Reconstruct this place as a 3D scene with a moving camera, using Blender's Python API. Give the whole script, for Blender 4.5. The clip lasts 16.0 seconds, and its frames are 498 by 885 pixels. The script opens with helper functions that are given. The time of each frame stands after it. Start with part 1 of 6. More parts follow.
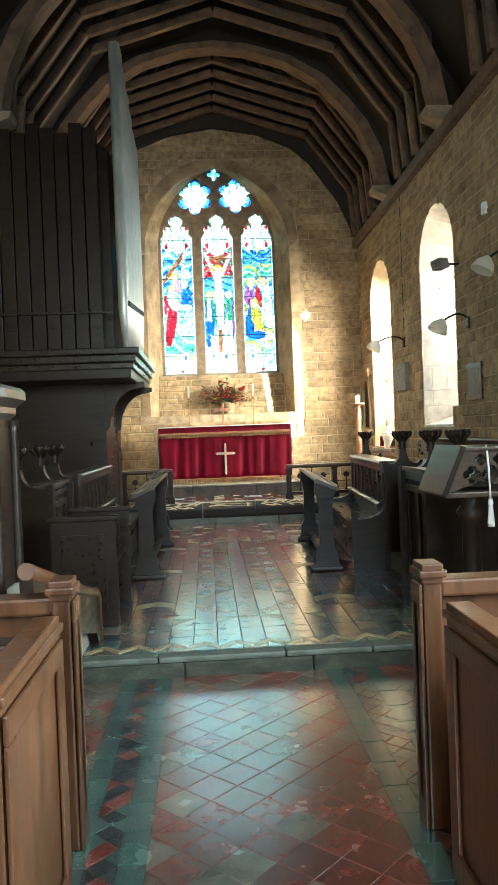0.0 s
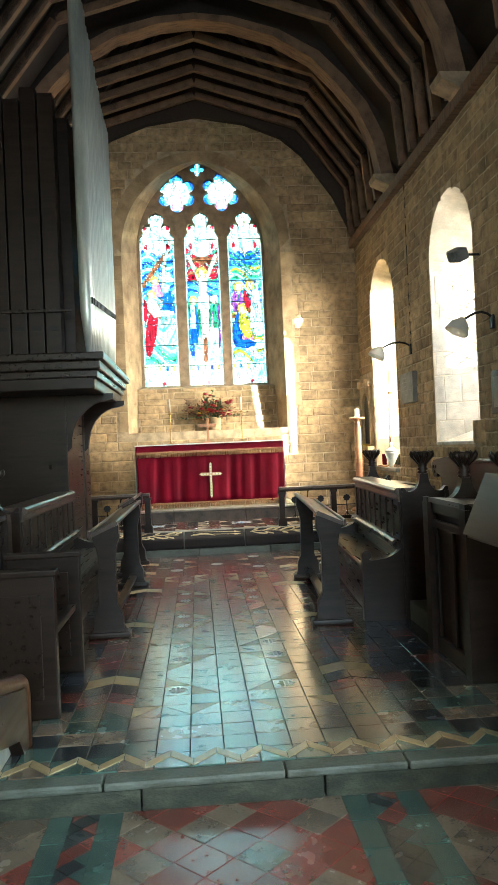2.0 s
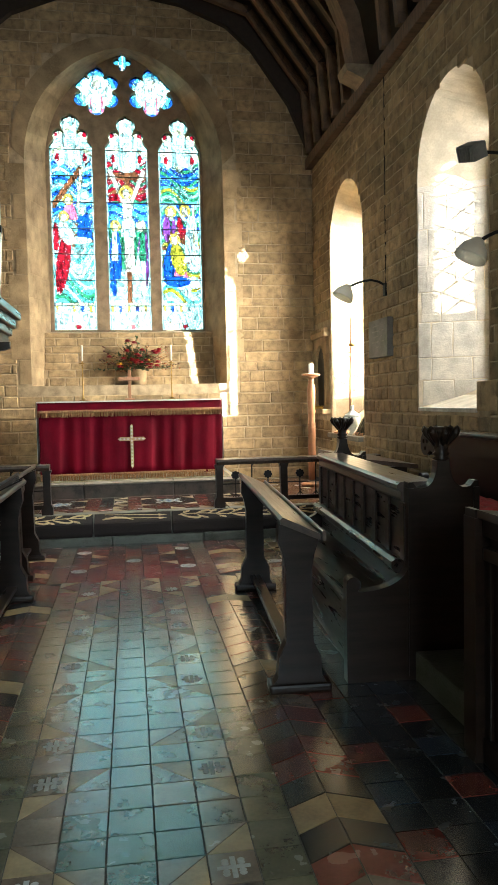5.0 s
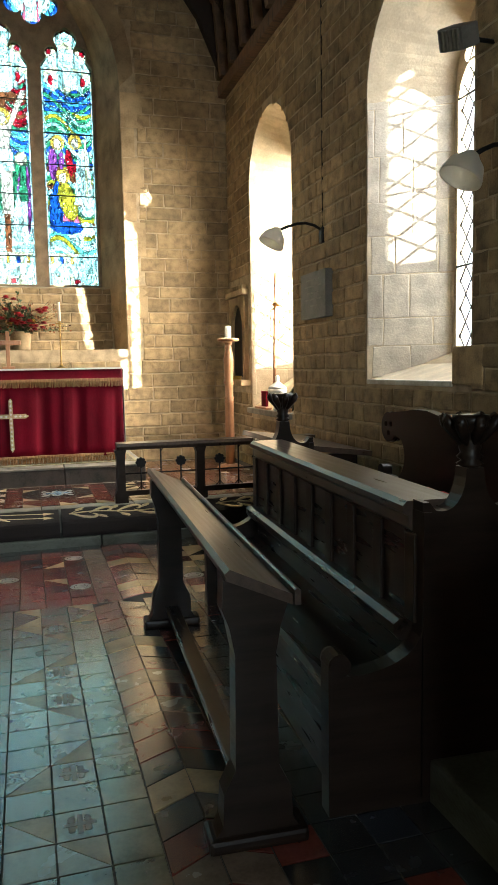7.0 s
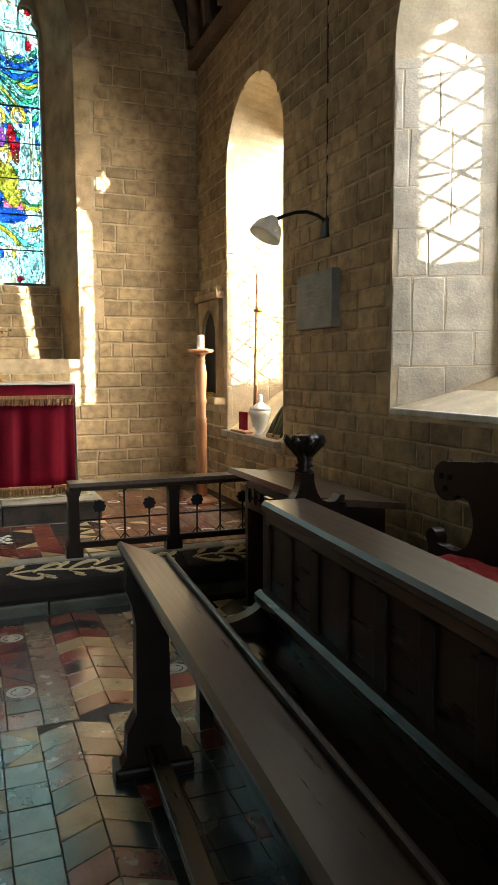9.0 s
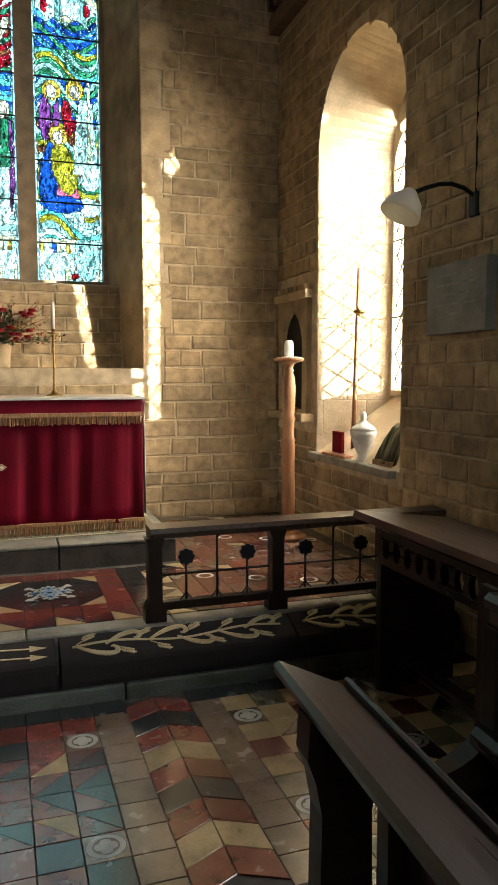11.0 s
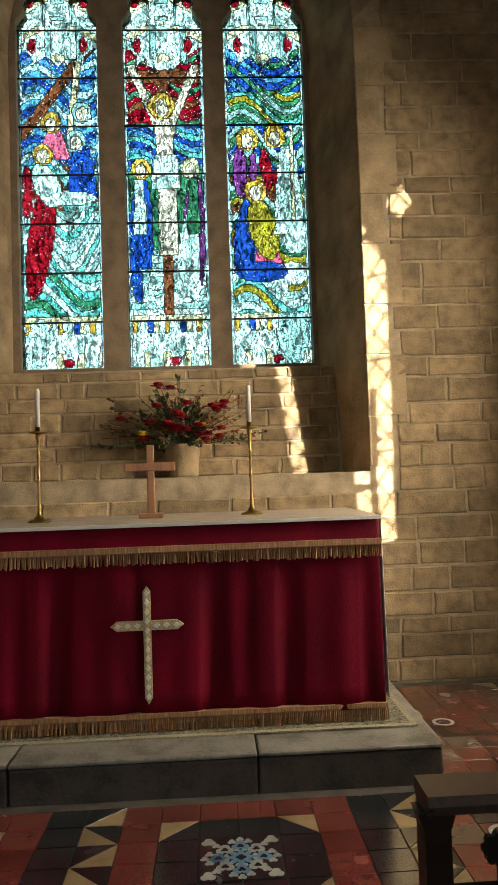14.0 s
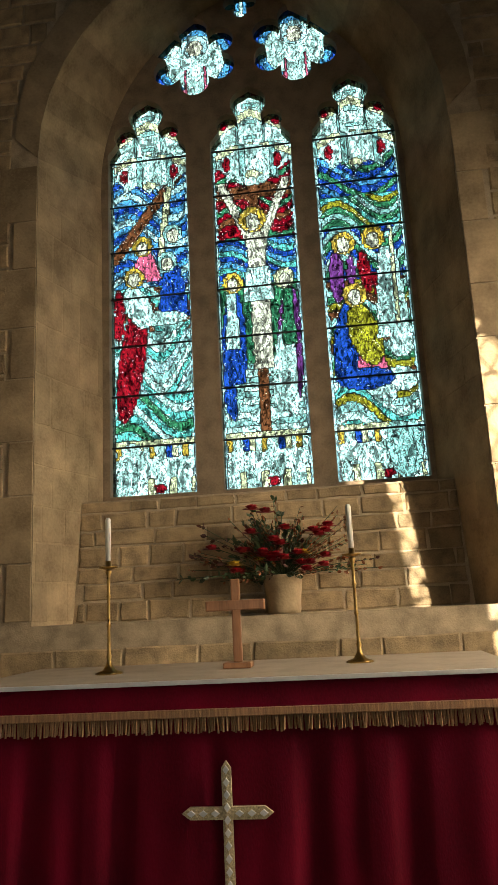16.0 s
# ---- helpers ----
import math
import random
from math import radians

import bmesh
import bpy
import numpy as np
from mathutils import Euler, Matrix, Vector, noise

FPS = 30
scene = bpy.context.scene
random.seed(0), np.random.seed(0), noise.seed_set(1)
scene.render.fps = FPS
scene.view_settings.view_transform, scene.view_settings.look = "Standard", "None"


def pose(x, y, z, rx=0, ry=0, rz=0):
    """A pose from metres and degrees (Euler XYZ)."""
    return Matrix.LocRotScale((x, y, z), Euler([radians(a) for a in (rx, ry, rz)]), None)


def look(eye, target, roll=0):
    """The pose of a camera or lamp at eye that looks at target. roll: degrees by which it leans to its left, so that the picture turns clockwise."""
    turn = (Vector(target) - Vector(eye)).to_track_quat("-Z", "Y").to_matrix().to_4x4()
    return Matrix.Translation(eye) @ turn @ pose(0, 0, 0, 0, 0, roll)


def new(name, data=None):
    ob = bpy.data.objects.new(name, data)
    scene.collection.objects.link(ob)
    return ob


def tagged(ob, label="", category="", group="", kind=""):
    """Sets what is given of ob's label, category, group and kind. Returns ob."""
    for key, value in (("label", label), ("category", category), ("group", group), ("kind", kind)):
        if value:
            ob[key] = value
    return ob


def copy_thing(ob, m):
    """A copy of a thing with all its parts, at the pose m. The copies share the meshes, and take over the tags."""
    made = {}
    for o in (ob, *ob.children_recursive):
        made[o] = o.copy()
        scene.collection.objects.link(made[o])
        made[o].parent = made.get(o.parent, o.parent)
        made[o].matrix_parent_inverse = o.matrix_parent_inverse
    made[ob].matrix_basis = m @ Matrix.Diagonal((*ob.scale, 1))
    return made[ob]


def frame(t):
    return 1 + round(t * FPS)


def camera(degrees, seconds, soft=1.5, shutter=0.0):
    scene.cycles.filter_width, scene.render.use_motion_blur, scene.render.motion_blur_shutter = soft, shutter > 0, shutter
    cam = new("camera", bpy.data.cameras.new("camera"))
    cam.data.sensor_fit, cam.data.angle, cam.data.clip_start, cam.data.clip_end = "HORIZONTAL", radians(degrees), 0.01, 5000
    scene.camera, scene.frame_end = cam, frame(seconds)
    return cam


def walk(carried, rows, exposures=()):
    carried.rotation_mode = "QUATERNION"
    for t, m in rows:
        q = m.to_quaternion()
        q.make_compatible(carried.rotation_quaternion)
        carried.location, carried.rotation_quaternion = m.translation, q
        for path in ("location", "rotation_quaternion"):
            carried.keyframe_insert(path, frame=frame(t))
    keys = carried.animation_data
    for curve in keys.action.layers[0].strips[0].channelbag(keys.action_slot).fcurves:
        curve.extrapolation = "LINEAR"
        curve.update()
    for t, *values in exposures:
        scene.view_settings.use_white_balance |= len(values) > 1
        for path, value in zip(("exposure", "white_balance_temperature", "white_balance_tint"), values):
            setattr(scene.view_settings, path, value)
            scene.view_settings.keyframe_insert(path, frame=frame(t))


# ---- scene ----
cam = camera(37.5, 16.0)
PATH = [
    (0, (-0.017, 0.631, 1.39), (0.095, 2.628, 1.364), -2.2),
    (0.5, (0.083, 0.975, 1.41), (0.191, 2.972, 1.408), -2.1),
    (1, (0.07, 1.293, 1.394), (0.19, 3.289, 1.409), -2.2),
    (1.5, (0.066, 1.587, 1.399), (0.199, 3.582, 1.416), -2.4),
    (2, (0.086, 1.874, 1.439), (0.227, 3.869, 1.452), -2.5),
    (2.5, (0.105, 2.205, 1.422), (0.255, 4.199, 1.434), -2.7),
    (3, (0.123, 2.533, 1.438), (0.283, 4.526, 1.447), -2.6),
    (5.3, (0.264, 4.078, 1.499), (0.616, 6.043, 1.378), -1.2),
    (5.5, (0.265, 4.232, 1.479), (0.641, 6.193, 1.357), -1.3),
    (6, (0.293, 4.581, 1.486), (0.737, 6.526, 1.342), -1.2),
    (6.5, (0.379, 4.911, 1.511), (0.883, 6.839, 1.339), -1.2),
    (7, (0.425, 5.239, 1.511), (1.0, 7.144, 1.307), -1.0),
    (7.5, (0.449, 5.577, 1.6), (1.077, 7.463, 1.386), -0.9),
    (8, (0.525, 5.852, 1.604), (1.181, 7.729, 1.394), -0.5),
    (8.5, (0.545, 6.131, 1.619), (1.241, 7.996, 1.421), -0.2),
    (9, (0.52, 6.481, 1.63), (1.234, 8.339, 1.435), -0.2),
    (9.2, (0.507, 6.581, 1.622), (1.206, 8.445, 1.427), -0.2),
    (11.3, (0.416, 7.826, 1.687), (1.022, 9.724, 1.509), 0.1),
    (11.5, (0.474, 7.944, 1.691), (1.041, 9.852, 1.503), -0.1),
    (12, (0.479, 8.26, 1.694), (0.988, 10.187, 1.528), -0.6),
    (12.5, (0.515, 8.557, 1.674), (0.954, 10.503, 1.538), -0.9),
    (13, (0.558, 8.849, 1.714), (0.907, 10.817, 1.637), -1.5),
    (13.5, (0.569, 9.161, 1.721), (0.786, 11.149, 1.732), -2.1),
    (14, (0.597, 9.409, 1.731), (0.697, 11.404, 1.828), -1.9),
    (14.5, (0.702, 9.622, 1.752), (0.695, 11.614, 1.932), -1.7),
    (15, (0.722, 9.806, 1.764), (0.663, 11.788, 2.03), -2.1),
    (15.5, (0.728, 9.939, 1.787), (0.604, 11.903, 2.142), -2.7),
    (16, (0.758, 9.984, 1.794), (0.529, 11.922, 2.233), -2.9),
]
walk(cam, [(t, look(eye, target, roll)) for t, eye, target, roll in PATH],
     exposures=[(0, 4.35, 5850, 3), (3, 4.12, 5850, 3), (5.5, 3.65, 6000, 5), (9, 3.15, 6100, 6), (11.5, 2.75, 6200, 8), (13.5, 2.25, 6300, 9), (14.5, 2.2, 6800, 10), (16, 1.95, 6850, 11)])

# ---- light ----
SUN_WAY = Vector((-1.0, 1.0, -0.16)).normalized()
world = bpy.data.worlds.new("sky")
scene.world = world
world.use_nodes = True
wn = world.node_tree.nodes
sky = wn.new("ShaderNodeTexSky")
sky.sky_type, sky.sun_disc = "NISHITA", False
sky.sun_elevation, sky.sun_rotation = radians(6.5), radians(135)
world.node_tree.links.new(sky.outputs[0], wn["Background"].inputs[0])
wn["Background"].inputs[1].default_value = 0.075
sun = new("sun", bpy.data.lights.new("sun", "SUN"))
sun.data.energy, sun.data.angle, sun.data.color = 5.0, radians(0.6), (1.0, 0.91, 0.75)
sun.matrix_world = look((20, -20, 9), Vector((20, -20, 9)) + SUN_WAY)


def sky_lamp(eye, way, w, h, power, color, spread=135):
    lamp = new("window_fill_light", bpy.data.lights.new("window_fill_light", "AREA"))
    lamp.data.shape, lamp.data.size, lamp.data.size_y = "RECTANGLE", w, h
    lamp.data.energy, lamp.data.color, lamp.data.spread = power, color, radians(spread)
    lamp.matrix_world = look(eye, Vector(eye) + Vector(way))


sky_lamp((3.62, 9.5, 2.75), (-1, 0.3, -0.3), 0.8, 2.2, 12, (0.95, 0.95, 0.97), 140)
sky_lamp((3.66, 12.45, 2.75), (-1, 0.45, -0.5), 0.8, 2.2, 27, (1.0, 0.88, 0.70), 125)
# Fill for the nave, through unseen west and south openings added for it.
sky_lamp((0.28, -3.9, 3.2), (0, 1, -0.5), 2.0, 3.0, 13, (0.85, 0.94, 1.0))
sky_lamp((3.6, 1.4, 2.5), (-1, 0.1, -0.45), 1.3, 2.0, 33, (0.80, 0.95, 1.0))


# ---- materials ----
def material(name, base, rough=0.6, metal=0.0, vary=0.25, grain=(6.0, 6.0, 6.0), fine=60.0, bump=0.2, dirt=None,
             island=0.0, obj=0.0, coat=0.0, sheen=0.0, wear=0.35, spec=0.5, patch=0.0):
    """Two scales of noise on a base colour, with bump and roughness that follow the grain."""
    m = bpy.data.materials.new(name)
    m.use_nodes = True
    nt = m.node_tree
    n, l = nt.nodes, nt.links
    b = n["Principled BSDF"]
    tc = n.new("ShaderNodeTexCoord")
    mp = n.new("ShaderNodeMapping")
    geo = n.new("ShaderNodeNewGeometry")
    l.new(geo.outputs["Position"], mp.inputs[0])
    mp.inputs["Scale"].default_value = grain
    n1 = n.new("ShaderNodeTexNoise")
    n1.inputs["Scale"].default_value, n1.inputs["Detail"].default_value = 1.0, 5.0
    l.new(mp.outputs[0], n1.inputs["Vector"])
    n2 = n.new("ShaderNodeTexNoise")
    n2.inputs["Scale"].default_value, n2.inputs["Detail"].default_value = fine / 6.0, 3.0
    l.new(mp.outputs[0], n2.inputs["Vector"])
    r = n.new("ShaderNodeValToRGB")
    c = Vector(base)
    d = Vector(dirt) if dirt else c * (1 - wear)
    r.color_ramp.elements[0].position, r.color_ramp.elements[1].position = 0.3, 0.72
    r.color_ramp.elements[0].color = (*d, 1)
    r.color_ramp.elements[1].color = (*(c * (1 + vary)), 1)
    e = r.color_ramp.elements.new(0.52)
    e.color = (*c, 1)
    mix = n.new("ShaderNodeMath")
    mix.operation = "MULTIPLY_ADD"
    l.new(n2.outputs[0], mix.inputs[0])
    mix.inputs[1].default_value = 0.35
    sub = n.new("ShaderNodeMath")
    sub.operation = "SUBTRACT"
    l.new(n1.outputs[0], sub.inputs[0])
    sub.inputs[1].default_value = 0.175
    l.new(sub.outputs[0], mix.inputs[2])
    l.new(mix.outputs[0], r.inputs[0])
    out = r.outputs[0]
    for amount, source in ((island, geo.outputs["Random Per Island"]), (obj, None)):
        if amount:
            if source is None:
                source = n.new("ShaderNodeObjectInfo").outputs["Random"]
            hs = n.new("ShaderNodeHueSaturation")
            mr = n.new("ShaderNodeMapRange")
            mr.inputs["To Min"].default_value, mr.inputs["To Max"].default_value = 1 - amount, 1 + amount
            l.new(source, mr.inputs[0])
            l.new(mr.outputs[0], hs.inputs["Value"])
            l.new(out, hs.inputs["Color"])
            out = hs.outputs[0]
    if patch:
        n3 = n.new("ShaderNodeTexNoise")
        n3.inputs["Scale"].default_value, n3.inputs["Detail"].default_value = 1.7, 4.0
        l.new(geo.outputs["Position"], n3.inputs["Vector"])
        hs = n.new("ShaderNodeHueSaturation")
        mr = n.new("ShaderNodeMapRange")
        mr.inputs["From Min"].default_value, mr.inputs["From Max"].default_value = 0.3, 0.7
        mr.inputs["To Min"].default_value, mr.inputs["To Max"].default_value = 1 - patch, 1 + patch * 0.6
        l.new(n3.outputs[0], mr.inputs[0])
        l.new(mr.outputs[0], hs.inputs["Value"])
        l.new(out, hs.inputs["Color"])
        out = hs.outputs[0]
    l.new(out, b.inputs["Base Color"])
    b.inputs["Specular IOR Level"].default_value = spec
    rr = n.new("ShaderNodeMapRange")
    rr.inputs["To Min"].default_value, rr.inputs["To Max"].default_value = max(0.03, rough - 0.12), min(1, rough + 0.12)
    l.new(n1.outputs[0], rr.inputs[0])
    l.new(rr.outputs[0], b.inputs["Roughness"])
    b.inputs["Metallic"].default_value = metal
    b.inputs["Coat Weight"].default_value = coat
    b.inputs["Coat Roughness"].default_value = 0.2
    b.inputs["Sheen Weight"].default_value = sheen
    if bump:
        bp = n.new("ShaderNodeBump")
        bp.inputs["Strength"].default_value, bp.inputs["Distance"].default_value = bump, 0.01
        l.new(mix.outputs[0], bp.inputs["Height"])
        l.new(bp.outputs[0], b.inputs["Normal"])
    return m


M = {}
M["mortar"] = material("lime_mortar", (0.46, 0.36, 0.235), 0.95, bump=0.6, grain=(9, 9, 9), fine=90)
M["rubble"] = material("coursed_rubble_stone", (0.40, 0.29, 0.16), 0.92, bump=1.0, grain=(11, 11, 11), fine=60, island=0.2, obj=0.2, dirt=(0.24, 0.175, 0.10), patch=0.35)
M["ashlar"] = material("dressed_limestone", (0.42, 0.31, 0.18), 0.9, bump=0.6, grain=(5, 5, 5), fine=70, island=0.12, obj=0.1, dirt=(0.28, 0.20, 0.11), patch=0.3)
M["limewash"] = material("limewashed_reveal", (0.54, 0.44, 0.30), 0.92, bump=0.6, grain=(6, 6, 6), fine=60, dirt=(0.45, 0.36, 0.24))
M["slab"] = material("pale_sill_slab", (0.66, 0.64, 0.58), 0.8, bump=0.5, grain=(9, 9, 9), dirt=(0.5, 0.47, 0.4))
M["tooled"] = material("tooled_jamb_stone", (0.50, 0.44, 0.35), 0.92, bump=0.6, grain=(6, 10, 8), fine=60, island=0.1, obj=0.1, dirt=(0.38, 0.33, 0.26))
M["tracery"] = material("tracery_stone", (0.30, 0.22, 0.14), 0.9, bump=0.4, grain=(8, 8, 8))
M["oak"] = material("dark_oak", (0.017, 0.010, 0.0065), 0.34, bump=0.08, grain=(3, 3, 30), fine=30, coat=0.0, obj=0.12, spec=0.25)
M["oak_y"] = material("dark_oak_along_pew", (0.016, 0.0095, 0.0062), 0.3, bump=0.05, grain=(30, 2.5, 30), fine=30, coat=0.06, obj=0.1, spec=0.3)
M["oak_top"] = material("worn_oak_top", (0.058, 0.037, 0.026), 0.32, bump=0.08, grain=(40, 2.5, 40), fine=25, coat=0.1)
M["oak_nave"] = material("brown_oak", (0.066, 0.025, 0.009), 0.34, bump=0.25, grain=(12, 12, 2), fine=30, coat=0.2, dirt=(0.03, 0.012, 0.005))
# Bounce light put into colour: soffit braces and ribs paler than the shaded roof.
M["oak_roof_shaded"] = material("oak_in_roof_shade", (0.03, 0.02, 0.014), 0.8, bump=0.4, grain=(20, 2, 20))
M["rafter"] = material("oak_lit_from_below", (0.17, 0.10, 0.058), 0.75, bump=0.4, grain=(6, 30, 6), obj=0.2, dirt=(0.08, 0.05, 0.03))
M["step"] = material("step_stone", (0.10, 0.108, 0.085), 0.5, bump=0.9, grain=(6, 6, 12), fine=60, dirt=(0.05, 0.055, 0.035))
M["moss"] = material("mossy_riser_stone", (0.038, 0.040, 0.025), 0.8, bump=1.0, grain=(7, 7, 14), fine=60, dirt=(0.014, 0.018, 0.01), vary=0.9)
M["nosing"] = material("worn_stone_slab", (0.25, 0.235, 0.195), 0.5, bump=0.5, grain=(7, 7, 7), dirt=(0.11, 0.105, 0.085))
M["grout"] = material("tile_grout", (0.08, 0.07, 0.055), 0.9, bump=0.4, grain=(10, 10, 10))
M["t_red"] = material("red_clay_tile", (0.165, 0.04, 0.028), 0.24, bump=0.08, grain=(8, 8, 8), obj=0.25, island=0.25, coat=1.0, spec=0.9)
M["t_black"] = material("black_clay_tile", (0.023, 0.025, 0.026), 0.24, bump=0.08, grain=(8, 8, 8), obj=0.2, island=0.2, coat=1.0, spec=0.9)
M["t_green"] = material("green_glazed_tile", (0.052, 0.09, 0.072), 0.24, bump=0.08, grain=(8, 8, 8), obj=0.2, island=0.2, coat=1.0, spec=0.9)
M["t_buff"] = material("buff_clay_tile", (0.36, 0.26, 0.13), 0.32, bump=0.12, grain=(8, 8, 8), obj=0.15, island=0.15, coat=0.6)
M["t_brown"] = material("brown_clay_tile", (0.160, 0.116, 0.080), 0.24, bump=0.08, grain=(8, 8, 8), obj=0.25, island=0.25, coat=1.0, spec=0.9)
M["t_white"] = material("white_inlaid_tile", (0.40, 0.39, 0.35), 0.35, bump=0.1, grain=(9, 9, 9))
M["t_blue"] = material("blue_inlaid_tile", (0.12, 0.25, 0.42), 0.3, bump=0.1, grain=(9, 9, 9))
M["velvet_bright"] = material("red_wool_cushion", (0.42, 0.02, 0.03), 0.85, bump=0.5, grain=(12, 12, 12), fine=200)
M["velvet"] = material("crimson_velvet", (0.155, 0.002, 0.014), 0.7, bump=0.3, grain=(5, 5, 2), fine=200, spec=0.12)
M["gold"] = material("gold_fringe", (0.36, 0.19, 0.085), 0.55, bump=0.5, grain=(120, 120, 8), vary=0.5)
M["linen"] = material("white_linen", (0.78, 0.76, 0.72), 0.8, bump=0.15, grain=(8, 8, 8), wear=0.1, vary=0.05)
M["holland"] = material("unbleached_cover", (0.46, 0.37, 0.27), 0.85, bump=0.2, grain=(7, 7, 7), wear=0.15, vary=0.1)
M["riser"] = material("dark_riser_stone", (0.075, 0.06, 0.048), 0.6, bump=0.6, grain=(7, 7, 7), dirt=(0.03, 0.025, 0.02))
M["brass"] = material("aged_brass", (0.42, 0.27, 0.09), 0.32, metal=1.0, bump=0.1, grain=(30, 30, 30))
M["wax"] = material("candle_wax", (0.82, 0.79, 0.7), 0.4, bump=0.05, wear=0.08, vary=0.05)
M["pine"] = material("turned_pine", (0.36, 0.17, 0.08), 0.42, bump=0.15, grain=(20, 20, 3), coat=0.1)
M["iron"] = material("black_iron", (0.012, 0.012, 0.012), 0.5, metal=0.6, bump=0.2)
M["lead"] = material("window_lead", (0.03, 0.03, 0.03), 0.6, metal=0.5, bump=0.1)
M["pipe"] = material("tin_organ_pipe", (0.62, 0.66, 0.60), 0.35, metal=0.55, bump=0.05, grain=(10, 10, 2), wear=0.15)
M["enamel"] = material("white_enamel", (0.72, 0.72, 0.68), 0.25, bump=0.02, wear=0.12, coat=0.4)
M["opal"] = material("opal_lamp_shade", (0.86, 0.85, 0.80), 0.4, bump=0.02, wear=0.08)
on = M["opal"].node_tree.nodes
tl, mx = on.new("ShaderNodeBsdfTranslucent"), on.new("ShaderNodeMixShader")
tl.inputs[0].default_value = (0.9, 0.88, 0.82, 1)
mx.inputs[0].default_value = 0.65
M["opal"].node_tree.links.new(on["Principled BSDF"].outputs[0], mx.inputs[1])
M["opal"].node_tree.links.new(tl.outputs[0], mx.inputs[2])
M["opal"].node_tree.links.new(mx.outputs[0], on["Material Output"].inputs[0])
M["slate"] = material("grey_plaque", (0.20, 0.19, 0.17), 0.6, bump=0.2)
M["kneeler"] = material("dark_wool", (0.018, 0.013, 0.011), 0.95, bump=0.5, grain=(150, 150, 150))
M["wool_tan"] = material("tan_wool", (0.62, 0.49, 0.28), 0.95, bump=0.5, grain=(150, 150, 150))
M["grass"] = material("grass", (0.06, 0.10, 0.03), 0.9, grain=(2, 2, 2), bump=0.6)


# ---- mesh helpers ----
def box(bm, x0, y0, z0, x1, y1, z1, bevel=0.0):
    vs = [bm.verts.new(p) for p in ((x0, y0, z0), (x1, y0, z0), (x1, y1, z0), (x0, y1, z0), (x0, y0, z1), (x1, y0, z1), (x1, y1, z1), (x0, y1, z1))]
    fs = [bm.faces.new([vs[i] for i in f]) for f in ((0, 3, 2, 1), (4, 5, 6, 7), (0, 1, 5, 4), (1, 2, 6, 5), (2, 3, 7, 6), (3, 0, 4, 7))]
    if bevel:
        es = list({e for f in fs for e in f.edges})
        bmesh.ops.bevel(bm, geom=es, offset=bevel, segments=2, affect="EDGES", profile=0.6)
    return bm


def prism(bm, pts, axis, a, b):
    """A polygon drawn in the two other axes, pushed along axis from a to b."""
    k = "xyz".index(axis)

    def at(p, v):
        q = list(p)
        q.insert(k, v)
        return q
    va = [bm.verts.new(at(p, a)) for p in pts]
    vb = [bm.verts.new(at(p, b)) for p in pts]
    bm.faces.new(va)
    bm.faces.new(vb[::-1])
    n = len(pts)
    for i in range(n):
        bm.faces.new((va[i], vb[i], vb[(i + 1) % n], va[(i + 1) % n]))
    bmesh.ops.recalc_face_normals(bm, faces=bm.faces[:])
    return bm


def lathe(bm, profile, cx, cy, seg=20, z0=0.0):
    """profile: (radius, z) upwards."""
    rings = []
    for r, z in profile:
        rings.append([bm.verts.new((cx + r * math.cos(2 * math.pi * i / seg), cy + r * math.sin(2 * math.pi * i / seg), z0 + z)) for i in range(seg)])
    for a, b in zip(rings, rings[1:]):
        for i in range(seg):
            f = bm.faces.new((a[i], a[(i + 1) % seg], b[(i + 1) % seg], b[i]))
            f.smooth = True
    bm.faces.new(rings[0][::-1])
    bm.faces.new(rings[-1])
    return bm


def tube(bm, pts, r, seg=8):
    pts = [Vector(p) for p in pts]
    rings = []
    for i, p in enumerate(pts):
        d = (pts[min(i + 1, len(pts) - 1)] - pts[max(i - 1, 0)]).normalized()
        u = d.orthogonal().normalized() if i == 0 else (u - d * u.dot(d)).normalized()
        w = d.cross(u)
        rr = r[i] if isinstance(r, (list, tuple)) else r
        rings.append([bm.verts.new(p + (u * math.cos(2 * math.pi * k / seg) + w * math.sin(2 * math.pi * k / seg)) * rr) for k in range(seg)])
    for a, b in zip(rings, rings[1:]):
        for k in range(seg):
            f = bm.faces.new((a[k], a[(k + 1) % seg], b[(k + 1) % seg], b[k]))
            f.smooth = True
    bm.faces.new(rings[0][::-1])
    bm.faces.new(rings[-1])
    return bm


def mesh_of(bm, name, mat):
    me = bpy.data.meshes.new(name)
    bm.to_mesh(me)
    bm.free()
    me.materials.append(mat)
    return me


def part(name, bm, mat, parent=None, label=""):
    ob = new(name, mesh_of(bm, name, mat))
    if parent:
        ob.parent = parent
        ob.matrix_parent_inverse = parent.matrix_basis.inverted()
    if label:
        ob["label"] = label
    return ob


def thing(name, x, y, z, label, category, group="", kind=""):
    ob = new(name)
    ob.location = (x, y, z)
    ob.empty_display_size = 0.1
    return tagged(ob, label, category, group, kind)


def B():
    return bmesh.new()


def raw(name, verts, faces, mats, index=None, parent=None):
    me = bpy.data.meshes.new(name)
    me.from_pydata(verts, [], faces)
    for m in mats:
        me.materials.append(m)
    if index is not None:
        me.polygons.foreach_set("material_index", index)
    me.update()
    ob = new(name, me)
    if parent:
        ob.parent = parent
        ob.matrix_parent_inverse = parent.matrix_basis.inverted()
    return ob


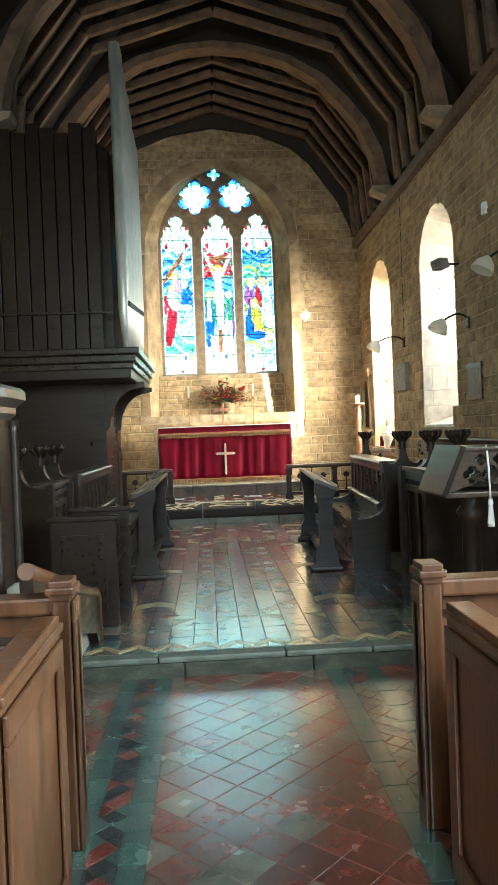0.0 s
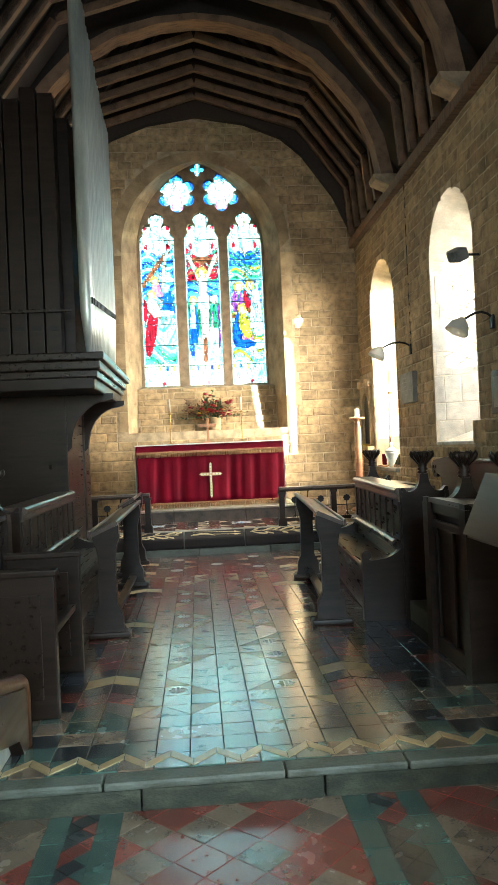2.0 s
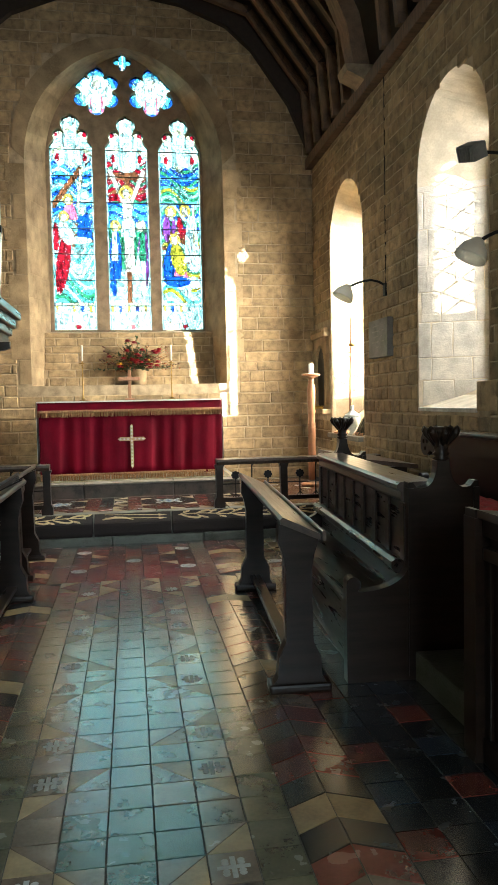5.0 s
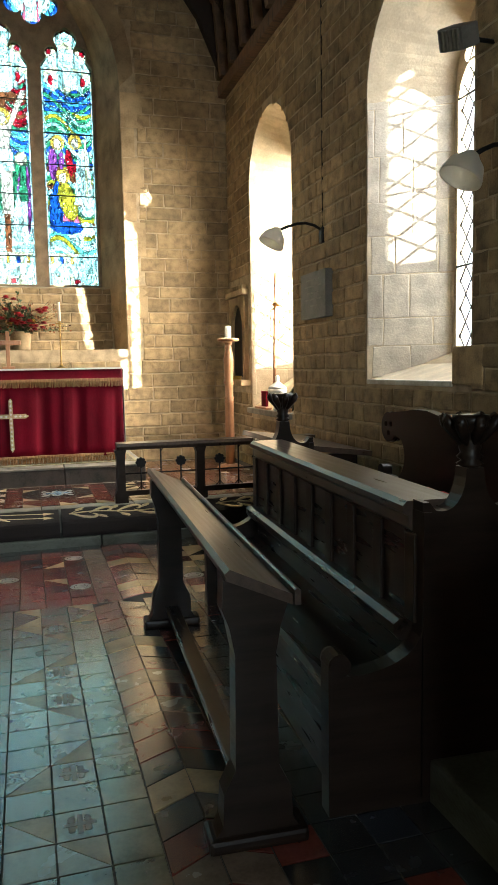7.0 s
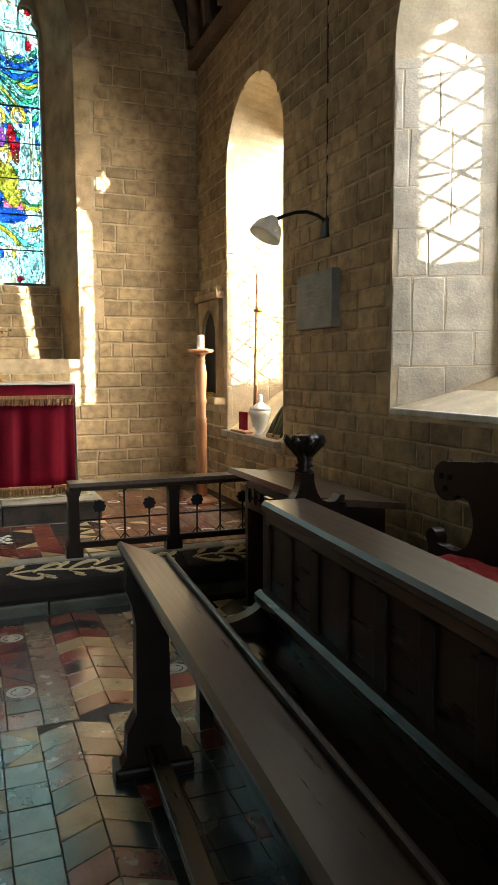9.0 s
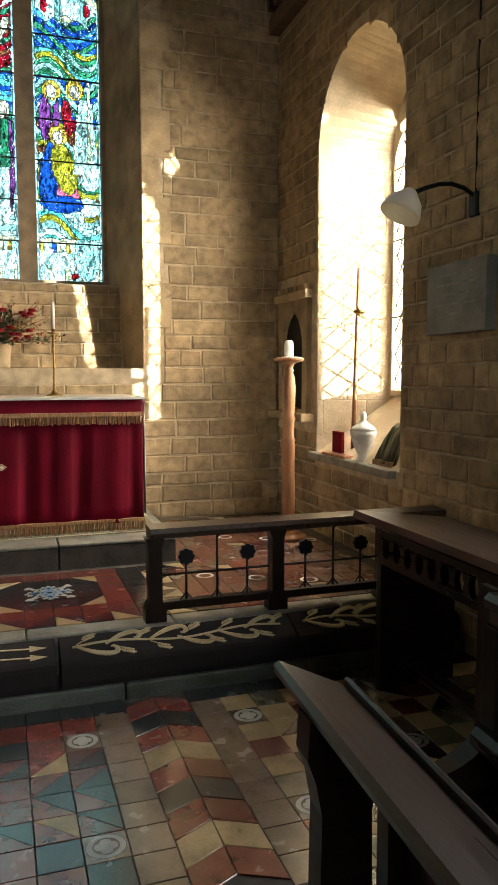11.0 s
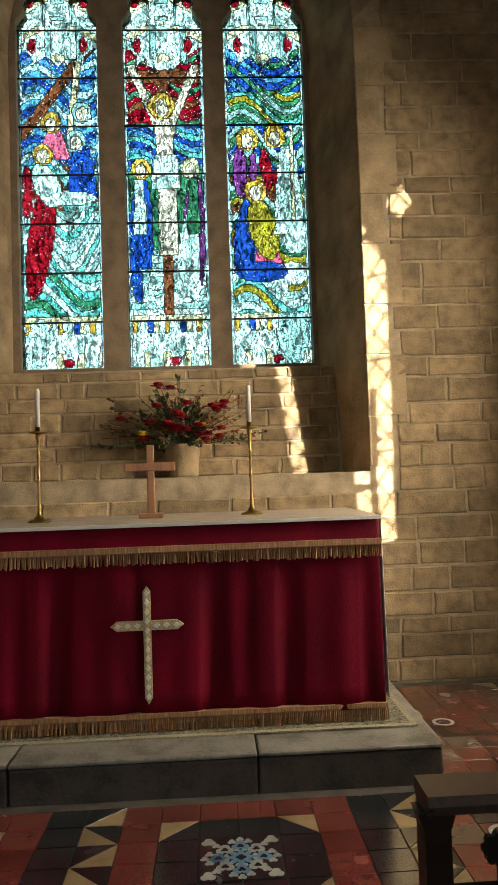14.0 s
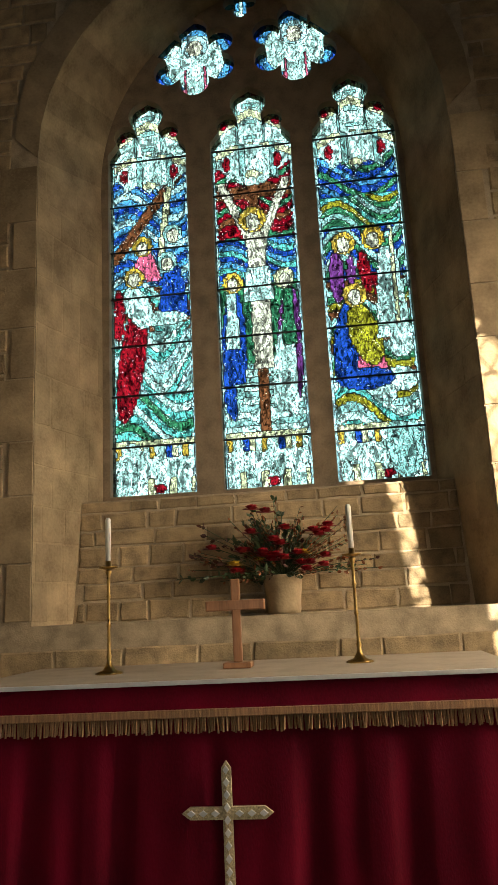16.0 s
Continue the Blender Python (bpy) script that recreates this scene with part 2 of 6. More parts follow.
def flat_shape(name, outlines, depth, mat, m, parent=None, label=""):
    """A filled outline with holes, in its own x and y, of the given depth, set at pose m."""
    cu = bpy.data.curves.new(name, "CURVE")
    cu.dimensions, cu.fill_mode, cu.extrude = "2D", "BOTH", depth / 2
    for pts in outlines:
        sp = cu.splines.new("POLY")
        sp.points.add(len(pts) - 1)
        for q, p in zip(sp.points, pts):
            q.co = (p[0], p[1], 0, 1)
        sp.use_cyclic_u = True
    tmp = bpy.data.objects.new(name + "_curve", cu)
    me = bpy.data.meshes.new_from_object(tmp)
    bpy.data.objects.remove(tmp)
    me.transform(m)
    me.materials.clear()
    me.materials.append(mat)
    ob = new(name, me)
    if parent:
        ob.parent = parent
        ob.matrix_parent_inverse = parent.matrix_basis.inverted()
    if label:
        ob["label"] = label
    return ob


UPRIGHT_E = pose(0, 0, 0, 90, 0, 0)      # own x, y -> world x, z (faces -y)


# ---- plan ----
XN, XS, YE, YW = -2.32, 2.88, 14.1, -4.0
CX = 0.28
ZN, ZC, ZQ, ZP = 0.0, 0.12, 0.40, 0.57
Y_STEP, Y_S1, Y_S2 = 4.85, 11.085, 11.30
WALL_TOP = 4.8


def roofline(x):
    return WALL_TOP + 4.4 * (1 - abs(x - CX) / 3.2)


def arch(u0, u1, sill, spring, apex, n=14):
    """An opening's outline from the sill's start over a pointed arch to the sill's end."""
    c, h = (u0 + u1) / 2, (u1 - u0) / 2
    rise = apex - spring
    rad = (h * h + rise * rise) / (2 * h)
    left = []
    a1 = math.atan2(rise, rad - h)
    for i in range(n + 1):
        a = a1 * i / n
        left.append((u0 + rad - rad * math.cos(a), spring + rad * math.sin(a)))
    right = [(2 * c - u, z) for u, z in left[::-1]][1:]
    return [(u0, sill)] + left + right + [(u1, sill)]


def pierced(name, place, u0, u1, z0, top, openings, mat, reveal_mat, label):
    """A thick wall. place(u, depth, z) -> world; openings: (inner outline, outer outline, depth); top(u) -> z."""
    verts, faces, idx = [], [], []

    def quad(ps, d, m=0):
        k = len(verts)
        verts.extend(place(u, d, z) for u, z in ps)
        faces.append(tuple(range(k, k + len(ps))))
        idx.append(m)
    deep = openings[0][2] if openings else 0.7
    for side, d in ((0, 0.0), (1, deep)):
        cur = u0
        for o in openings:
            pts = o[side]
            cuts = np.linspace(cur, pts[0][0], 6)
            for a, b in zip(cuts, cuts[1:]):
                quad([(a, z0), (b, z0), (b, top(b)), (a, top(a))], d)
            for (a, za), (b, zb) in zip(pts[1:-1], pts[2:-1]):
                quad([(a, za), (b, zb), (b, top(b)), (a, top(a))], d)
            quad([(pts[0][0], z0), (pts[-1][0], z0), pts[-1], pts[0]], d)
            cur = pts[-1][0]
        cuts = np.linspace(cur, u1, 6)
        for a, b in zip(cuts, cuts[1:]):
            quad([(a, z0), (b, z0), (b, top(b)), (a, top(a))], d)
    for inner, outer, dd in openings:
        loop = list(range(len(inner)))
        for i, j in zip(loop, loop[1:] + [0]):
            k = len(verts)
            verts.extend([place(inner[i][0], 0, inner[i][1]), place(inner[j][0], 0, inner[j][1]), place(outer[j][0], dd, outer[j][1]), place(outer[i][0], dd, outer[i][1])])
            faces.append((k, k + 1, k + 2, k + 3))
            idx.append(1)
    for a, b in ((u0, u0), (u1, u1)):
        k = len(verts)
        verts.extend([place(a, 0, z0), place(a, deep, z0), place(a, deep, top(a)), place(a, 0, top(a))])
        faces.append((k, k + 1, k + 2, k + 3))
        idx.append(0)
    ob = raw(name, verts, faces, [mat, reveal_mat], idx)
    return tagged(ob, label, "wall", kind="structure")


def on_south(u, d, z):
    return (XS + d, u, z)


def on_east(u, d, z):
    return (u, YE + d, z)


SOUTH_DEPTH, EAST_DEPTH = 0.62, 0.80
WIN = {"near": (arch(8.93, 10.27, 1.40, 3.45, 4.12), arch(9.1, 9.93, 1.60, 3.38, 4.0)),
       # The nave opening is unseen, added to let a fill lamp in.
       "nave": (arch(0.6, 2.2, 1.3, 3.3, 4.1), arch(0.75, 2.05, 1.45, 3.25, 3.95)),
       "far": (arch(11.86, 13.2, 1.05, 3.45, 4.12), arch(12.1, 12.93, 1.55, 3.38, 4.0))}
wall_s = pierced("wall_south", on_south, YW, YE + EAST_DEPTH, -0.3, lambda u: WALL_TOP, [(*WIN["nave"], SOUTH_DEPTH), (*WIN["near"], SOUTH_DEPTH), (*WIN["far"], SOUTH_DEPTH)],
                 M["mortar"], M["limewash"], "honey-coloured rubble stone wall with two arched windows")
E_IN = arch(CX - 1.31, CX + 1.33, 1.75, 4.75, 6.26, 18)
E_OUT = arch(CX - 1.07, CX + 1.09, 1.75, 4.95, 6.52, 18)
wall_e = pierced("wall_east", on_east, XN - 0.6, XS + 0.6, -0.3, roofline, [(E_IN, E_OUT, EAST_DEPTH)], M["mortar"], M["ashlar"],
                 "honey-coloured stone gable wall round a large pointed window")
wall_n = part("wall_north", box(B(), XN - 0.6, YW, -0.3, XN, YE, WALL_TOP), M["mortar"])
tagged(wall_n, "plain honey-coloured stone wall in shadow", "wall", kind="structure")
# Unseen opening added for the west fill lamp.
WEST_OPEN = arch(-0.8, 1.4, 1.7, 3.9, 5.2)
wall_w = pierced("wall_west", lambda u, d, z: (u, YW - d, z), XN - 0.6, XS + 0.6, -0.3, roofline, [(WEST_OPEN, WEST_OPEN, 0.7)], M["mortar"], M["limewash"],
                 "plain stone wall closing the nave")

# floors
ground = raw("ground", [(-2500, -2500, -0.35), (2500, -2500, -0.35), (2500, 2500, -0.35), (-2500, 2500, -0.35)], [(0, 1, 2, 3)], [M["grass"]])
tagged(ground, "grass churchyard outside the windows", "ground", kind="structure")
floor_n = part("floor_nave", box(B(), XN, YW, -0.3, XS, Y_STEP + 0.05, ZN - 0.006), M["grout"])
tagged(floor_n, "red and green patterned tile floor of the nave", "floor", kind="structure")
floor_c = part("floor_chancel", box(B(), XN, Y_STEP + 0.105, -0.3, XS, Y_S1 + 0.05, ZC - 0.006), M["grout"])
tagged(floor_c, "glazed patterned tile floor of the chancel", "floor", kind="structure")
floor_q = part("floor_sanctuary", box(B(), XN, Y_S2 + 0.15, -0.3, XS, YE, ZQ - 0.006), M["grout"])
tagged(floor_q, "red, black and buff tile floor round the altar", "floor", kind="structure")


def stone_run(name, x0, x1, y0, y1, z0, z1, joints, mat, label):
    run = thing(name, (x0 + x1) / 2, y0, z0, label, "step", kind="structure")
    edges = [x0] + joints + [x1]
    for a, b in zip(edges, edges[1:]):
        bm = B()
        box(bm, a + 0.003, y0 + random.uniform(0, 0.008), z0, b - 0.003, y1, z1 - random.uniform(0, 0.004), 0.012)
        part("stone", bm, mat, run)
    return run


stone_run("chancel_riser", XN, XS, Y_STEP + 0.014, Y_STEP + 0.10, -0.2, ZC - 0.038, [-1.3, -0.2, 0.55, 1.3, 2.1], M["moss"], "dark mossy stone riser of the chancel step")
stone_run("chancel_step", XN, XS, Y_STEP, Y_STEP + 0.105, ZC - 0.038, ZC + 0.002, [-1.4, -0.35, 0.39, 0.9, 2.1], M["step"], "worn pale stone slabs along the edge of the chancel")
stone_run("sanctuary_step", XN, XS, Y_S1, Y_S2 + 0.1, -0.2, ZC + 0.08, [-1.1, 0.05, 0.95, 1.9], M["step"], "bluish grey stone step before the altar rail")
stone_run("sanctuary_kerb", XN, XS, Y_S2, Y_S2 + 0.15, 0.0, ZQ + 0.001, [-0.9, 0.5, 1.25, 2.2], M["nosing"], "grey stone kerb under the altar rail")
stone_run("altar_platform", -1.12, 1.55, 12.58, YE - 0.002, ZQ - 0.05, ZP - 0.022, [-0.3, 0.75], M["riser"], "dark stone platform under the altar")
stone_run("platform_slabs", -1.13, 1.56, 12.57, YE - 0.002, ZP - 0.022, ZP, [-0.3, 0.75], M["nosing"], "pale stone slabs on the altar platform")


# ---- roof ----
def roof_side(s):
    bm = B()
    a, b = (CX, roofline(CX)), (CX + s * 3.3, roofline(CX + s * 3.3))
    prism(bm, [a, b, (b[0], b[1] + 0.12), (a[0], a[1] + 0.12)], "y", YW - 0.7, YE + 0.8)
    return bm


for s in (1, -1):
    tagged(part("ceiling", roof_side(s), M["oak_roof_shaded"]), "dark boarded timber roof slope", "ceiling", kind="structure")


def beam(bm, p, q, w, d, y):
    """A square timber in the plane y from p to q (x, z), d deep, w wide along y."""
    p, q = Vector(p), Vector(q)
    t = (q - p).normalized()
    n = Vector((-t.y, t.x)) * d
    if n.y < 0:
        n = -n
    pts = [p, q, q + n, p + n]
    prism(bm, [(v.x, v.y) for v in pts], "y", y - w / 2, y + w / 2)


CHAIN = [(0.0, 7.18), (1.66, 6.66), (2.4, 5.68), (2.47, 4.88)]


def rafter_frame(y):
    t = thing("rafter_pair", CX, y, 7.0, "scissor-braced oak rafters of the open roof", "rafter", "roof rafters")
    for s in (1, -1):
        for (a, za), (b, zb) in zip(CHAIN, CHAIN[1:]):
            bm = B()
            beam(bm, (CX + s * a, za), (CX + s * b, zb), 0.085, 0.1, y)
            part("brace", bm, M["rafter"], t)
        # Upper rafter takes the dark shaded oak, the braces the lit one.
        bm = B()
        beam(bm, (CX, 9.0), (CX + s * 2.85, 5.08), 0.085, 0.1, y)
        part("rafter", bm, M["oak_roof_shaded"], t)
    return t


first = rafter_frame(13.85)
y = 13.85 - 0.43
while y > -3.8:
    if all(not -0.75 < y - k < 0.17 for k in (11.6, 8.95, 6.3, 3.65)):
        copy_thing(first, pose(CX, y, 7.0))
    y -= 0.43

ARCH_RIB = [(0, 7.08), (0.45, 7.03), (1.03, 6.86), (1.53, 6.57), (1.86, 6.22), (2.12, 5.88), (2.32, 5.44), (2.42, 4.93)]


def truss(y):
    t = thing("roof_truss", CX, y, 6.0, "arch-braced dark oak truss on stone corbels", "truss", "roof trusses")
    for s in (1, -1):
        bm = B()
        for (p, zp), (q, zq) in zip(ARCH_RIB, ARCH_RIB[1:]):
            prism(bm, [(CX + s * p, zp), (CX + s * q, zq), (CX + s * (q * 1.05 + 0.03), zq + 0.09), (CX + s * (p * 1.05 + 0.03 * (p > 0)), zp + 0.09)], "y", y - 0.13, y + 0.13)
        part("arch_rib", bm, M["rafter"], t)
        # Web in the shaded oak, darker than the lit rib below it.
        edge = [(CX + s * p, zp + 0.05) for p, zp in ARCH_RIB]
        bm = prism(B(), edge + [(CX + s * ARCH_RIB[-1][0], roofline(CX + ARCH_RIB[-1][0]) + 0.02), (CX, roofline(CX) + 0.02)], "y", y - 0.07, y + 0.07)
        part("web", bm, M["oak_roof_shaded"], t)
        bm = B()
        xw = XS if s > 0 else XN
        prism(bm, [(xw, 4.7), (xw, 5.0), (xw - s * 0.3, 5.0), (xw - s * 0.28, 4.93), (xw - s * 0.12, 4.86)], "y", y - 0.15, y + 0.15)
        part("corbel", bm, M["tracery"], t, "carved stone corbel")
    return t


first = truss(11.6)
for y in (8.95, 6.3, 3.65):
    copy_thing(first, pose(CX, y, 6.0))
for s, x in ((1, XS), (-1, XN)):
    tagged(part("wall_plate", box(B(), min(x, x - s * 0.1), YW, 4.72, max(x, x - s * 0.1), YE, 4.86, 0.01), M["rafter"]), "oak wall plate along the top of the wall", "beam", kind="structure")

bm = B()
GABLE = [(0, 6.95), (0.8, 6.82), (1.4, 6.58), (1.75, 6.28), (2.25, 5.58), (2.6, 4.8)]
for s in (1, -1):
    for (p, zp), (q, zq) in zip(GABLE, GABLE[1:]):
        prism(bm, [(CX + s * p, zp), (CX + s * q, zq), (CX + s * q, roofline(CX + q) + 0.05), (CX + s * p, roofline(CX + p) + 0.05)], "y", YE - 0.12, YE - 0.02)
tagged(part("gable_frame", bm, M["oak_roof_shaded"]), "dark timber frame against the gable wall", "beam", kind="structure")


# ---- east window ----
def light_outline(c, w, z0, sh, n=8):
    """A window light with a cusped head."""
    def lobe(cx, cz, r, a0, a1):
        return [(cx + r * math.cos(radians(a0 + (a1 - a0) * i / n)), cz + r * math.sin(radians(a0 + (a1 - a0) * i / n))) for i in range(n + 1)]
    right = [(c + w, z0), (c + w, sh)] + lobe(c + w - 0.05, sh, 0.05, 0, 60) + lobe(c + 0.165, sh + 0.16, 0.085, -40, 150) + lobe(c + 0.02, sh + 0.32, 0.115, -20, 75) + [(c, sh + 0.46)]
    return right + [(2 * c - x, z) for x, z in right[::-1]][1:]


def foil(cx, cz, r, k, n=72, deep=0.36):
    pts = []
    for i in range(n):
        a = 2 * math.pi * i / n
        rr = r * (1 - deep + deep * abs(math.cos(k * (a - math.pi / 2) / 2)) ** 0.6)
        pts.append((cx + rr * math.cos(a), cz + rr * math.sin(a)))
    return pts


GLASS_Y = YE + 0.74
LIGHTS = [CX - 0.755, CX + 0.03, CX + 0.79]
window_e = thing("window_1", CX, GLASS_Y, 2.56, "three-light pointed stone window filled with stained glass", "window", kind="structure")
holes = [light_outline(c, 0.30, 2.57, 5.17) for c in LIGHTS] + [foil(CX - 0.37, 5.96, 0.345, 6), foil(CX + 0.41, 5.97, 0.345, 6), foil(CX + 0.01, 6.38, 0.13, 4, deep=0.5)]
frame_out = arch(CX - 1.16, CX + 1.18, 2.5, 4.95, 6.62, 18)
flat_shape("tracery", [frame_out] + holes, 0.13, M["tracery"], Matrix.Translation((0, GLASS_Y, 0)) @ UPRIGHT_E, window_e, "dark stone mullions and tracery")

def glass_material(name, attr=True):
    m = bpy.data.materials.new(name)
    m.use_nodes = True
    n, l = m.node_tree.nodes, m.node_tree.links
    n.remove(n["Principled BSDF"])
    tr = n.new("ShaderNodeBsdfTransparent")
    gl = n.new("ShaderNodeBsdfGlossy")
    gl.inputs["Roughness"].default_value = 0.08
    mix = n.new("ShaderNodeMixShader")
    fr = n.new("ShaderNodeFresnel")
    l.new(fr.outputs[0], mix.inputs[0])
    l.new(tr.outputs[0], mix.inputs[1])
    l.new(gl.outputs[0], mix.inputs[2])
    l.new(mix.outputs[0], n["Material Output"].inputs[0])
    if attr:
        at = n.new("ShaderNodeAttribute")
        at.attribute_name = "tint"
        geo = n.new("ShaderNodeNewGeometry")
        vo = n.new("ShaderNodeTexVoronoi")
        vo.feature = "DISTANCE_TO_EDGE"
        vo.inputs["Scale"].default_value = 15.0
        vc = n.new("ShaderNodeTexVoronoi")
        vc.inputs["Scale"].default_value = 15.0
        wv = n.new("ShaderNodeTexNoise")
        wv.inputs["Scale"].default_value, wv.inputs["Detail"].default_value, wv.inputs["Distortion"].default_value = 75.0, 5.0, 1.5
        fold = n.new("ShaderNodeTexNoise")
        fold.inputs["Scale"].default_value, fold.inputs["Detail"].default_value, fold.inputs["Distortion"].default_value = 16.0, 3.0, 2.0
        mp = n.new("ShaderNodeMapping")
        mp.inputs["Scale"].default_value = (1.0, 1.0, 0.55)
        l.new(geo.outputs["Position"], mp.inputs[0])
        for q in (vo, vc, wv, fold):
            l.new(mp.outputs[0], q.inputs["Vector"])
        lead = n.new("ShaderNodeMapRange")
        lead.inputs["From Min"].default_value, lead.inputs["From Max"].default_value, lead.inputs["To Min"].default_value = 0.012, 0.035, 0.5
        l.new(vo.outputs["Distance"], lead.inputs[0])
        line = n.new("ShaderNodeMapRange")
        line.inputs["From Min"].default_value, line.inputs["From Max"].default_value, line.inputs["To Min"].default_value = 0.42, 0.50, 0.05
        l.new(wv.outputs[0], line.inputs[0])
        cell = n.new("ShaderNodeMapRange")
        cell.inputs["To Min"].default_value, cell.inputs["To Max"].default_value = 0.45, 1.25
        l.new(vc.outputs["Color"], cell.inputs[0])
        soft = n.new("ShaderNodeMapRange")
        soft.inputs["From Min"].default_value, soft.inputs["From Max"].default_value, soft.inputs["To Min"].default_value = 0.37, 0.55, 0.14
        l.new(fold.outputs[0], soft.inputs[0])
        m0 = n.new("ShaderNodeMath")
        m0.operation = "MULTIPLY"
        l.new(lead.outputs[0], m0.inputs[0])
        l.new(soft.outputs[0], m0.inputs[1])
        m1 = n.new("ShaderNodeMath")
        m1.operation = "MULTIPLY"
        l.new(m0.outputs[0], m1.inputs[0])
        l.new(line.outputs[0], m1.inputs[1])
        m2 = n.new("ShaderNodeMath")
        m2.operation = "MULTIPLY"
        l.new(m1.outputs[0], m2.inputs[0])
        l.new(cell.outputs[0], m2.inputs[1])
        mu = n.new("ShaderNodeMix")
        mu.data_type, mu.blend_type = "RGBA", "MULTIPLY"
        mu.inputs["Factor"].default_value = 1.0
        l.new(at.outputs["Color"], mu.inputs["A"])
        l.new(m2.outputs[0], mu.inputs["B"])
        l.new(mu.outputs["Result"], tr.inputs[0])
    else:
        tr.inputs[0].default_value = (0.93, 0.96, 0.94, 1)
    return m


M["stained"] = glass_material("stained_glass")
M["clear"] = glass_material("clear_quarry_glass", False)

TINT = {"white": (0.48, 0.80, 0.76), "cream": (0.58, 0.62, 0.38), "gold": (0.50, 0.34, 0.05), "red": (0.25, 0.006, 0.014), "ruby": (0.22, 0.002, 0.01),
        "blue": (0.01, 0.06, 0.34), "sky": (0.06, 0.27, 0.50), "aqua": (0.10, 0.48, 0.44), "green": (0.03, 0.18, 0.09), "olive": (0.26, 0.24, 0.02),
        "purple": (0.16, 0.04, 0.22), "pink": (0.62, 0.12, 0.22), "brown": (0.14, 0.05, 0.02), "flesh": (0.58, 0.58, 0.46), "pale": (0.24, 0.50, 0.48), "mist": (0.36, 0.62, 0.66)}


def inside(u, v, cu, cv, ru, rv, lean=0.0):
    du = u - cu - lean * (v - cv)
    return (du / ru) ** 2 + ((v - cv) / rv) ** 2 < 1


def robe(u, v, cu, top, foot, w0, w1, lean=0.0):
    if not foot < v < top:
        return False
    k = (top - v) / (top - foot)
    return abs(u - cu - lean * (v - foot)) < w0 + (w1 - w0) * k ** 0.7


def canopy(u, v):
    """The white pinnacled canopy at a light's head: v is measured down from the shoulder."""
    if v > 2.62:
        if inside(abs(u), v, 0.2, 2.80, 0.03, 0.035) or inside(abs(u), v, 0.045, 3.05, 0.02, 0.03):
            return "ruby"
        if abs(abs(u) - 0.1) < 0.012 or (abs(u) < 0.05 and int(v * 30) % 4 == 0):
            return "pale"
        return "cream" if int((v + abs(u) * 0.6) * 14) % 4 == 0 else "white"
    edge = 2.30 + 0.07 * abs(math.sin(u * 16)) + (0.08 if abs(u) > 0.2 else 0)
    if v > edge:
        if inside(abs(u), v, 0.19, 2.47, 0.03, 0.06):
            return "red"
        if int((u + 1) * 22) % 5 == 0:
            return "pale"
        return "white" if int(v * 17 + abs(u) * 9) % 5 else "cream"
    return ""


def foot(u, v):
    """The white lettered panel and arcade at a light's foot."""
    if v < 0.13:
        return "cream" if int(u * 20 + 10) % 3 == 0 else ("red" if inside(u, v, 0.02, 0.06, 0.06, 0.03) else "white")
    if v < 0.27:
        return "white"
    if v < 0.40:
        return ("gold", "white", "white", "blue", "cream", "white")[int((u + 1) * 25) % 6] if v < 0.36 else "cream"
    return ""


def light_left(u, v):
    c = canopy(u, v) or ("mist" if abs(u) > 0.275 else "")
    if c:
        return c
    if v < 0.40:
        return "white" if inside(u, v, -0.16, 0.2, 0.1, 0.19) else foot(u, v)
    for cu, cv in ((-0.13, 1.62), (-0.06, 1.86), (0.12, 1.72), (0.17, 1.94)):
        if inside(u, v, cu, cv, 0.045, 0.055):
            return "flesh"
        if inside(u, v, cu, cv + 0.015, 0.075, 0.08):
            return "gold" if cv < 1.9 and cu < 0.1 else "pale"
    if inside(u, v, -0.1, 1.4, 0.1, 0.17, -0.3) or inside(u, v, 0.06, 1.3, 0.2, 0.055, -0.3):
        return "white"
    if inside(u, v, -0.15, 1.0, 0.095, 0.46, 0.14) or inside(u, v, -0.25, 1.35, 0.05, 0.2):
        return "red"
    if robe(u, v, 0.16, 1.7, 1.3, 0.05, 0.12):
        return "blue"
    if inside(u, v, 0.1, 1.32, 0.24, 0.07, 0):
        return "brown"
    if robe(u, v, -0.04, 1.82, 1.6, 0.04, 0.12):
        return "pink"
    if abs(u - 0.08 - 0.12 * (v - 1.8)) < 0.025 and v > 1.7:
        return "cream"
    if abs(u + 0.3 - (v - 1.75) * 0.75) < 0.05 and v > 1.75:
        return "brown"
    if v > 1.55:
        return ("sky", "blue", "sky", "mist")[int(v * 18 + 2 * math.sin(u * 9)) % 4]
    if v < 0.72:
        return ("aqua", "green", "aqua", "white")[int(v * 15 + 2.2 * math.sin(u * 8)) % 4]
    if v < 1.2:
        return ("white", "pale", "mist", "aqua")[int(v * 13 + 2.5 * math.sin(u * 10 + 1)) % 4]
    return ("pale", "brown", "aqua")[int(v * 16 + 2 * math.sin(u * 11)) % 3]


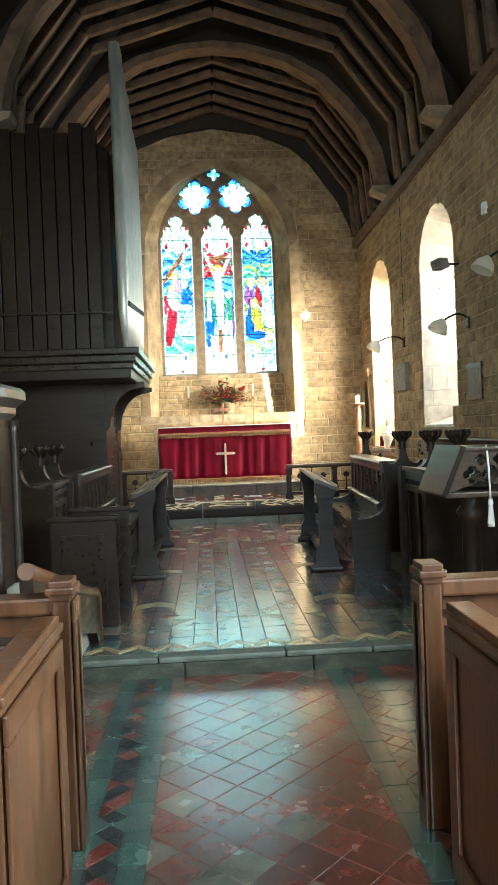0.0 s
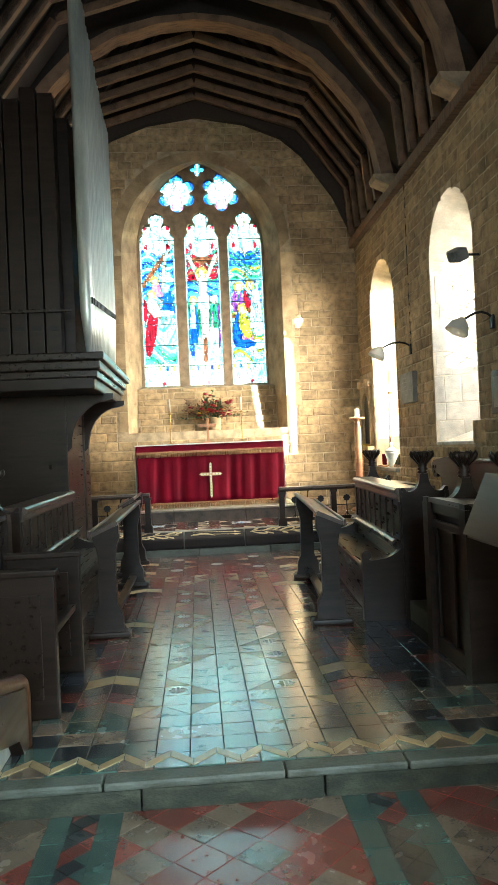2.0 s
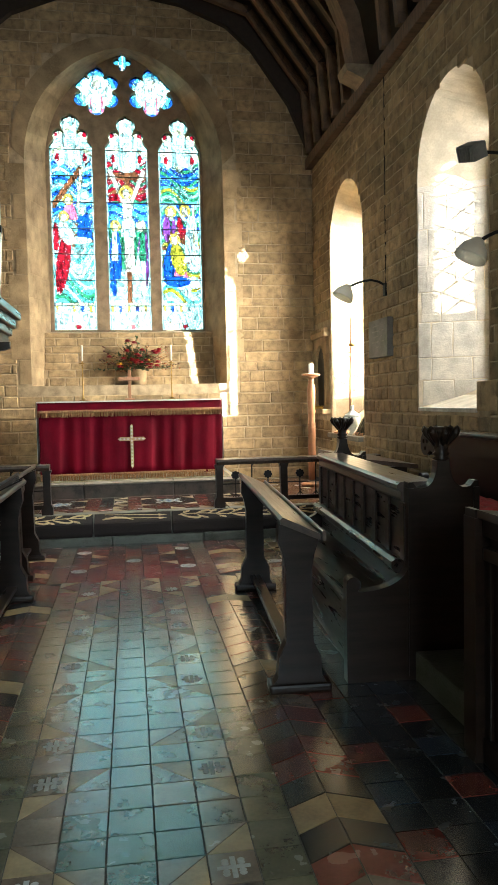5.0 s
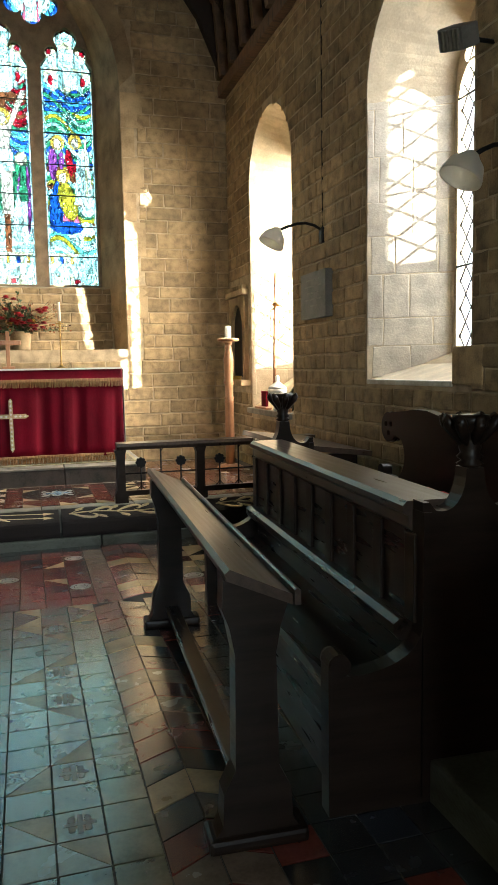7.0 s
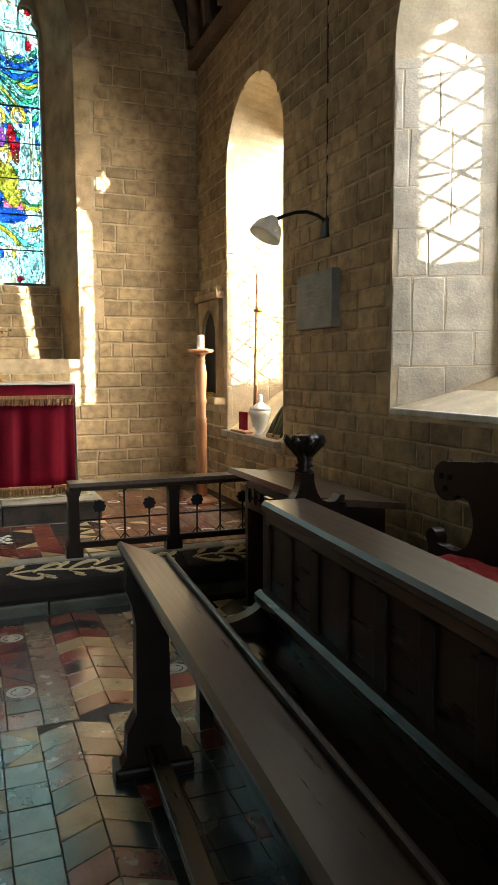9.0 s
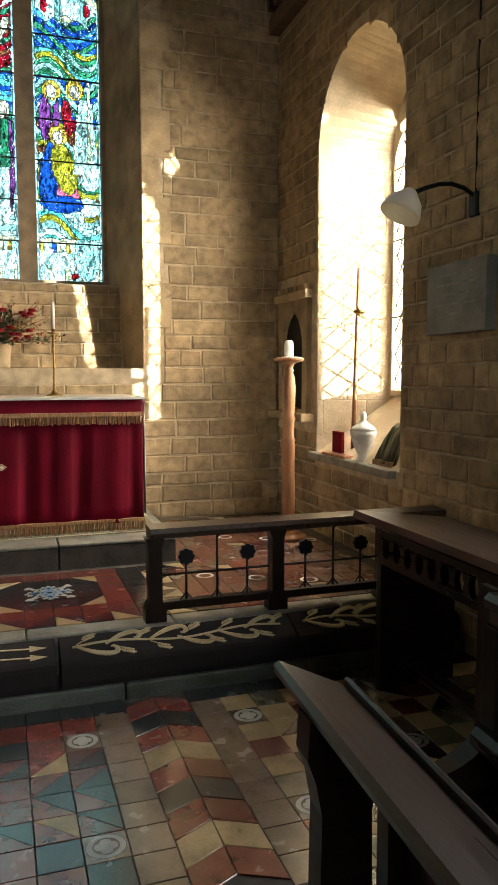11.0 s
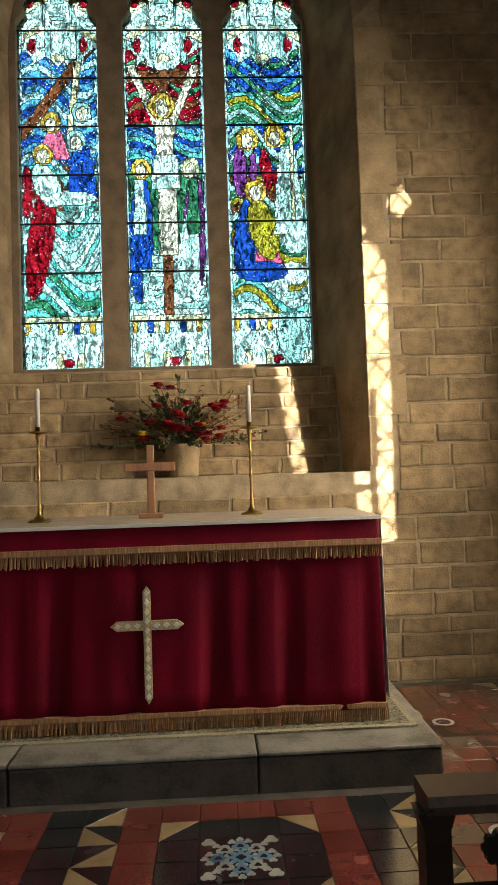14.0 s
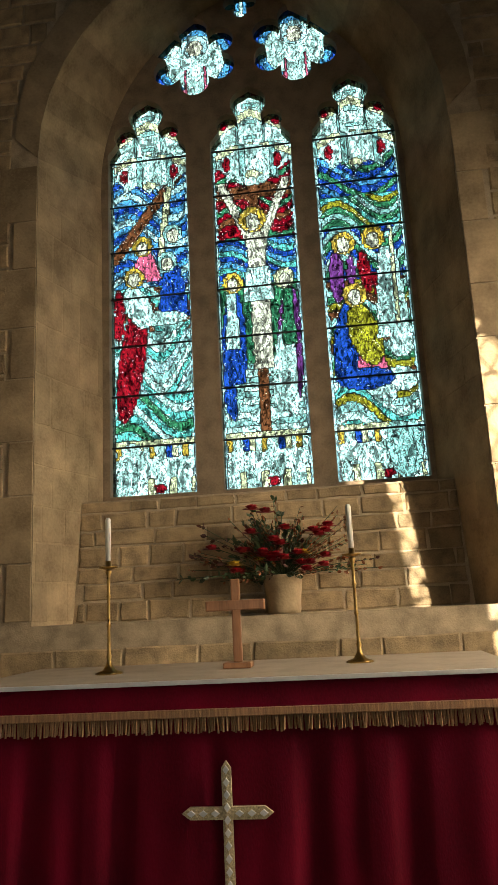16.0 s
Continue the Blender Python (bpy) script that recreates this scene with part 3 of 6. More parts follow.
def light_middle(u, v):
    c = canopy(u, v) or ("mist" if abs(u) > 0.275 else "")
    if c:
        return c
    if inside(u, v, 0, 2.34, 0.13, 0.06):
        return "white"
    if v < 0.40:
        return foot(u, v)
    if inside(u, v, -0.02, 1.98, 0.05, 0.07):
        return "flesh"
    if inside(u, v, -0.02, 2.0, 0.1, 0.1):
        return "gold"
    if abs(abs(u) - 0.05 - (v - 1.85) * 0.42) < 0.035 and 1.82 < v < 2.32:
        return "flesh"
    if robe(u, v, 0, 1.9, 1.62, 0.09, 0.06):
        return "flesh"
    if robe(u, v, 0, 1.62, 1.36, 0.08, 0.11):
        return "white"
    if abs(abs(u - 0.01) - 0.035) < 0.033 and 0.85 < v < 1.4:
        return "flesh"
    if abs(u) < 0.04 and v < 0.9:
        return "brown"
    for sgn, cl, inner in ((-1, "blue", "cream"), (1, "purple", "pink")):
        if inside(u, v, sgn * 0.185, 1.5, 0.04, 0.055):
            return "flesh"
        if inside(u, v, sgn * 0.185, 1.515, 0.075, 0.08):
            return "gold" if sgn < 0 else "cream"
        if robe(u, v, sgn * 0.2, 1.43, 1.02, 0.03, 0.05):
            return "white" if sgn < 0 else "green"
        if sgn > 0 and inside(u, v, 0.15, 0.85, 0.075, 0.36, 0.1):
            return "white"
        if inside(u, v, sgn * 0.2, 0.98, 0.09, 0.48, 0.04):
            return "white" if sgn > 0 and (v < 0.95 and abs(u - 0.16) < 0.08) else ("pale" if sgn < 0 and v < 0.75 and abs(u + 0.16) < 0.04 else cl)
    if inside(u, v, 0, 0.52, 0.11, 0.06):
        return "white"
    if abs(v - 2.22) < 0.05 or abs(u) < 0.04:
        return "brown"
    if v < 0.9:
        return "pale" if int(v * 20) % 2 else "white"
    if 1.5 < v < 1.85:
        return ("sky", "blue", "aqua")[int(v * 22 + 3 * math.sin(u * 7)) % 3]
    if v >= 1.85:
        return ("red", "ruby", "brown", "ruby", "green")[int(v * 20 + 2.5 * math.sin(u * 9)) % 5]
    return "green"


def light_right(u, v):
    c = canopy(u, v) or ("mist" if abs(u) > 0.275 else "")
    if c:
        return c
    if v < 0.40:
        return "pale" if inside(u, v, 0.16, 0.25, 0.12, 0.24) else foot(u, v)
    for cu, cv in ((-0.14, 1.72), (0.07, 1.74), (-0.09, 1.32)):
        if inside(u, v, cu, cv, 0.045, 0.06):
            return "flesh"
        if inside(u, v, cu, cv + 0.015, 0.085, 0.09):
            return "gold"
    if abs(u - 0.2) < 0.014 and 1.1 < v < 1.85:
        return "cream"
    if robe(u, v, 0.16, 1.68, 1.0, 0.05, 0.12):
        return "white"
    if inside(u, v, 0.0, 1.5, 0.045, 0.16, -0.1) or inside(u, v, 0.1, 1.25, 0.035, 0.24, -0.15):
        return "red"
    if inside(u, v, -0.04, 1.04, 0.11, 0.23, -0.2):
        return "olive"
    if inside(u, v, -0.17, 0.98, 0.09, 0.32, 0.12) or inside(u, v, -0.06, 0.72, 0.2, 0.08):
        return "blue"
    if robe(u, v, -0.02, 0.98, 0.78, 0.04, 0.12):
        return "pink"
    if inside(u, v, -0.2, 1.48, 0.055, 0.2) or inside(u, v, -0.1, 1.5, 0.03, 0.13):
        return "purple"
    if inside(u, v, 0.2, 0.95, 0.09, 0.1) or inside(u, v, 0.17, 0.7, 0.12, 0.09) or inside(u, v, 0.06, 0.6, 0.08, 0.07):
        return "white"
    if v < 0.75:
        return ("aqua", "white", "pale", "olive")[int(v * 16 + 2 * math.sin(u * 9)) % 4]
    if v > 2.1:
        return ("blue", "sky", "blue", "green")[int(v * 18 + 2 * math.sin(u * 8 + 1)) % 4]
    if v > 1.85:
        return ("green", "pale", "green", "olive", "aqua")[int(v * 20 + 2.5 * math.sin(u * 9)) % 5]
    return ("green", "pale", "blue")[int(v * 15 + 2 * math.sin(u * 10)) % 3] if v > 1.45 else ("green", "pale", "brown", "olive")[int(v * 17 + 2 * math.sin(u * 8)) % 4]


def foil_glass(u, v):
    if inside(u, v, 0, 0.12, 0.06, 0.07):
        return "flesh"
    if inside(u, v, 0, 0.14, 0.11, 0.1):
        return "mist"
    if abs(v - 0.02) < 0.05:
        return "white"
    if robe(u, v, 0, 0.1, -0.3, 0.05, 0.1):
        return "white" if abs(u) < 0.07 else "pink"
    return "white" if u * u + v * v < 0.055 else ("sky" if (u * u + v * v) < 0.085 else "blue")


def glazing(name, cu, z0, u0, u1, v1, paint, step, bars, parent, label):
    """Panes cut on an uneven net; lead runs wherever two colours meet, and along the saddle bars."""
    nu, nv = round((u1 - u0) / step), round(v1 / step)
    rnd = random.Random(name + str(round(cu, 2)))
    P = {(i, j): (u0 + (u1 - u0) * i / nu + rnd.uniform(-0.3, 0.3) * step, v1 * j / nv + rnd.uniform(-0.3, 0.3) * step) for i in range(nu + 1) for j in range(nv + 1)}
    col = {}
    for i in range(nu):
        for j in range(nv):
            q = [P[i, j], P[i + 1, j], P[i + 1, j + 1], P[i, j + 1]]
            col[i, j] = paint(sum(p[0] for p in q) / 4, sum(p[1] for p in q) / 4)
    verts, faces, idx, tints = [], [], [], []

    def put(ps, m, c):
        k = len(verts)
        verts.extend((cu + u, GLASS_Y, z0 + v) for u, v in ps)
        faces.append(tuple(range(k, k + len(ps))))
        idx.append(m)
        tints.extend([(*c, 1.0)] * len(ps))
    lw = 0.0032
    for (i, j), c in col.items():
        q = [P[i, j], P[i + 1, j], P[i + 1, j + 1], P[i, j + 1]]
        lo, hi, lf, rt = (col.get(k, c) != c or rnd.random() < 0.03 for k in ((i, j - 1), (i, j + 1), (i - 1, j), (i + 1, j)))
        a, b, d, e = (lw if f else 0.0 for f in (lf, rt, lo, hi))
        inner = [(q[0][0] + a, q[0][1] + d), (q[1][0] - b, q[1][1] + d), (q[2][0] - b, q[2][1] - e), (q[3][0] + a, q[3][1] - e)]
        t = Vector(TINT[c]) * rnd.uniform(0.72, 1.08)
        put(inner, 0, t)
        for k, f in ((0, lo), (1, rt), (2, hi), (3, lf)):
            if f:
                put([q[k], q[(k + 1) % 4], inner[(k + 1) % 4], inner[k]], 1, (0, 0, 0))
    ob = raw(name, verts, faces, [M["stained"], M["lead"]], idx, parent)
    ob.data.color_attributes.new("tint", "FLOAT_COLOR", "CORNER").data.foreach_set("color", [x for t in tints for x in t])
    ob["label"] = label
    for v in bars:
        part("saddle_bar", tube(B(), [(cu + u0, GLASS_Y - 0.012, z0 + v), (cu + u1, GLASS_Y - 0.012, z0 + v)], 0.007, 6), M["lead"], parent)
    return ob


BARS = [0.36 + 0.37 * i for i in range(7)]
glazing("stained_pane", LIGHTS[0], 2.56, -0.31, 0.31, 3.1, light_left, 0.0145, BARS, window_e, "stained glass with red, blue and sea-green robed shapes")
glazing("stained_pane", LIGHTS[1], 2.56, -0.31, 0.31, 3.1, light_middle, 0.0145, BARS, window_e, "stained glass with a pale shape on a dark cross")
glazing("stained_pane", LIGHTS[2], 2.56, -0.31, 0.31, 3.1, light_right, 0.0145, BARS, window_e, "stained glass with blue, yellow and purple robed shapes")
for c, z in ((CX - 0.37, 5.96), (CX + 0.41, 5.97)):
    glazing("foil_pane", c, z - 0.36, -0.36, 0.36, 0.72, lambda u, v: foil_glass(u, v - 0.36), 0.017, [], window_e, "small six-lobed pane of white and blue glass")
glazing("foil_pane", CX + 0.01, 6.24, -0.14, 0.14, 0.28, lambda u, v: "sky" if abs(u) > 0.03 else "white", 0.03, [], window_e, "small star-shaped tracery pane")

# stone apron and ledge below the glass, hood round the opening
bm = B()
prism(bm, [(GLASS_Y + 0.06, 1.75), (YE + 0.36, 1.75), (YE + 0.45, 2.51), (GLASS_Y + 0.06, 2.565)], "x", CX - 1.2, CX + 1.22)
apron = tagged(part("window_sill", bm, M["mortar"]), "steep stone apron below the stained glass", "sill", kind="structure")


# ---- south windows ----
def lattice_window(name, inner, outer, label):
    w = thing(name, XS + SOUTH_DEPTH - 0.06, (outer[0][0] + outer[-1][0]) / 2, outer[0][1], label, "window", kind="structure")
    xg = XS + SOUTH_DEPTH - 0.05
    g = raw("pane", [(xg, u, z) for u, z in outer], [tuple(range(len(outer)))], [M["clear"]], None, w)
    g.visible_shadow = False
    u0, u1, z0, z1 = outer[0][0], outer[-1][0], outer[0][1], max(z for u, z in outer)
    mid = (u0 + u1) / 2

    def head(u):
        best = z0
        for (a, za), (b, zb) in zip(outer, outer[1:]):
            if min(a, b) <= u <= max(a, b) and abs(b - a) > 1e-6:
                best = max(best, za + (zb - za) * (u - a) / (b - a))
        return best
    bm = B()
    pitch, rise = 0.135, 1.45
    for s in (1, -1):
        c = -4.0
        while c < 6.0:
            pts = []
            for k in range(61):
                u = u0 + (u1 - u0) * k / 60
                z = z0 + c + s * rise * (u - mid)
                if z0 < z < head(u):
                    pts.append((xg - 0.004, u, z))
            if len(pts) > 1:
                tube(bm, [pts[0], pts[-1]], 0.0055, 4)
            c += pitch * rise
    part("leading", bm, M["lead"], w, "diamond lead lattice")
    lights = [arch(a, b, z0 + 0.02, z1 - 0.68, z1 - 0.42, 8) for a, b in ((u0 + 0.005, mid - 0.08), (mid + 0.08, u1 - 0.005))]
    rim = arch(u0 - 0.03, u1 + 0.03, z0 - 0.03, outer[1][1], z1 + 0.04)
    side_eyes = [foil(mid + k * 0.27, z1 - 0.38, 0.07, 3, 30, 0.3) for k in (-1, 1)]
    flat_shape("tracery", [rim] + lights + [foil(mid, z1 - 0.23, 0.125, 4, 48, 0.3)] + side_eyes, 0.09, M["limewash"], Matrix.Translation((xg + 0.01, 0, 0)) @ pose(0, 0, 0, 90, 0, 90), w, "pale stone mullion and pierced tracery head")
    bm = B()
    for z in (z0 + 0.6, z0 + 1.2, z0 + 1.75):
        tube(bm, [(xg - 0.03, u0, z), (xg - 0.03, u1, z)], 0.008, 6)
    part("saddle_bar", bm, M["iron"], w)
    return w


lattice_window("window_2", *WIN["near"], "arched leaded window with diamond panes in a deep splay")
sill = thing("sill_ledge", XS + 0.4, 9.5, 1.40, "raised pale stone ledge under the leaded glass", "sill", kind="structure")
bm = B()
prism(bm, [(XS + 0.30, 1.38), (XS + 0.30, 1.49), (XS + SOUTH_DEPTH - 0.05, 1.612), (XS + SOUTH_DEPTH, 1.612), (XS + SOUTH_DEPTH, 1.38)], "y", 9.08, 10.08)
part("ledge_stone", bm, M["ashlar"], sill)
part("sill_slab", box(B(), XS - 0.012, 9.115, 1.372, XS + 0.33, 10.262, 1.408, 0.008), M["slab"], sill, "pale worn sill slab")
part("corner_stone", box(B(), XS - 0.014, 8.80, 1.385, XS + 0.5, 9.11, 1.615, 0.014), M["rubble"], sill, "rough squared stone")
lattice_window("window_3", *WIN["far"], "arched leaded window beside the altar in a deep splay")


# ---- altar ----
AX0, AX1, AY0, AY1, AZ = -0.83, 1.38, 12.93, 13.78, 1.53
altar = thing("altar", CX, 13.35, ZP, "altar hung with a crimson velvet frontal and gold fringe", "altar")
part("core", box(B(), AX0 + 0.03, AY0 + 0.05, ZP, AX1 - 0.03, AY1, AZ - 0.02), M["linen"], altar)
part("tabletop", box(B(), AX0, AY0 + 0.005, AZ - 0.04, AX1, AY1 + 0.02, AZ - 0.008, 0.005), M["oak_top"], altar)


def curtain(u0, u1, z0, z1, fold, n, seed, flare=0.0):
    """A hanging cloth with soft folds: returns a bmesh facing -y at AY0."""
    rnd = random.Random(seed)
    ph = [(rnd.uniform(5, 9), rnd.uniform(0, 6)), (rnd.uniform(14, 22), rnd.uniform(0, 6)), (rnd.uniform(30, 38), rnd.uniform(0, 6))]
    bm = B()
    rows = []
    for j in range(9):
        k = j / 8
        row = []
        for i in range(n + 1):
            u = u0 + (u1 - u0) * i / n
            d = sum(a * math.sin(f * u + p + k * 0.5) for (f, p), a in zip(ph, (0.4, 0.5, 0.35)))
            d = (d + 0.5 * abs(d)) * fold * (0.3 + 0.7 * k)
            row.append(bm.verts.new((u, AY0 - 0.006 - flare * k + d - fold, z1 + (z0 - z1) * k)))
        rows.append(row)
    for a, b in zip(rows, rows[1:]):
        for i in range(n):
            f = bm.faces.new((a[i], b[i], b[i + 1], a[i + 1]))
            f.smooth = True
    return bm


def thick(ob, t):
    md = ob.modifiers.new("thickness", "SOLIDIFY")
    md.thickness = t
    return ob


front = thick(part("frontal", curtain(AX0 + 0.01, AX1 - 0.005, 0.635, AZ - 0.02, 0.026, 260, 3, 0.02), M["velvet"], altar, "crimson velvet frontal falling in folds"), 0.006)
thick(part("superfrontal", curtain(AX0, AX1, 1.40, AZ + 0.004, 0.003, 120, 8, 0.03), M["velvet"], altar, "narrow crimson upper hanging"), 0.006).location.y -= 0.02


def fringe(u0, u1, z0, z1, ydepth, seed):
    rnd = random.Random(seed)
    bm = B()
    u = u0
    while u < u1:
        w = 0.0085
        t = rnd.uniform(-0.006, 0.006)
        zz = z0 + rnd.uniform(-0.006, 0.006)
        yy = ydepth + rnd.uniform(-0.004, 0.004)
        vs = [bm.verts.new(p) for p in ((u, yy, z1), (u + w, yy, z1), (u + w + t, yy - 0.004, zz), (u + t, yy - 0.004, zz), (u + w / 2, yy - 0.006, z1), (u + w / 2 + t, yy - 0.01, zz))]
        bm.faces.new((vs[0], vs[3], vs[5], vs[4]))
        bm.faces.new((vs[4], vs[5], vs[2], vs[1]))
        u += 0.0092
    return bm


part("upper_fringe", fringe(AX0, AX1, 1.345, 1.405, AY0 - 0.052, 1), M["gold"], altar, "gold bullion fringe")
part("upper_braid", box(B(), AX0, AY0 - 0.064, 1.398, AX1, AY0 - 0.044, 1.428, 0.003), M["gold"], altar)
part("lower_fringe", fringe(AX0 + 0.01, AX1, 0.582, 0.645, AY0 - 0.056, 2), M["gold"], altar, "gold bullion fringe")
part("lower_braid", box(B(), AX0 + 0.01, AY0 - 0.066, 0.638, AX1, AY0 - 0.03, 0.662, 0.003), M["gold"], altar)
for x in (AX0 + 0.66, AX0 + 1.36):
    part("orphrey", box(B(), x - 0.006, AY0 - 0.036, 1.425, x + 0.006, AY0 - 0.03, AZ), M["velvet"], altar)
embroid = [(-0.018, -0.33), (0.0, -0.36), (0.018, -0.33), (0.018, -0.022), (0.14, -0.022), (0.17, 0.0), (0.14, 0.022), (0.018, 0.022), (0.018, 0.155), (0.0, 0.18), (-0.018, 0.155), (-0.018, 0.022), (-0.14, 0.022), (-0.17, 0.0), (-0.14, -0.022), (-0.018, -0.022)]
cross = flat_shape("embroidered_cross", [embroid], 0.012, M["wool_tan"], Matrix.Translation((0.27, AY0 - 0.062, 1.065)) @ UPRIGHT_E, altar, "pale gold embroidered cross")
for k in range(-8, 4):
    c = 1.065 + 0.043 * k + 0.02
    part("sequin", prism(B(), [(0.258, c), (0.27, c - 0.016), (0.282, c), (0.27, c + 0.016)], "y", AY0 - 0.074, AY0 - 0.066), M["linen"], cross)
for k in (-3, -2, -1, 1, 2, 3):
    c = 0.27 + 0.045 * k
    part("sequin", prism(B(), [(c - 0.016, 1.065), (c, 1.053), (c + 0.016, 1.065), (c, 1.077)], "y", AY0 - 0.074, AY0 - 0.066), M["linen"], cross)
# linen cloth on the top, falling at both ends
cloth = thing("altar_cloth", CX, 13.35, AZ, "white linen cloth over the altar, hanging at both ends", "cloth")
part("top_cloth", box(B(), AX0 - 0.012, AY0 - 0.05, AZ, AX1 + 0.012, AY1 + 0.02, AZ + 0.006, 0.002), M["holland"], cloth, "unbleached top cover")
part("front_hem", box(B(), AX0 - 0.01, AY0 - 0.062, AZ - 0.012, AX1 + 0.01, AY0 - 0.052, AZ + 0.005, 0.002), M["linen"], cloth, "white linen edge")
for x, s in ((AX0, -1), (AX1, 1)):
    bm = B()
    ys = [AY0 - 0.03 + (AY1 - AY0) * i / 24 for i in range(25)]
    rows = [[bm.verts.new((x + s * (0.012 + 0.012 * k * (0.6 + 0.4 * math.sin(i * 0.9))), yy, AZ + 0.004 - 0.86 * k)) for i, yy in enumerate(ys)] for k in (0, 0.3, 0.65, 1)]
    for a, b in zip(rows, rows[1:]):
        for i in range(24):
            bm.faces.new((a[i], b[i], b[i + 1], a[i + 1])).smooth = True
    thick(part("end_fall", bm, M["linen"], cloth), 0.004)

# patterned carpet under the frontal
M["carpet"] = material("floral_carpet", (0.22, 0.20, 0.13), 0.95, bump=0.5, grain=(60, 60, 60), fine=90, dirt=(0.03, 0.035, 0.03), vary=0.7)
M["carpet_edge"] = material("carpet_border", (0.40, 0.36, 0.24), 0.95, bump=0.5, grain=(120, 120, 120), dirt=(0.24, 0.2, 0.13))
carpet = thing("carpet", CX, 13.2, ZP, "thin floral carpet with a pale border under the altar hanging", "carpet")
part("field", box(B(), AX0 - 0.1, AY0 - 0.10, ZP + 0.0005, AX1 + 0.09, AY0 + 0.6, ZP + 0.008, 0.003), M["carpet"], carpet)
part("border", box(B(), AX0 - 0.13, AY0 - 0.135, ZP + 0.0005, AX1 + 0.12, AY0 - 0.101, ZP + 0.007, 0.002), M["carpet_edge"], carpet)
part("border", box(B(), AX1 + 0.091, AY0 - 0.10, ZP + 0.0005, AX1 + 0.12, AY0 + 0.6, ZP + 0.007, 0.002), M["carpet_edge"], carpet)
part("border", box(B(), AX0 - 0.13, AY0 - 0.10, ZP + 0.0005, AX0 - 0.101, AY0 + 0.6, ZP + 0.007, 0.002), M["carpet_edge"], carpet)

# retable ledge behind the altar is the window ledge; candlesticks, cross, vase
def candlestick(x, y):
    t = thing("candlestick", x, y, AZ + 0.006, "slender brass candlestick with a white candle on the altar", "candlestick", "altar candlesticks")
    part("stem", lathe(B(), [(0.062, 0), (0.06, 0.008), (0.03, 0.018), (0.014, 0.04), (0.009, 0.06), (0.013, 0.075), (0.008, 0.09), (0.007, 0.2), (0.012, 0.21), (0.007, 0.22), (0.007, 0.33), (0.012, 0.34), (0.007, 0.35), (0.008, 0.43), (0.016, 0.45), (0.01, 0.46)], x, y, 16, AZ + 0.006), M["brass"], t)
    part("drip_pan", lathe(B(), [(0.012, 0.46), (0.045, 0.468), (0.047, 0.474), (0.014, 0.474), (0.013, 0.5)], x, y, 16, AZ + 0.006), M["brass"], t)
    part("candle", lathe(B(), [(0.013, 0.5), (0.013, 0.69), (0.008, 0.70)], x, y, 12, AZ + 0.006), M["wax"], t, "white candle")
    return t


candlestick(-0.315, 13.3)
candlestick(0.80, 13.38)
c = thing("altar_cross", 0.262, 13.35, AZ + 0.006, "small carved wooden cross standing on the altar", "cross")
part("upright", box(B(), 0.243, 13.335, AZ + 0.03, 0.283, 13.365, 1.925, 0.006), M["pine"], c)
part("arm", box(B(), 0.125, 13.333, 1.785, 0.395, 13.367, 1.832, 0.006), M["pine"], c)
part("foot", box(B(), 0.20, 13.30, AZ + 0.006, 0.325, 13.40, AZ + 0.032, 0.006), M["pine"], c)


# ---- altar rail ----
def rail(x0, x1, posts, label):
    t = thing("altar_rail", (x0 + x1) / 2, 11.37, ZQ, label, "altar rail", "altar rails")
    bm = B()
    prism(bm, [(11.32, 0.845), (11.30, 0.875), (11.305, 0.90), (11.435, 0.905), (11.44, 0.875), (11.42, 0.845)], "x", x0 - 0.03, x1 + 0.03)
    part("handrail", bm, M["oak_top"], t, "polished oak top rail")
    part("bottom_rail", box(B(), x0, 11.345, ZQ + 0.055, x1, 11.40, ZQ + 0.10, 0.006), M["oak"], t)
    for x in posts:
        bm = B()
        prism(bm, [(x - 0.055, ZQ + 0.0), (x + 0.055, ZQ + 0.0), (x + 0.055, ZQ + 0.07), (x + 0.035, ZQ + 0.11), (x + 0.035, 0.80), (x + 0.05, 0.845), (x - 0.05, 0.845), (x - 0.035, 0.80), (x - 0.035, ZQ + 0.11), (x - 0.055, ZQ + 0.07)], "y", 11.33, 11.41)
        part("post", bm, M["oak"], t)
    bm = B()
    part("cross_bar", tube(bm, [(x0, 11.37, ZQ + 0.24), (x1, 11.37, ZQ + 0.24)], 0.007, 6), M["iron"], t)
    n = round((x1 - x0) / 0.17)
    for k in range(1, n):
        x = x0 + (x1 - x0) * k / n
        if min(abs(x - p) for p in posts) < 0.06:
            continue
        tall = k % 2 == 0
        bm = B()
        tube(bm, [(x, 11.37, ZQ + 0.09), (x, 11.37, 0.85 if tall else ZQ + 0.31)], 0.007, 6)
        for s in (1, -1):
            tube(bm, [(x, 11.37, ZQ + 0.14), (x + s * 0.018, 11.37, ZQ + 0.115), (x + s * 0.035, 11.37, ZQ + 0.1)], 0.005, 5)
        if tall:
            tube(bm, [(x, 11.37, 0.82), (x + 0.02, 11.37, 0.845)], 0.005, 5)
        baluster = part("baluster", bm, M["iron"], t)
        if not tall:
            pts = foil(0, 0, 0.045, 8, 48, 0.2)
            flat_shape("rosette", [pts], 0.02, M["iron"], Matrix.Translation((x, 11.37, ZQ + 0.33)) @ UPRIGHT_E, baluster, "pierced iron rosette")
    return t


rail(1.15, 2.86, [1.15, 1.83, 2.5], "dark oak and wrought iron altar rail on the stone step")
rail(-2.3, -0.58, [-0.58, -1.25, -1.95], "dark oak and wrought iron altar rail before the organ")


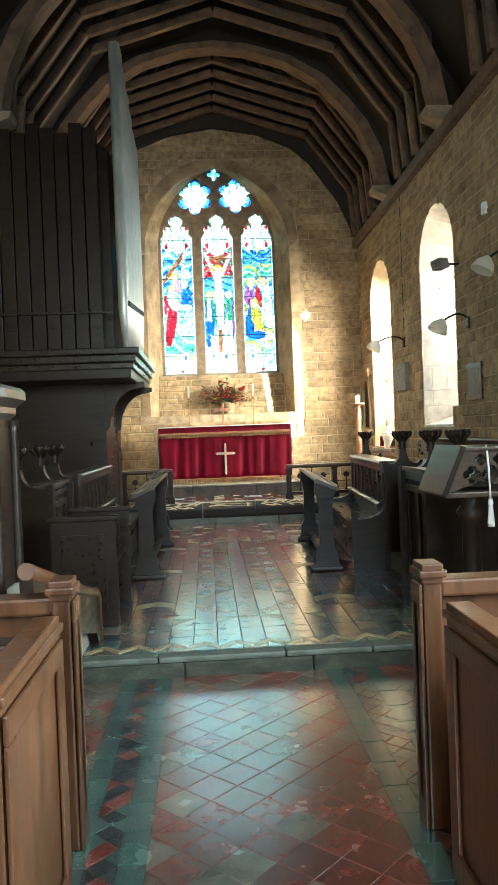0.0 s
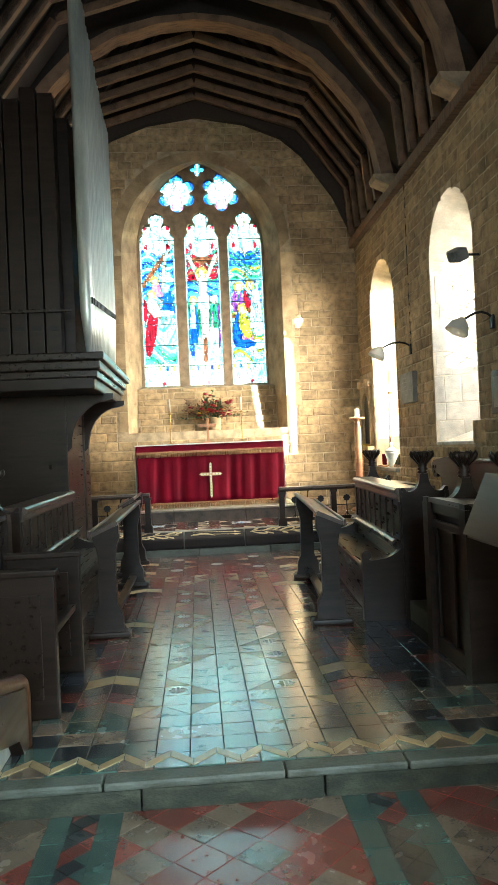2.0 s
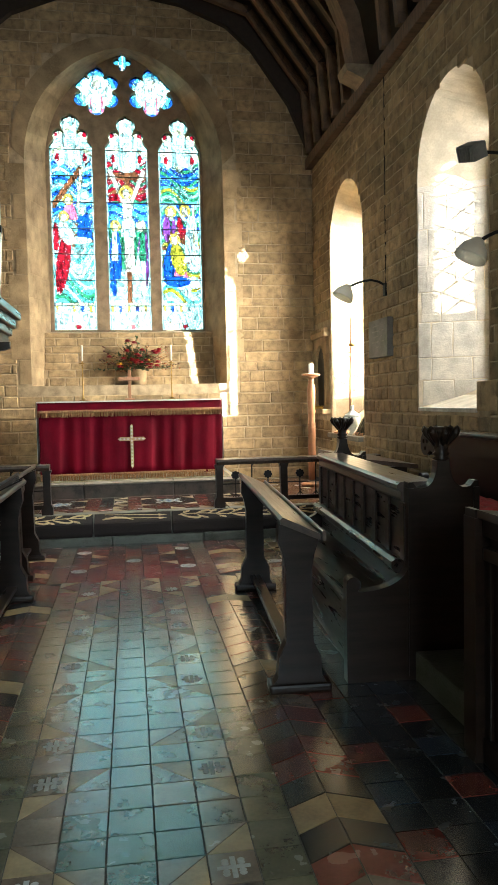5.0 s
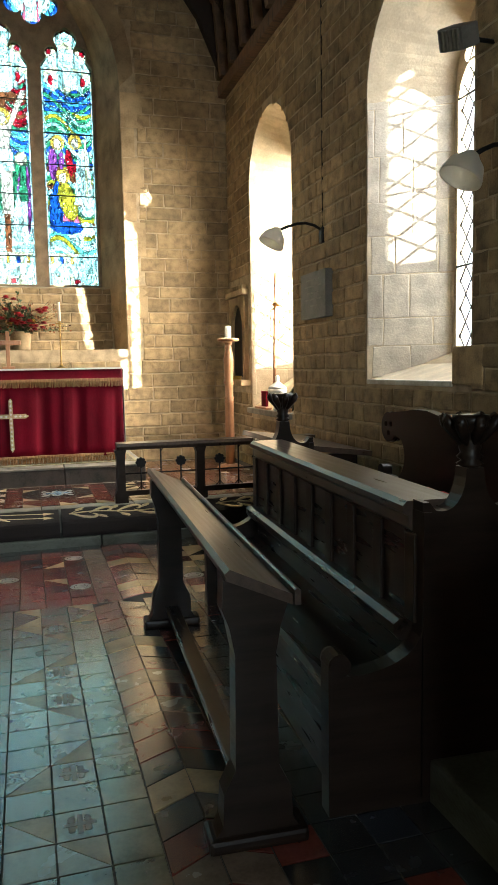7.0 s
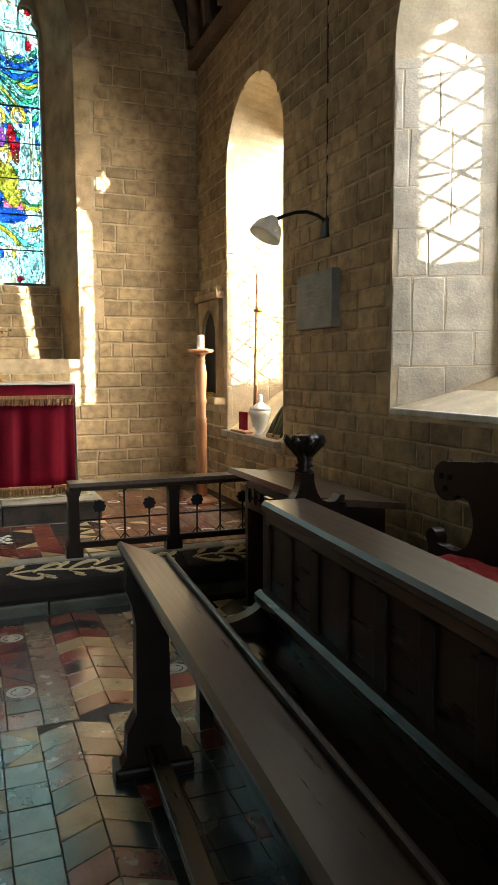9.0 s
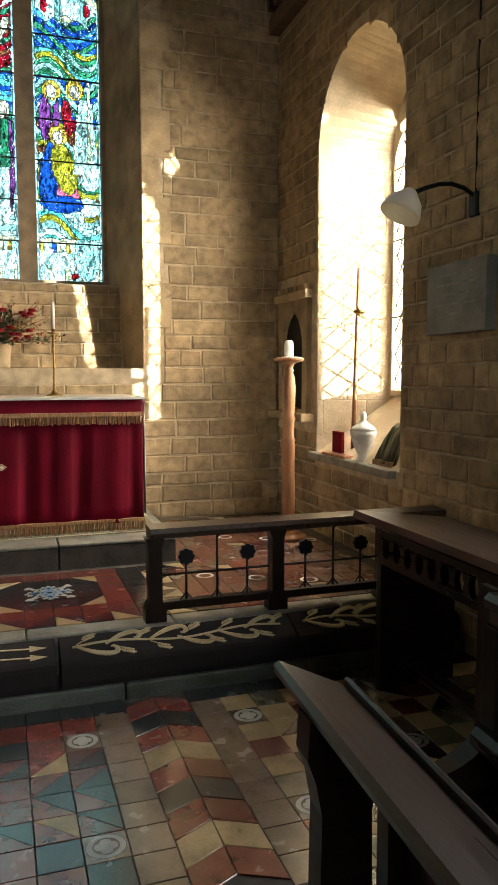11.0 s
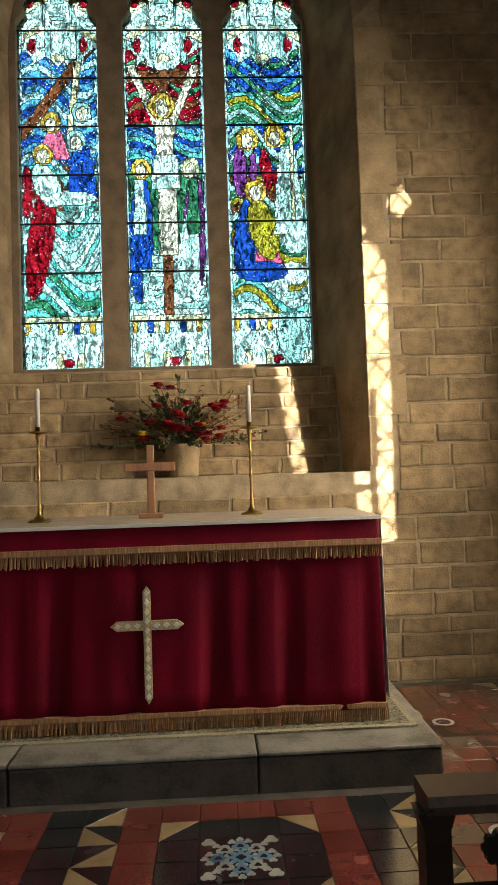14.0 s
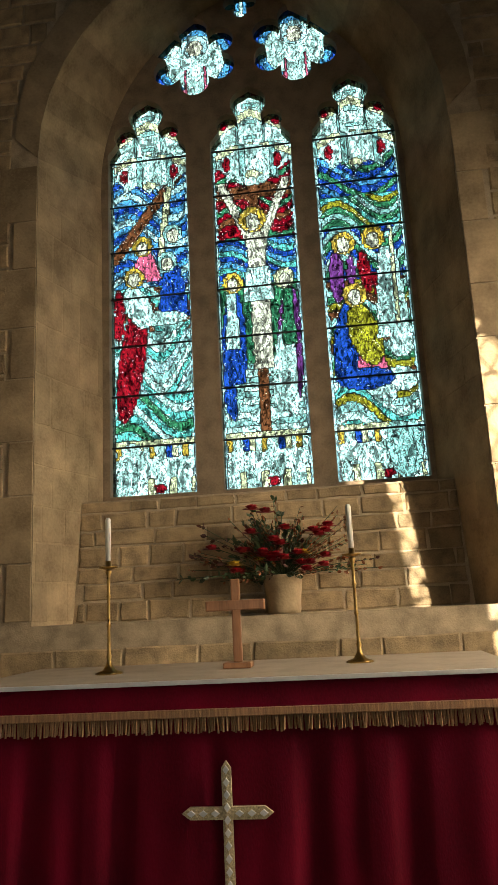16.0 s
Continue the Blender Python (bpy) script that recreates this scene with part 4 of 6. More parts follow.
# ---- choir furniture ----
def bar(bm, pts, y0, y1):
    """A moulding: outline in x and z, run along y."""
    return prism(bm, pts, "y", y0, y1)


def poppyhead(parent, x, y, z):
    """A carved finial: collars and a waisted neck that spreads to a flat square-cornered crown of leaves."""
    core = lathe(B(), [(0.026, -0.03), (0.028, 0.0), (0.044, 0.01), (0.028, 0.02), (0.042, 0.032), (0.03, 0.045), (0.036, 0.06), (0.03, 0.085), (0.036, 0.105), (0.058, 0.125), (0.062, 0.15), (0.058, 0.162), (0.02, 0.164)], x, y, 12, z)
    f = part("finial", core, M["oak"], parent, "carved poppyhead finial")
    for k in range(8):
        a = k * math.pi / 4
        c, s_ = math.cos(a), math.sin(a) * 0.8
        o = 1.0 if k % 2 == 0 else 1.12
        lf = tube(B(), [(x + 0.03 * c, y + 0.03 * s_, z + 0.07), (x + 0.045 * c * o, y + 0.045 * s_ * o, z + 0.10), (x + 0.072 * c * o, y + 0.072 * s_ * o, z + 0.135), (x + 0.088 * c * o, y + 0.088 * s_ * o, z + 0.155), (x + 0.09 * c * o, y + 0.09 * s_ * o, z + 0.14)], [0.008, 0.016, 0.021, 0.016, 0.006], 6)
        part("leaf", lf, M["oak"], f)
    return f


def end_outline(x0, x1, z0, z1, neck):
    """A pew end: straight sides, then two hollow curves that rise to the finial."""
    c = (x0 + x1) / 2
    pts = [(x0, z0), (x1, z0), (x1, z1 + 0.03), (x1 - 0.02, z1 + 0.03)]
    for i in range(1, 9):
        a = math.pi / 2 * i / 9
        pts.append((x1 - 0.02 - (x1 - 0.02 - c - 0.03) * math.sin(a), z1 + 0.012 + (neck - z1 - 0.012) * (1 - math.cos(a)) - 0.03 * math.sin(2 * a)))
    pts += [(c + 0.03, neck), (c - 0.03, neck)]
    for i in range(8, 0, -1):
        a = math.pi / 2 * i / 9
        pts.append((x0 + 0.02 + (c - 0.03 - x0 - 0.02) * math.sin(a), z1 + 0.012 + (neck - z1 - 0.012) * (1 - math.cos(a)) - 0.03 * math.sin(2 * a)))
    return pts + [(x0 + 0.02, z1 + 0.03), (x0, z1 + 0.03)]


def tall_end(parent, x0, x1, y0, y1, z0, z1, top):
    e = part("pew_end", prism(B(), end_outline(x0, x1, z0, z1, top - 0.17), "y", y0, y1), M["oak"], parent)
    for x in (x0 + 0.012, x1 - 0.012):
        part("edge_mould", prism(B(), [(x - 0.014, z0 + 0.02), (x + 0.014, z0 + 0.02), (x + 0.014, z1), (x - 0.014, z1)], "y", y0 - 0.008, y1 + 0.008), M["oak"], e)
    poppyhead(parent, (x0 + x1) / 2, (y0 + y1) / 2, top - 0.17)
    return e


def choir_pew(s, xf, xb, xe, y0, y1, label):
    """s: +1 for the south side. xf: seat front, xb: back panel, xe: outer edge of the tall ends."""
    t = thing("choir_pew", xb, y0, ZC, label, "pew", "choir pews")
    lo, hi = sorted((xb, xe))
    for y in (y0, y1 - 0.07):
        tall_end(t, lo, hi, y, y + 0.07, ZC, 1.06, 1.36)
        # low seat end with a rolled front
        pts = [(xf, ZC), (xf, 0.575)]
        for i in range(9):
            a = math.pi * (1.0 - 1.35 * i / 8)
            pts.append((xf + s * (0.035 + 0.035 * math.cos(a)), 0.605 + 0.035 * math.sin(a)))
        w = abs(xb - xf)
        for i in range(8):
            a = math.pi / 2 * i / 7
            pts.append((xf + s * (0.07 + (w - 0.07) * math.sin(a)), 0.565 + 0.13 * (1 - math.cos(a))))
        pts.append((xb, ZC))
        bm = B()
        prism(bm, pts, "y", y, y + 0.07)
        part("seat_end", bm, M["oak"], t)
        part("scroll_boss", tube(B(), [(xf + s * 0.035, y - 0.012, 0.605), (xf + s * 0.035, y + 0.082, 0.605)], 0.034, 14), M["oak"], t)
    a, b = y0 + 0.07, y1 - 0.07
    bm = B()
    bar(bm, [(xf + s * 0.0, 0.485), (xf + s * 0.0, 0.515), (xf + s * 0.015, 0.527), (xb, 0.515), (xb, 0.485)], a, b)
    part("seat", bm, M["oak_y"], t)
    part("back_panel", box(B(), *((min(xb, xb + s * 0.03)), a, 0.3, max(xb, xb + s * 0.03), b, 1.02)), M["oak_y"], t)
    bm = B()
    bar(bm, [(xb + s * 0.16, 1.06), (xb + s * 0.16, 1.085), (xb - s * 0.02, 1.085), (xb - s * 0.035, 1.07), (xb - s * 0.035, 1.05), (xb - s * 0.015, 1.035), (xb - s * 0.015, 1.0), (xb, 0.985), (xb + s * 0.03, 0.985), (xb + s * 0.03, 1.06)], a, b)
    part("cap_rail", bm, M["oak_top"], t, "worn flat top rail")
    bm = B()
    bar(bm, [(xb, 0.70), (xb - s * 0.045, 0.705), (xb - s * 0.066, 0.69), (xb - s * 0.066, 0.66), (xb - s * 0.045, 0.635), (xb, 0.625)], a, b)
    part("back_rest", bm, M["oak_y"], t, "rounded rail along the back")
    n = 8
    for k in range(n + 1):
        y = a + (b - a) * k / n
        part("muntin", box(B(), min(xb - s * 0.014, xb), y - 0.035, 0.70, max(xb - s * 0.014, xb), y + 0.035, 0.985, 0.004), M["oak"], t)
    part("under_board", box(B(), min(xf + s * 0.06, xf + s * 0.085), a, ZC, max(xf + s * 0.06, xf + s * 0.085), b, 0.485), M["oak_y"], t)
    return t


def choir_desk(s, x0, x1, y0, y1, label):
    """A long sloping book rest on two shaped legs; x0 is the side towards the aisle, where the top is high."""
    t = thing("choir_desk", x0, y0, ZC, label, "book rest", "choir desks")
    hi, lo = x0 + s * 0.06, x1 - s * 0.04
    ya, yb = y0 - 0.02, y1 + 0.20
    bm = B()
    bar(bm, [(hi, 0.925), (hi - s * 0.004, 0.945), (hi + s * 0.01, 0.957), (lo, 0.872), (lo, 0.842)], ya, yb)
    part("top", bm, M["oak_top"], t, "sloping worn oak book rest")
    bm = B()
    bar(bm, [(lo + s * 0.002, 0.845), (lo + s * 0.002, 0.888), (lo + s * 0.008, 0.893), (lo + s * 0.02, 0.886), (lo + s * 0.02, 0.845)], ya - 0.015, yb)
    part("ledge", bm, M["oak_top"], t)
    c = (x0 + x1) / 2
    for y in (y0, y1 - 0.08):
        half = [(0.145, 0.0), (0.145, 0.03), (0.12, 0.05), (0.105, 0.075), (0.10, 0.17), (0.065, 0.24), (0.06, 0.58), (0.075, 0.66), (0.095, 0.715)]
        pts = [(c + s * u, ZC + z) for u, z in half] + [(c + s * 0.095, 0.85), (c - s * 0.09, 0.925)] + [(c - s * u, ZC + z) for u, z in half[::-1]]
        part("leg", prism(B(), pts, "y", y, y + 0.08), M["oak"], t)
        part("foot", box(B(), c - 0.15, y - 0.02, ZC, c + 0.15, y + 0.10, ZC + 0.045, 0.014), M["oak"], t)
    part("stretcher", box(B(), c - 0.035, y0 + 0.06, ZC + 0.085, c + 0.035, y1 - 0.06, ZC + 0.115, 0.006), M["oak_y"], t)
    return t


SKEW = -3.4
d = choir_desk(1, 0.87, 1.16, 7.17, 9.15, "dark oak book rest before the choir pew on shaped legs")
d.matrix_basis = pose(0.87, 7.17, ZC, 0, 0, SKEW)
p = choir_pew(1, 1.25, 1.56, 1.91, 7.2, 9.38, "dark oak choir pew with poppyhead ends and rolled arms")
p.matrix_basis = pose(1.57, 7.2, ZC, 0, 0, SKEW)
choir_desk(-1, -0.45, -0.74, 7.17, 9.2, "dark oak book rest before the choir pew under the organ")
choir_pew(-1, -0.82, -1.16, -1.54, 7.05, 9.25, "dark oak choir pew with poppyhead ends below the organ")
choir_desk(-1, -0.55, -0.80, 9.75, 10.6, "short dark oak book rest near the altar rail")

# raised floor of the back stalls
tagged(part("stall_platform", box(B(), 1.60, 6.42, ZC - 0.1, XS, 9.6, ZC + 0.14, 0.012), M["step"]), "bluish stone platform under the back stalls", "platform", kind="structure")
tagged(part("stall_platform", box(B(), XN, 5.6, ZC - 0.1, -1.22, 9.3, ZC + 0.1, 0.012), M["step"]), "stone platform under the back stalls", "platform", kind="structure")


def stall_desk(s, xf, xo, y0, y1, label, z1=1.05):
    """A panelled desk front between two tall poppyhead ends."""
    t = thing("stall_desk", xf, y0, ZC, label, "stall", "clergy stalls")
    lo, hi = sorted((xf, xo))
    for y in (y0, y1 - 0.08):
        tall_end(t, lo, hi, y, y + 0.08, ZC, z1, z1 + 0.31)
    a, b = y0 + 0.08, y1 - 0.08
    x = xf + s * 0.06
    part("front_panel", box(B(), min(x, x + s * 0.03), a, ZC, max(x, x + s * 0.03), b, z1), M["oak"], t)
    for z, h in ((ZC, 0.1), (z1 - 0.16, 0.05), (z1 - 0.07, 0.07)):
        part("rail", box(B(), min(x - s * 0.03, x), a, z, max(x - s * 0.03, x), b, z + h, 0.008), M["oak_y"], t)
    for k in range(3):
        y = a + (b - a) * k / 2
        part("stile", box(B(), min(x - s * 0.02, x), y - 0.04, ZC, max(x - s * 0.02, x), y + 0.04, z1 - 0.16, 0.006), M["oak"], t)
    bm = B()
    bar(bm, [(x - s * 0.05, z1), (x - s * 0.05, z1 + 0.03), (x + s * 0.3, z1 + 0.0), (x + s * 0.3, z1 - 0.03)], a, b)
    part("book_rest", bm, M["oak_top"], t)
    return t


stall_desk(1, 1.50, 2.02, 5.72, 6.45, "dark panelled oak stall front with two carved poppyheads")
stall_desk(-1, -1.12, -1.62, 5.85, 6.65, "dark oak stall end with carved poppyheads near the pulpit")


def short_bench(x0, x1, y0, y1, label):
    t = thing("bench", (x0 + x1) / 2, y0, ZC, label, "bench")
    for y, z in ((y0, 0.845), (y1 - 0.06, 0.83)):
        e = part("bench_end", box(B(), x1, y, ZC, x0, y + 0.06, z, 0.008), M["oak"], t)
        part("cap", box(B(), x1 - 0.01, y - 0.014, z - 0.01, x0 + 0.014, y + 0.074, z + 0.024, 0.008), M["oak"], e)
        part("sunk_panel", box(B(), x1 + 0.07, y - 0.006, ZC + 0.1, x0 - 0.07, y + 0.002, z - 0.1, 0.004), M["oak_y"], e)
    part("seat", box(B(), x1 + 0.02, y0 + 0.06, 0.5, x0 - 0.03, y1 - 0.06, 0.535, 0.006), M["oak_y"], t)
    part("back", box(B(), x1, y0 + 0.06, ZC, x1 + 0.03, y1 - 0.06, 0.74), M["oak_y"], t)
    return t


short_bench(-0.66, -1.1, 5.62, 6.46, "short dark oak bench with solid panelled ends")


# back stall on the south side: a panel with a hollow scrolled edge, a red cushion before it
t = thing("back_stall", 2.5, 8.7, ZC + 0.14, "dark oak stall with a scrolled edge and turned trefoil piercing", "stall")


def ring(cy, cz, r, a0, a1, n):
    return [(cy + r * math.cos(a0 + (a1 - a0) * i / n), cz + r * math.sin(a0 + (a1 - a0) * i / n)) for i in range(n + 1)]


edge = [(6.4, ZC + 0.14), (9.26, ZC + 0.14), (9.27, 0.80)] + ring(9.25, 0.872, 0.042, -0.9, 3.6, 12) + ring(9.10, 0.985, 0.14, -1.45, -3.9, 12)
edge += ring(9.155, 1.145, 0.088, -2.6, 1.75, 16) + [(9.08, 1.238), (8.96, 1.248), (8.86, 1.262), (8.72, 1.262), (8.5, 1.225), (6.4, 1.225)]
holes = [ring(9.155 + 0.036 * math.cos(a), 1.145 + 0.036 * math.sin(a), 0.019, 0, 5.6, 8) for a in (0.5, 2.6, 4.7)]
flat_shape("panel", [edge] + holes, 0.055, M["oak"], Matrix.Translation((2.5, 0, 0)) @ pose(0, 0, 0, 90, 0, 90), t, "dark panel with a pierced scroll")
part("scroll_mould", tube(B(), [(2.5, y, z) for y, z in ring(9.155, 1.145, 0.08, 1.75, -2.4, 16)], 0.012, 6), M["oak"], t)
part("scroll_mould", tube(B(), [(2.5, y, z) for y, z in ring(9.10, 0.985, 0.146, -3.8, -1.5, 12)], 0.011, 6), M["oak"], t)
part("cap_rail", box(B(), 2.44, 6.4, 1.225, 2.58, 8.55, 1.255, 0.01), M["oak_y"], t)
part("seat", box(B(), 2.02, 6.4, 0.73, 2.47, 9.1, 0.77, 0.008), M["oak_y"], t)
part("seat_board", box(B(), 2.06, 6.4, ZC + 0.14, 2.1, 9.08, 0.73), M["oak_y"], t)
bm = B()
bmesh.ops.create_grid(bm, x_segments=16, y_segments=44, size=0.5)
for v in bm.verts:
    u, w = v.co.x * 2, v.co.y * 2
    rise = (1 - abs(u) ** 6) * (1 - abs(w) ** 14)
    tuft = 0.008 * (math.sin(u * 9.4) * math.sin(w * 34))
    v.co = (2.255 + 0.205 * u, 8.25 + 0.82 * w, 0.77 + rise * (0.115 + tuft))
thick(tagged(part("cushion", bm, M["velvet_bright"]), "tufted red cushion on the back stall seat", "cushion"), 0.004)

# prayer desk before the rail
t = thing("prayer_desk", 2.3, 10.4, ZC, "oak prayer desk with pierced frieze near the south wall", "desk")
bm = B()
prism(bm, [(2.10, 0.965), (2.11, 1.0), (2.66, 0.93), (2.66, 0.895)], "y", 9.75, 10.98)
part("top", bm, M["oak_top"], t, "sloping pale oak top")
for y in (9.85, 10.8):
    part("end_board", box(B(), 2.17, y, ZC, 2.6, y + 0.05, 0.91, 0.006), M["oak"], t)
frieze = [[(9.9, 0.76), (10.8, 0.76), (10.8, 0.93), (9.9, 0.93)]]
for k in range(9):
    c = 9.95 + 0.1 * k
    frieze.append([(c + 0.035 * math.cos(a * math.pi / 4), 0.845 + 0.055 * math.sin(a * math.pi / 4)) for a in range(8)])
flat_shape("pierced_frieze", frieze, 0.03, M["oak_y"], Matrix.Translation((2.18, 0, 0)) @ pose(0, 0, 0, 90, 0, 90), t, "pierced tracery frieze")
part("stretcher", box(B(), 2.28, 9.9, ZC + 0.1, 2.36, 10.8, ZC + 0.15, 0.006), M["oak_y"], t)

# ---- kneelers on the sanctuary step ----
def kneeler(x0, x1, label, design):
    t = thing("kneeler", (x0 + x1) / 2, Y_S1 + 0.1, ZC + 0.08, label, "kneeler", "long kneelers")
    z0, z1 = ZC + 0.08, 0.335
    bm = B()
    ya, yb = Y_S1 + 0.012, Y_S2 - 0.004
    prism(bm, [(ya + 0.012, z0), (ya, z0 + 0.03), (ya, z1 - 0.03), (ya + 0.008, z1 - 0.01), (ya + 0.03, z1 + 0.004), (yb - 0.02, z1 + 0.062), (yb, z1 + 0.05), (yb, z0)], "x", x0, x1)
    part("pad", bm, M["kneeler"], t)
    bm = B()
    ya, yb = Y_S1 + 0.03, Y_S2 - 0.02
    ym = (ya + yb) / 2
    zt = z1 + 0.001
    if design:
        n = max(2, round((x1 - x0) / 0.36))
        step_ = (x1 - x0 - 0.12) / n
        stem = [(x0 + 0.06 + step_ * n * i / 40, ym + 0.018 * math.sin(math.pi * n * i / 40), zt) for i in range(41)]
        tube(bm, stem, 0.009, 6)
        for k in range(n):
            u0 = x0 + 0.06 + step_ * k
            sg = 1 if k % 2 else -1
            for side, off, ln in ((sg, 0.02, 0.17), (-sg, 0.16, 0.15)):
                lf = [(u0 + off + ln * a / 8, ym + side * 0.066 * math.sin(1.6 * a / 8), zt) for a in range(9)]
                hx, hy = lf[-1][0], lf[-1][1] - side * 0.024
                lf += [(hx + 0.024 * math.sin(0.7 * a), hy + side * 0.024 * math.cos(0.7 * a), zt) for a in range(1, 6)]
                tube(bm, lf, [0.005 + 0.013 * math.sin(math.pi * (q + 1) / 15) for q in range(len(lf))], 6)
            for side, off in ((sg, 0.23), (-sg, 0.05), (-sg, 0.33)):
                ex, ey = u0 + off, ym + side * 0.05
                for q in range(4):
                    for w in (-1, 1):
                        tube(bm, [(ex + 0.014 * q, ey + side * 0.006 * q, zt), (ex + 0.014 * q + 0.012, ey + side * 0.006 * q + w * 0.013, zt), (ex + 0.014 * q + 0.022, ey + side * 0.006 * q + w * 0.009, zt)], [0.004, 0.008, 0.003], 5)
                tube(bm, [(ex - 0.03, ym + side * 0.015, zt), (ex + 0.07, ey + side * 0.028, zt)], 0.004, 5)
    else:
        for yy in (ym + 0.03, ym - 0.03):
            tube(bm, [(x0 + 0.1, yy + 0.03, zt), (x1 - 0.08, yy - 0.01, zt)], 0.005, 5)
            prism(bm, [(x1 - 0.12, yy - 0.028), (x1 - 0.04, yy - 0.012), (x1 - 0.12, yy + 0.012)], "z", zt - 0.004, zt + 0.004)
        tube(bm, [(x0 + 0.08, ym - 0.03, zt), (x0 + 0.2, ym, zt), (x0 + 0.3, ym - 0.01, zt), (x0 + 0.38, ym - 0.05, zt)], [0.012, 0.022, 0.018, 0.004], 6)
    for v in bm.verts:
        v.co.z = zt + 0.006 + (v.co.z - zt) * 0.2 + (v.co.y - Y_S1 - 0.042) * 0.372
    part("embroidery", bm, M["wool_tan"], t, "tan wool embroidery of curling stems and wheat")
    return t


kneeler(0.65, 1.85, "long black kneeler embroidered with tan wheat stems", True)
kneeler(1.86, 2.84, "long black kneeler embroidered with tan wheat stems", True)
kneeler(-0.12, 0.63, "black kneeler embroidered with arrows and a running hind", False)
kneeler(-1.3, -0.14, "long black kneeler embroidered with tan wheat stems", True)

# ---- floor-standing candlestick ----
t = thing("floor_candlestick", 2.55, 13.0, ZQ, "tall turned pine candlestick with a half-burnt candle", "candlestick")
cx_, cy_ = 2.55, 13.0
part("base", lathe(B(), [(0.15, 0), (0.15, 0.02), (0.11, 0.045), (0.06, 0.06)], cx_, cy_, 24, ZQ), M["pine"], t)
part("column", lathe(B(), [(0.05, 0.06), (0.052, 0.3), (0.05, 0.72), (0.056, 0.74), (0.044, 0.76), (0.057, 0.78), (0.045, 0.80), (0.047, 0.93), (0.057, 0.95), (0.045, 0.975), (0.052, 1.08), (0.055, 1.2), (0.045, 1.28), (0.032, 1.31), (0.045, 1.325), (0.032, 1.34), (0.04, 1.37), (0.06, 1.385)], cx_, cy_, 24, ZQ), M["pine"], t)
part("dish", lathe(B(), [(0.06, 1.385), (0.115, 1.40), (0.12, 1.418), (0.113, 1.425), (0.1, 1.415)], cx_, cy_, 24, ZQ), M["pine"], t)
part("wax_pool", lathe(B(), [(0.1, 1.412), (0.095, 1.428), (0.045, 1.432)], cx_, cy_, 17, ZQ), M["wax"], t)
part("candle", lathe(B(), [(0.036, 1.43), (0.035, 1.53), (0.03, 1.555), (0.012, 1.56)], cx_, cy_, 14, ZQ), M["wax"], t, "half-burnt white candle")

# ---- organ ----
org = thing("organ", -1.5, 9.6, ZC, "dark oak pipe organ jettied over the choir pew", "organ")
OX, OY0, OY1 = -0.80, 8.42, 10.75
part("lower_case", box(B(), XN + 0.01, 9.15, ZC, -1.28, OY1, 2.15, 0.01), M["oak"], org)
part("jetty", box(B(), XN + 0.01, OY0 + 0.05, 2.02, OX + 0.0, OY1, 2.2, 0.01), M["oak"], org)
for z0_, z1_, o in ((2.12, 2.19, 0.03), (2.19, 2.27, 0.06), (2.27, 2.34, 0.1)):
    part("cornice", box(B(), XN + 0.01, OY0 + 0.06 - o, z0_, OX + o, OY1 + o, z1_, 0.012), M["oak_y"], org, "moulded cornice")
for k in range(9):
    x = XN + 0.12 + k * 0.15
    if x > -1.0:
        break
    pp = part("wooden_pipe", box(B(), x - 0.068, OY0 + 0.12, 2.34, x + 0.068, OY0 + 0.27, 4.75 - 0.05 * (k % 3), 0.006), M["oak"], org, "square dark wooden pipe")
    # Uncut pipe: a black box stands for the shade inside its mouth.
    part("mouth_shade", box(B(), x - 0.04, OY0 + 0.112, 2.56, x + 0.04, OY0 + 0.13, 2.60), M["iron"], pp)
part("pipe_rail", box(B(), XN + 0.02, OY0 + 0.09, 2.72, -0.98, OY0 + 0.118, 2.75, 0.004), M["oak_y"], org)
n = 19
for k in range(n):
    y = OY0 + 0.2 + (OY1 - OY0 - 0.3) * k / (n - 1)
    top = 5.62 - 0.10 * (k // 3) * 0.9 if k < 15 else 5.25
    r = 0.062 - 0.0008 * k
    x = -0.86
    pp = part("metal_pipe", lathe(B(), [(0.02, 2.34), (r, 2.75 + 0.012 * k), (r, 2.86 + 0.012 * k), (r, top), (r * 0.93, top)], x, y, 14), M["pipe"], org, "tall grey metal display pipe")
    # Black box again in place of the shaded slot.
    part("mouth_shade", box(B(), x + r * 0.72, y - r * 0.6, 2.80 + 0.012 * k, x + r * 1.02, y + r * 0.6, 2.86 + 0.012 * k), M["iron"], pp)
part("upper_case", box(B(), XN + 0.01, OY0 + 0.4, 2.34, -1.0, OY1, 4.6), M["oak"], org)
for y in (9.2, 10.3):
    part("bracket_post", box(B(), -1.30, y - 0.05, ZC, -1.18, y + 0.05, 2.05, 0.01), M["oak"], org)
    pts = [(-1.2, 1.45), (-1.2, 2.03), (-0.72, 2.03), (-0.72, 1.98)]
    for i in range(9):
        a = math.pi / 2 * i / 8
        pts.append((-0.78 - 0.36 * math.sin(a), 1.96 - 0.45 * (1 - math.cos(a))))
    part("bracket", prism(B(), pts, "y", y - 0.035, y + 0.035), M["oak"], org, "curved oak bracket")
part("side_screen", box(B(), -1.26, 9.25, ZC, -1.2, OY1, 2.05, 0.006), M["oak_y"], org)

# ---- pulpit ----
pul = thing("pulpit", -1.42, 4.1, ZN, "panelled oak pulpit with moulded cornice and pale stone base", "pulpit")
PX, PY = -1.42, 4.25


def octagon(r, z):
    return [(PX + r * math.cos(math.pi / 8 + k * math.pi / 4), PY + r * math.sin(math.pi / 8 + k * math.pi / 4), z) for k in range(8)]


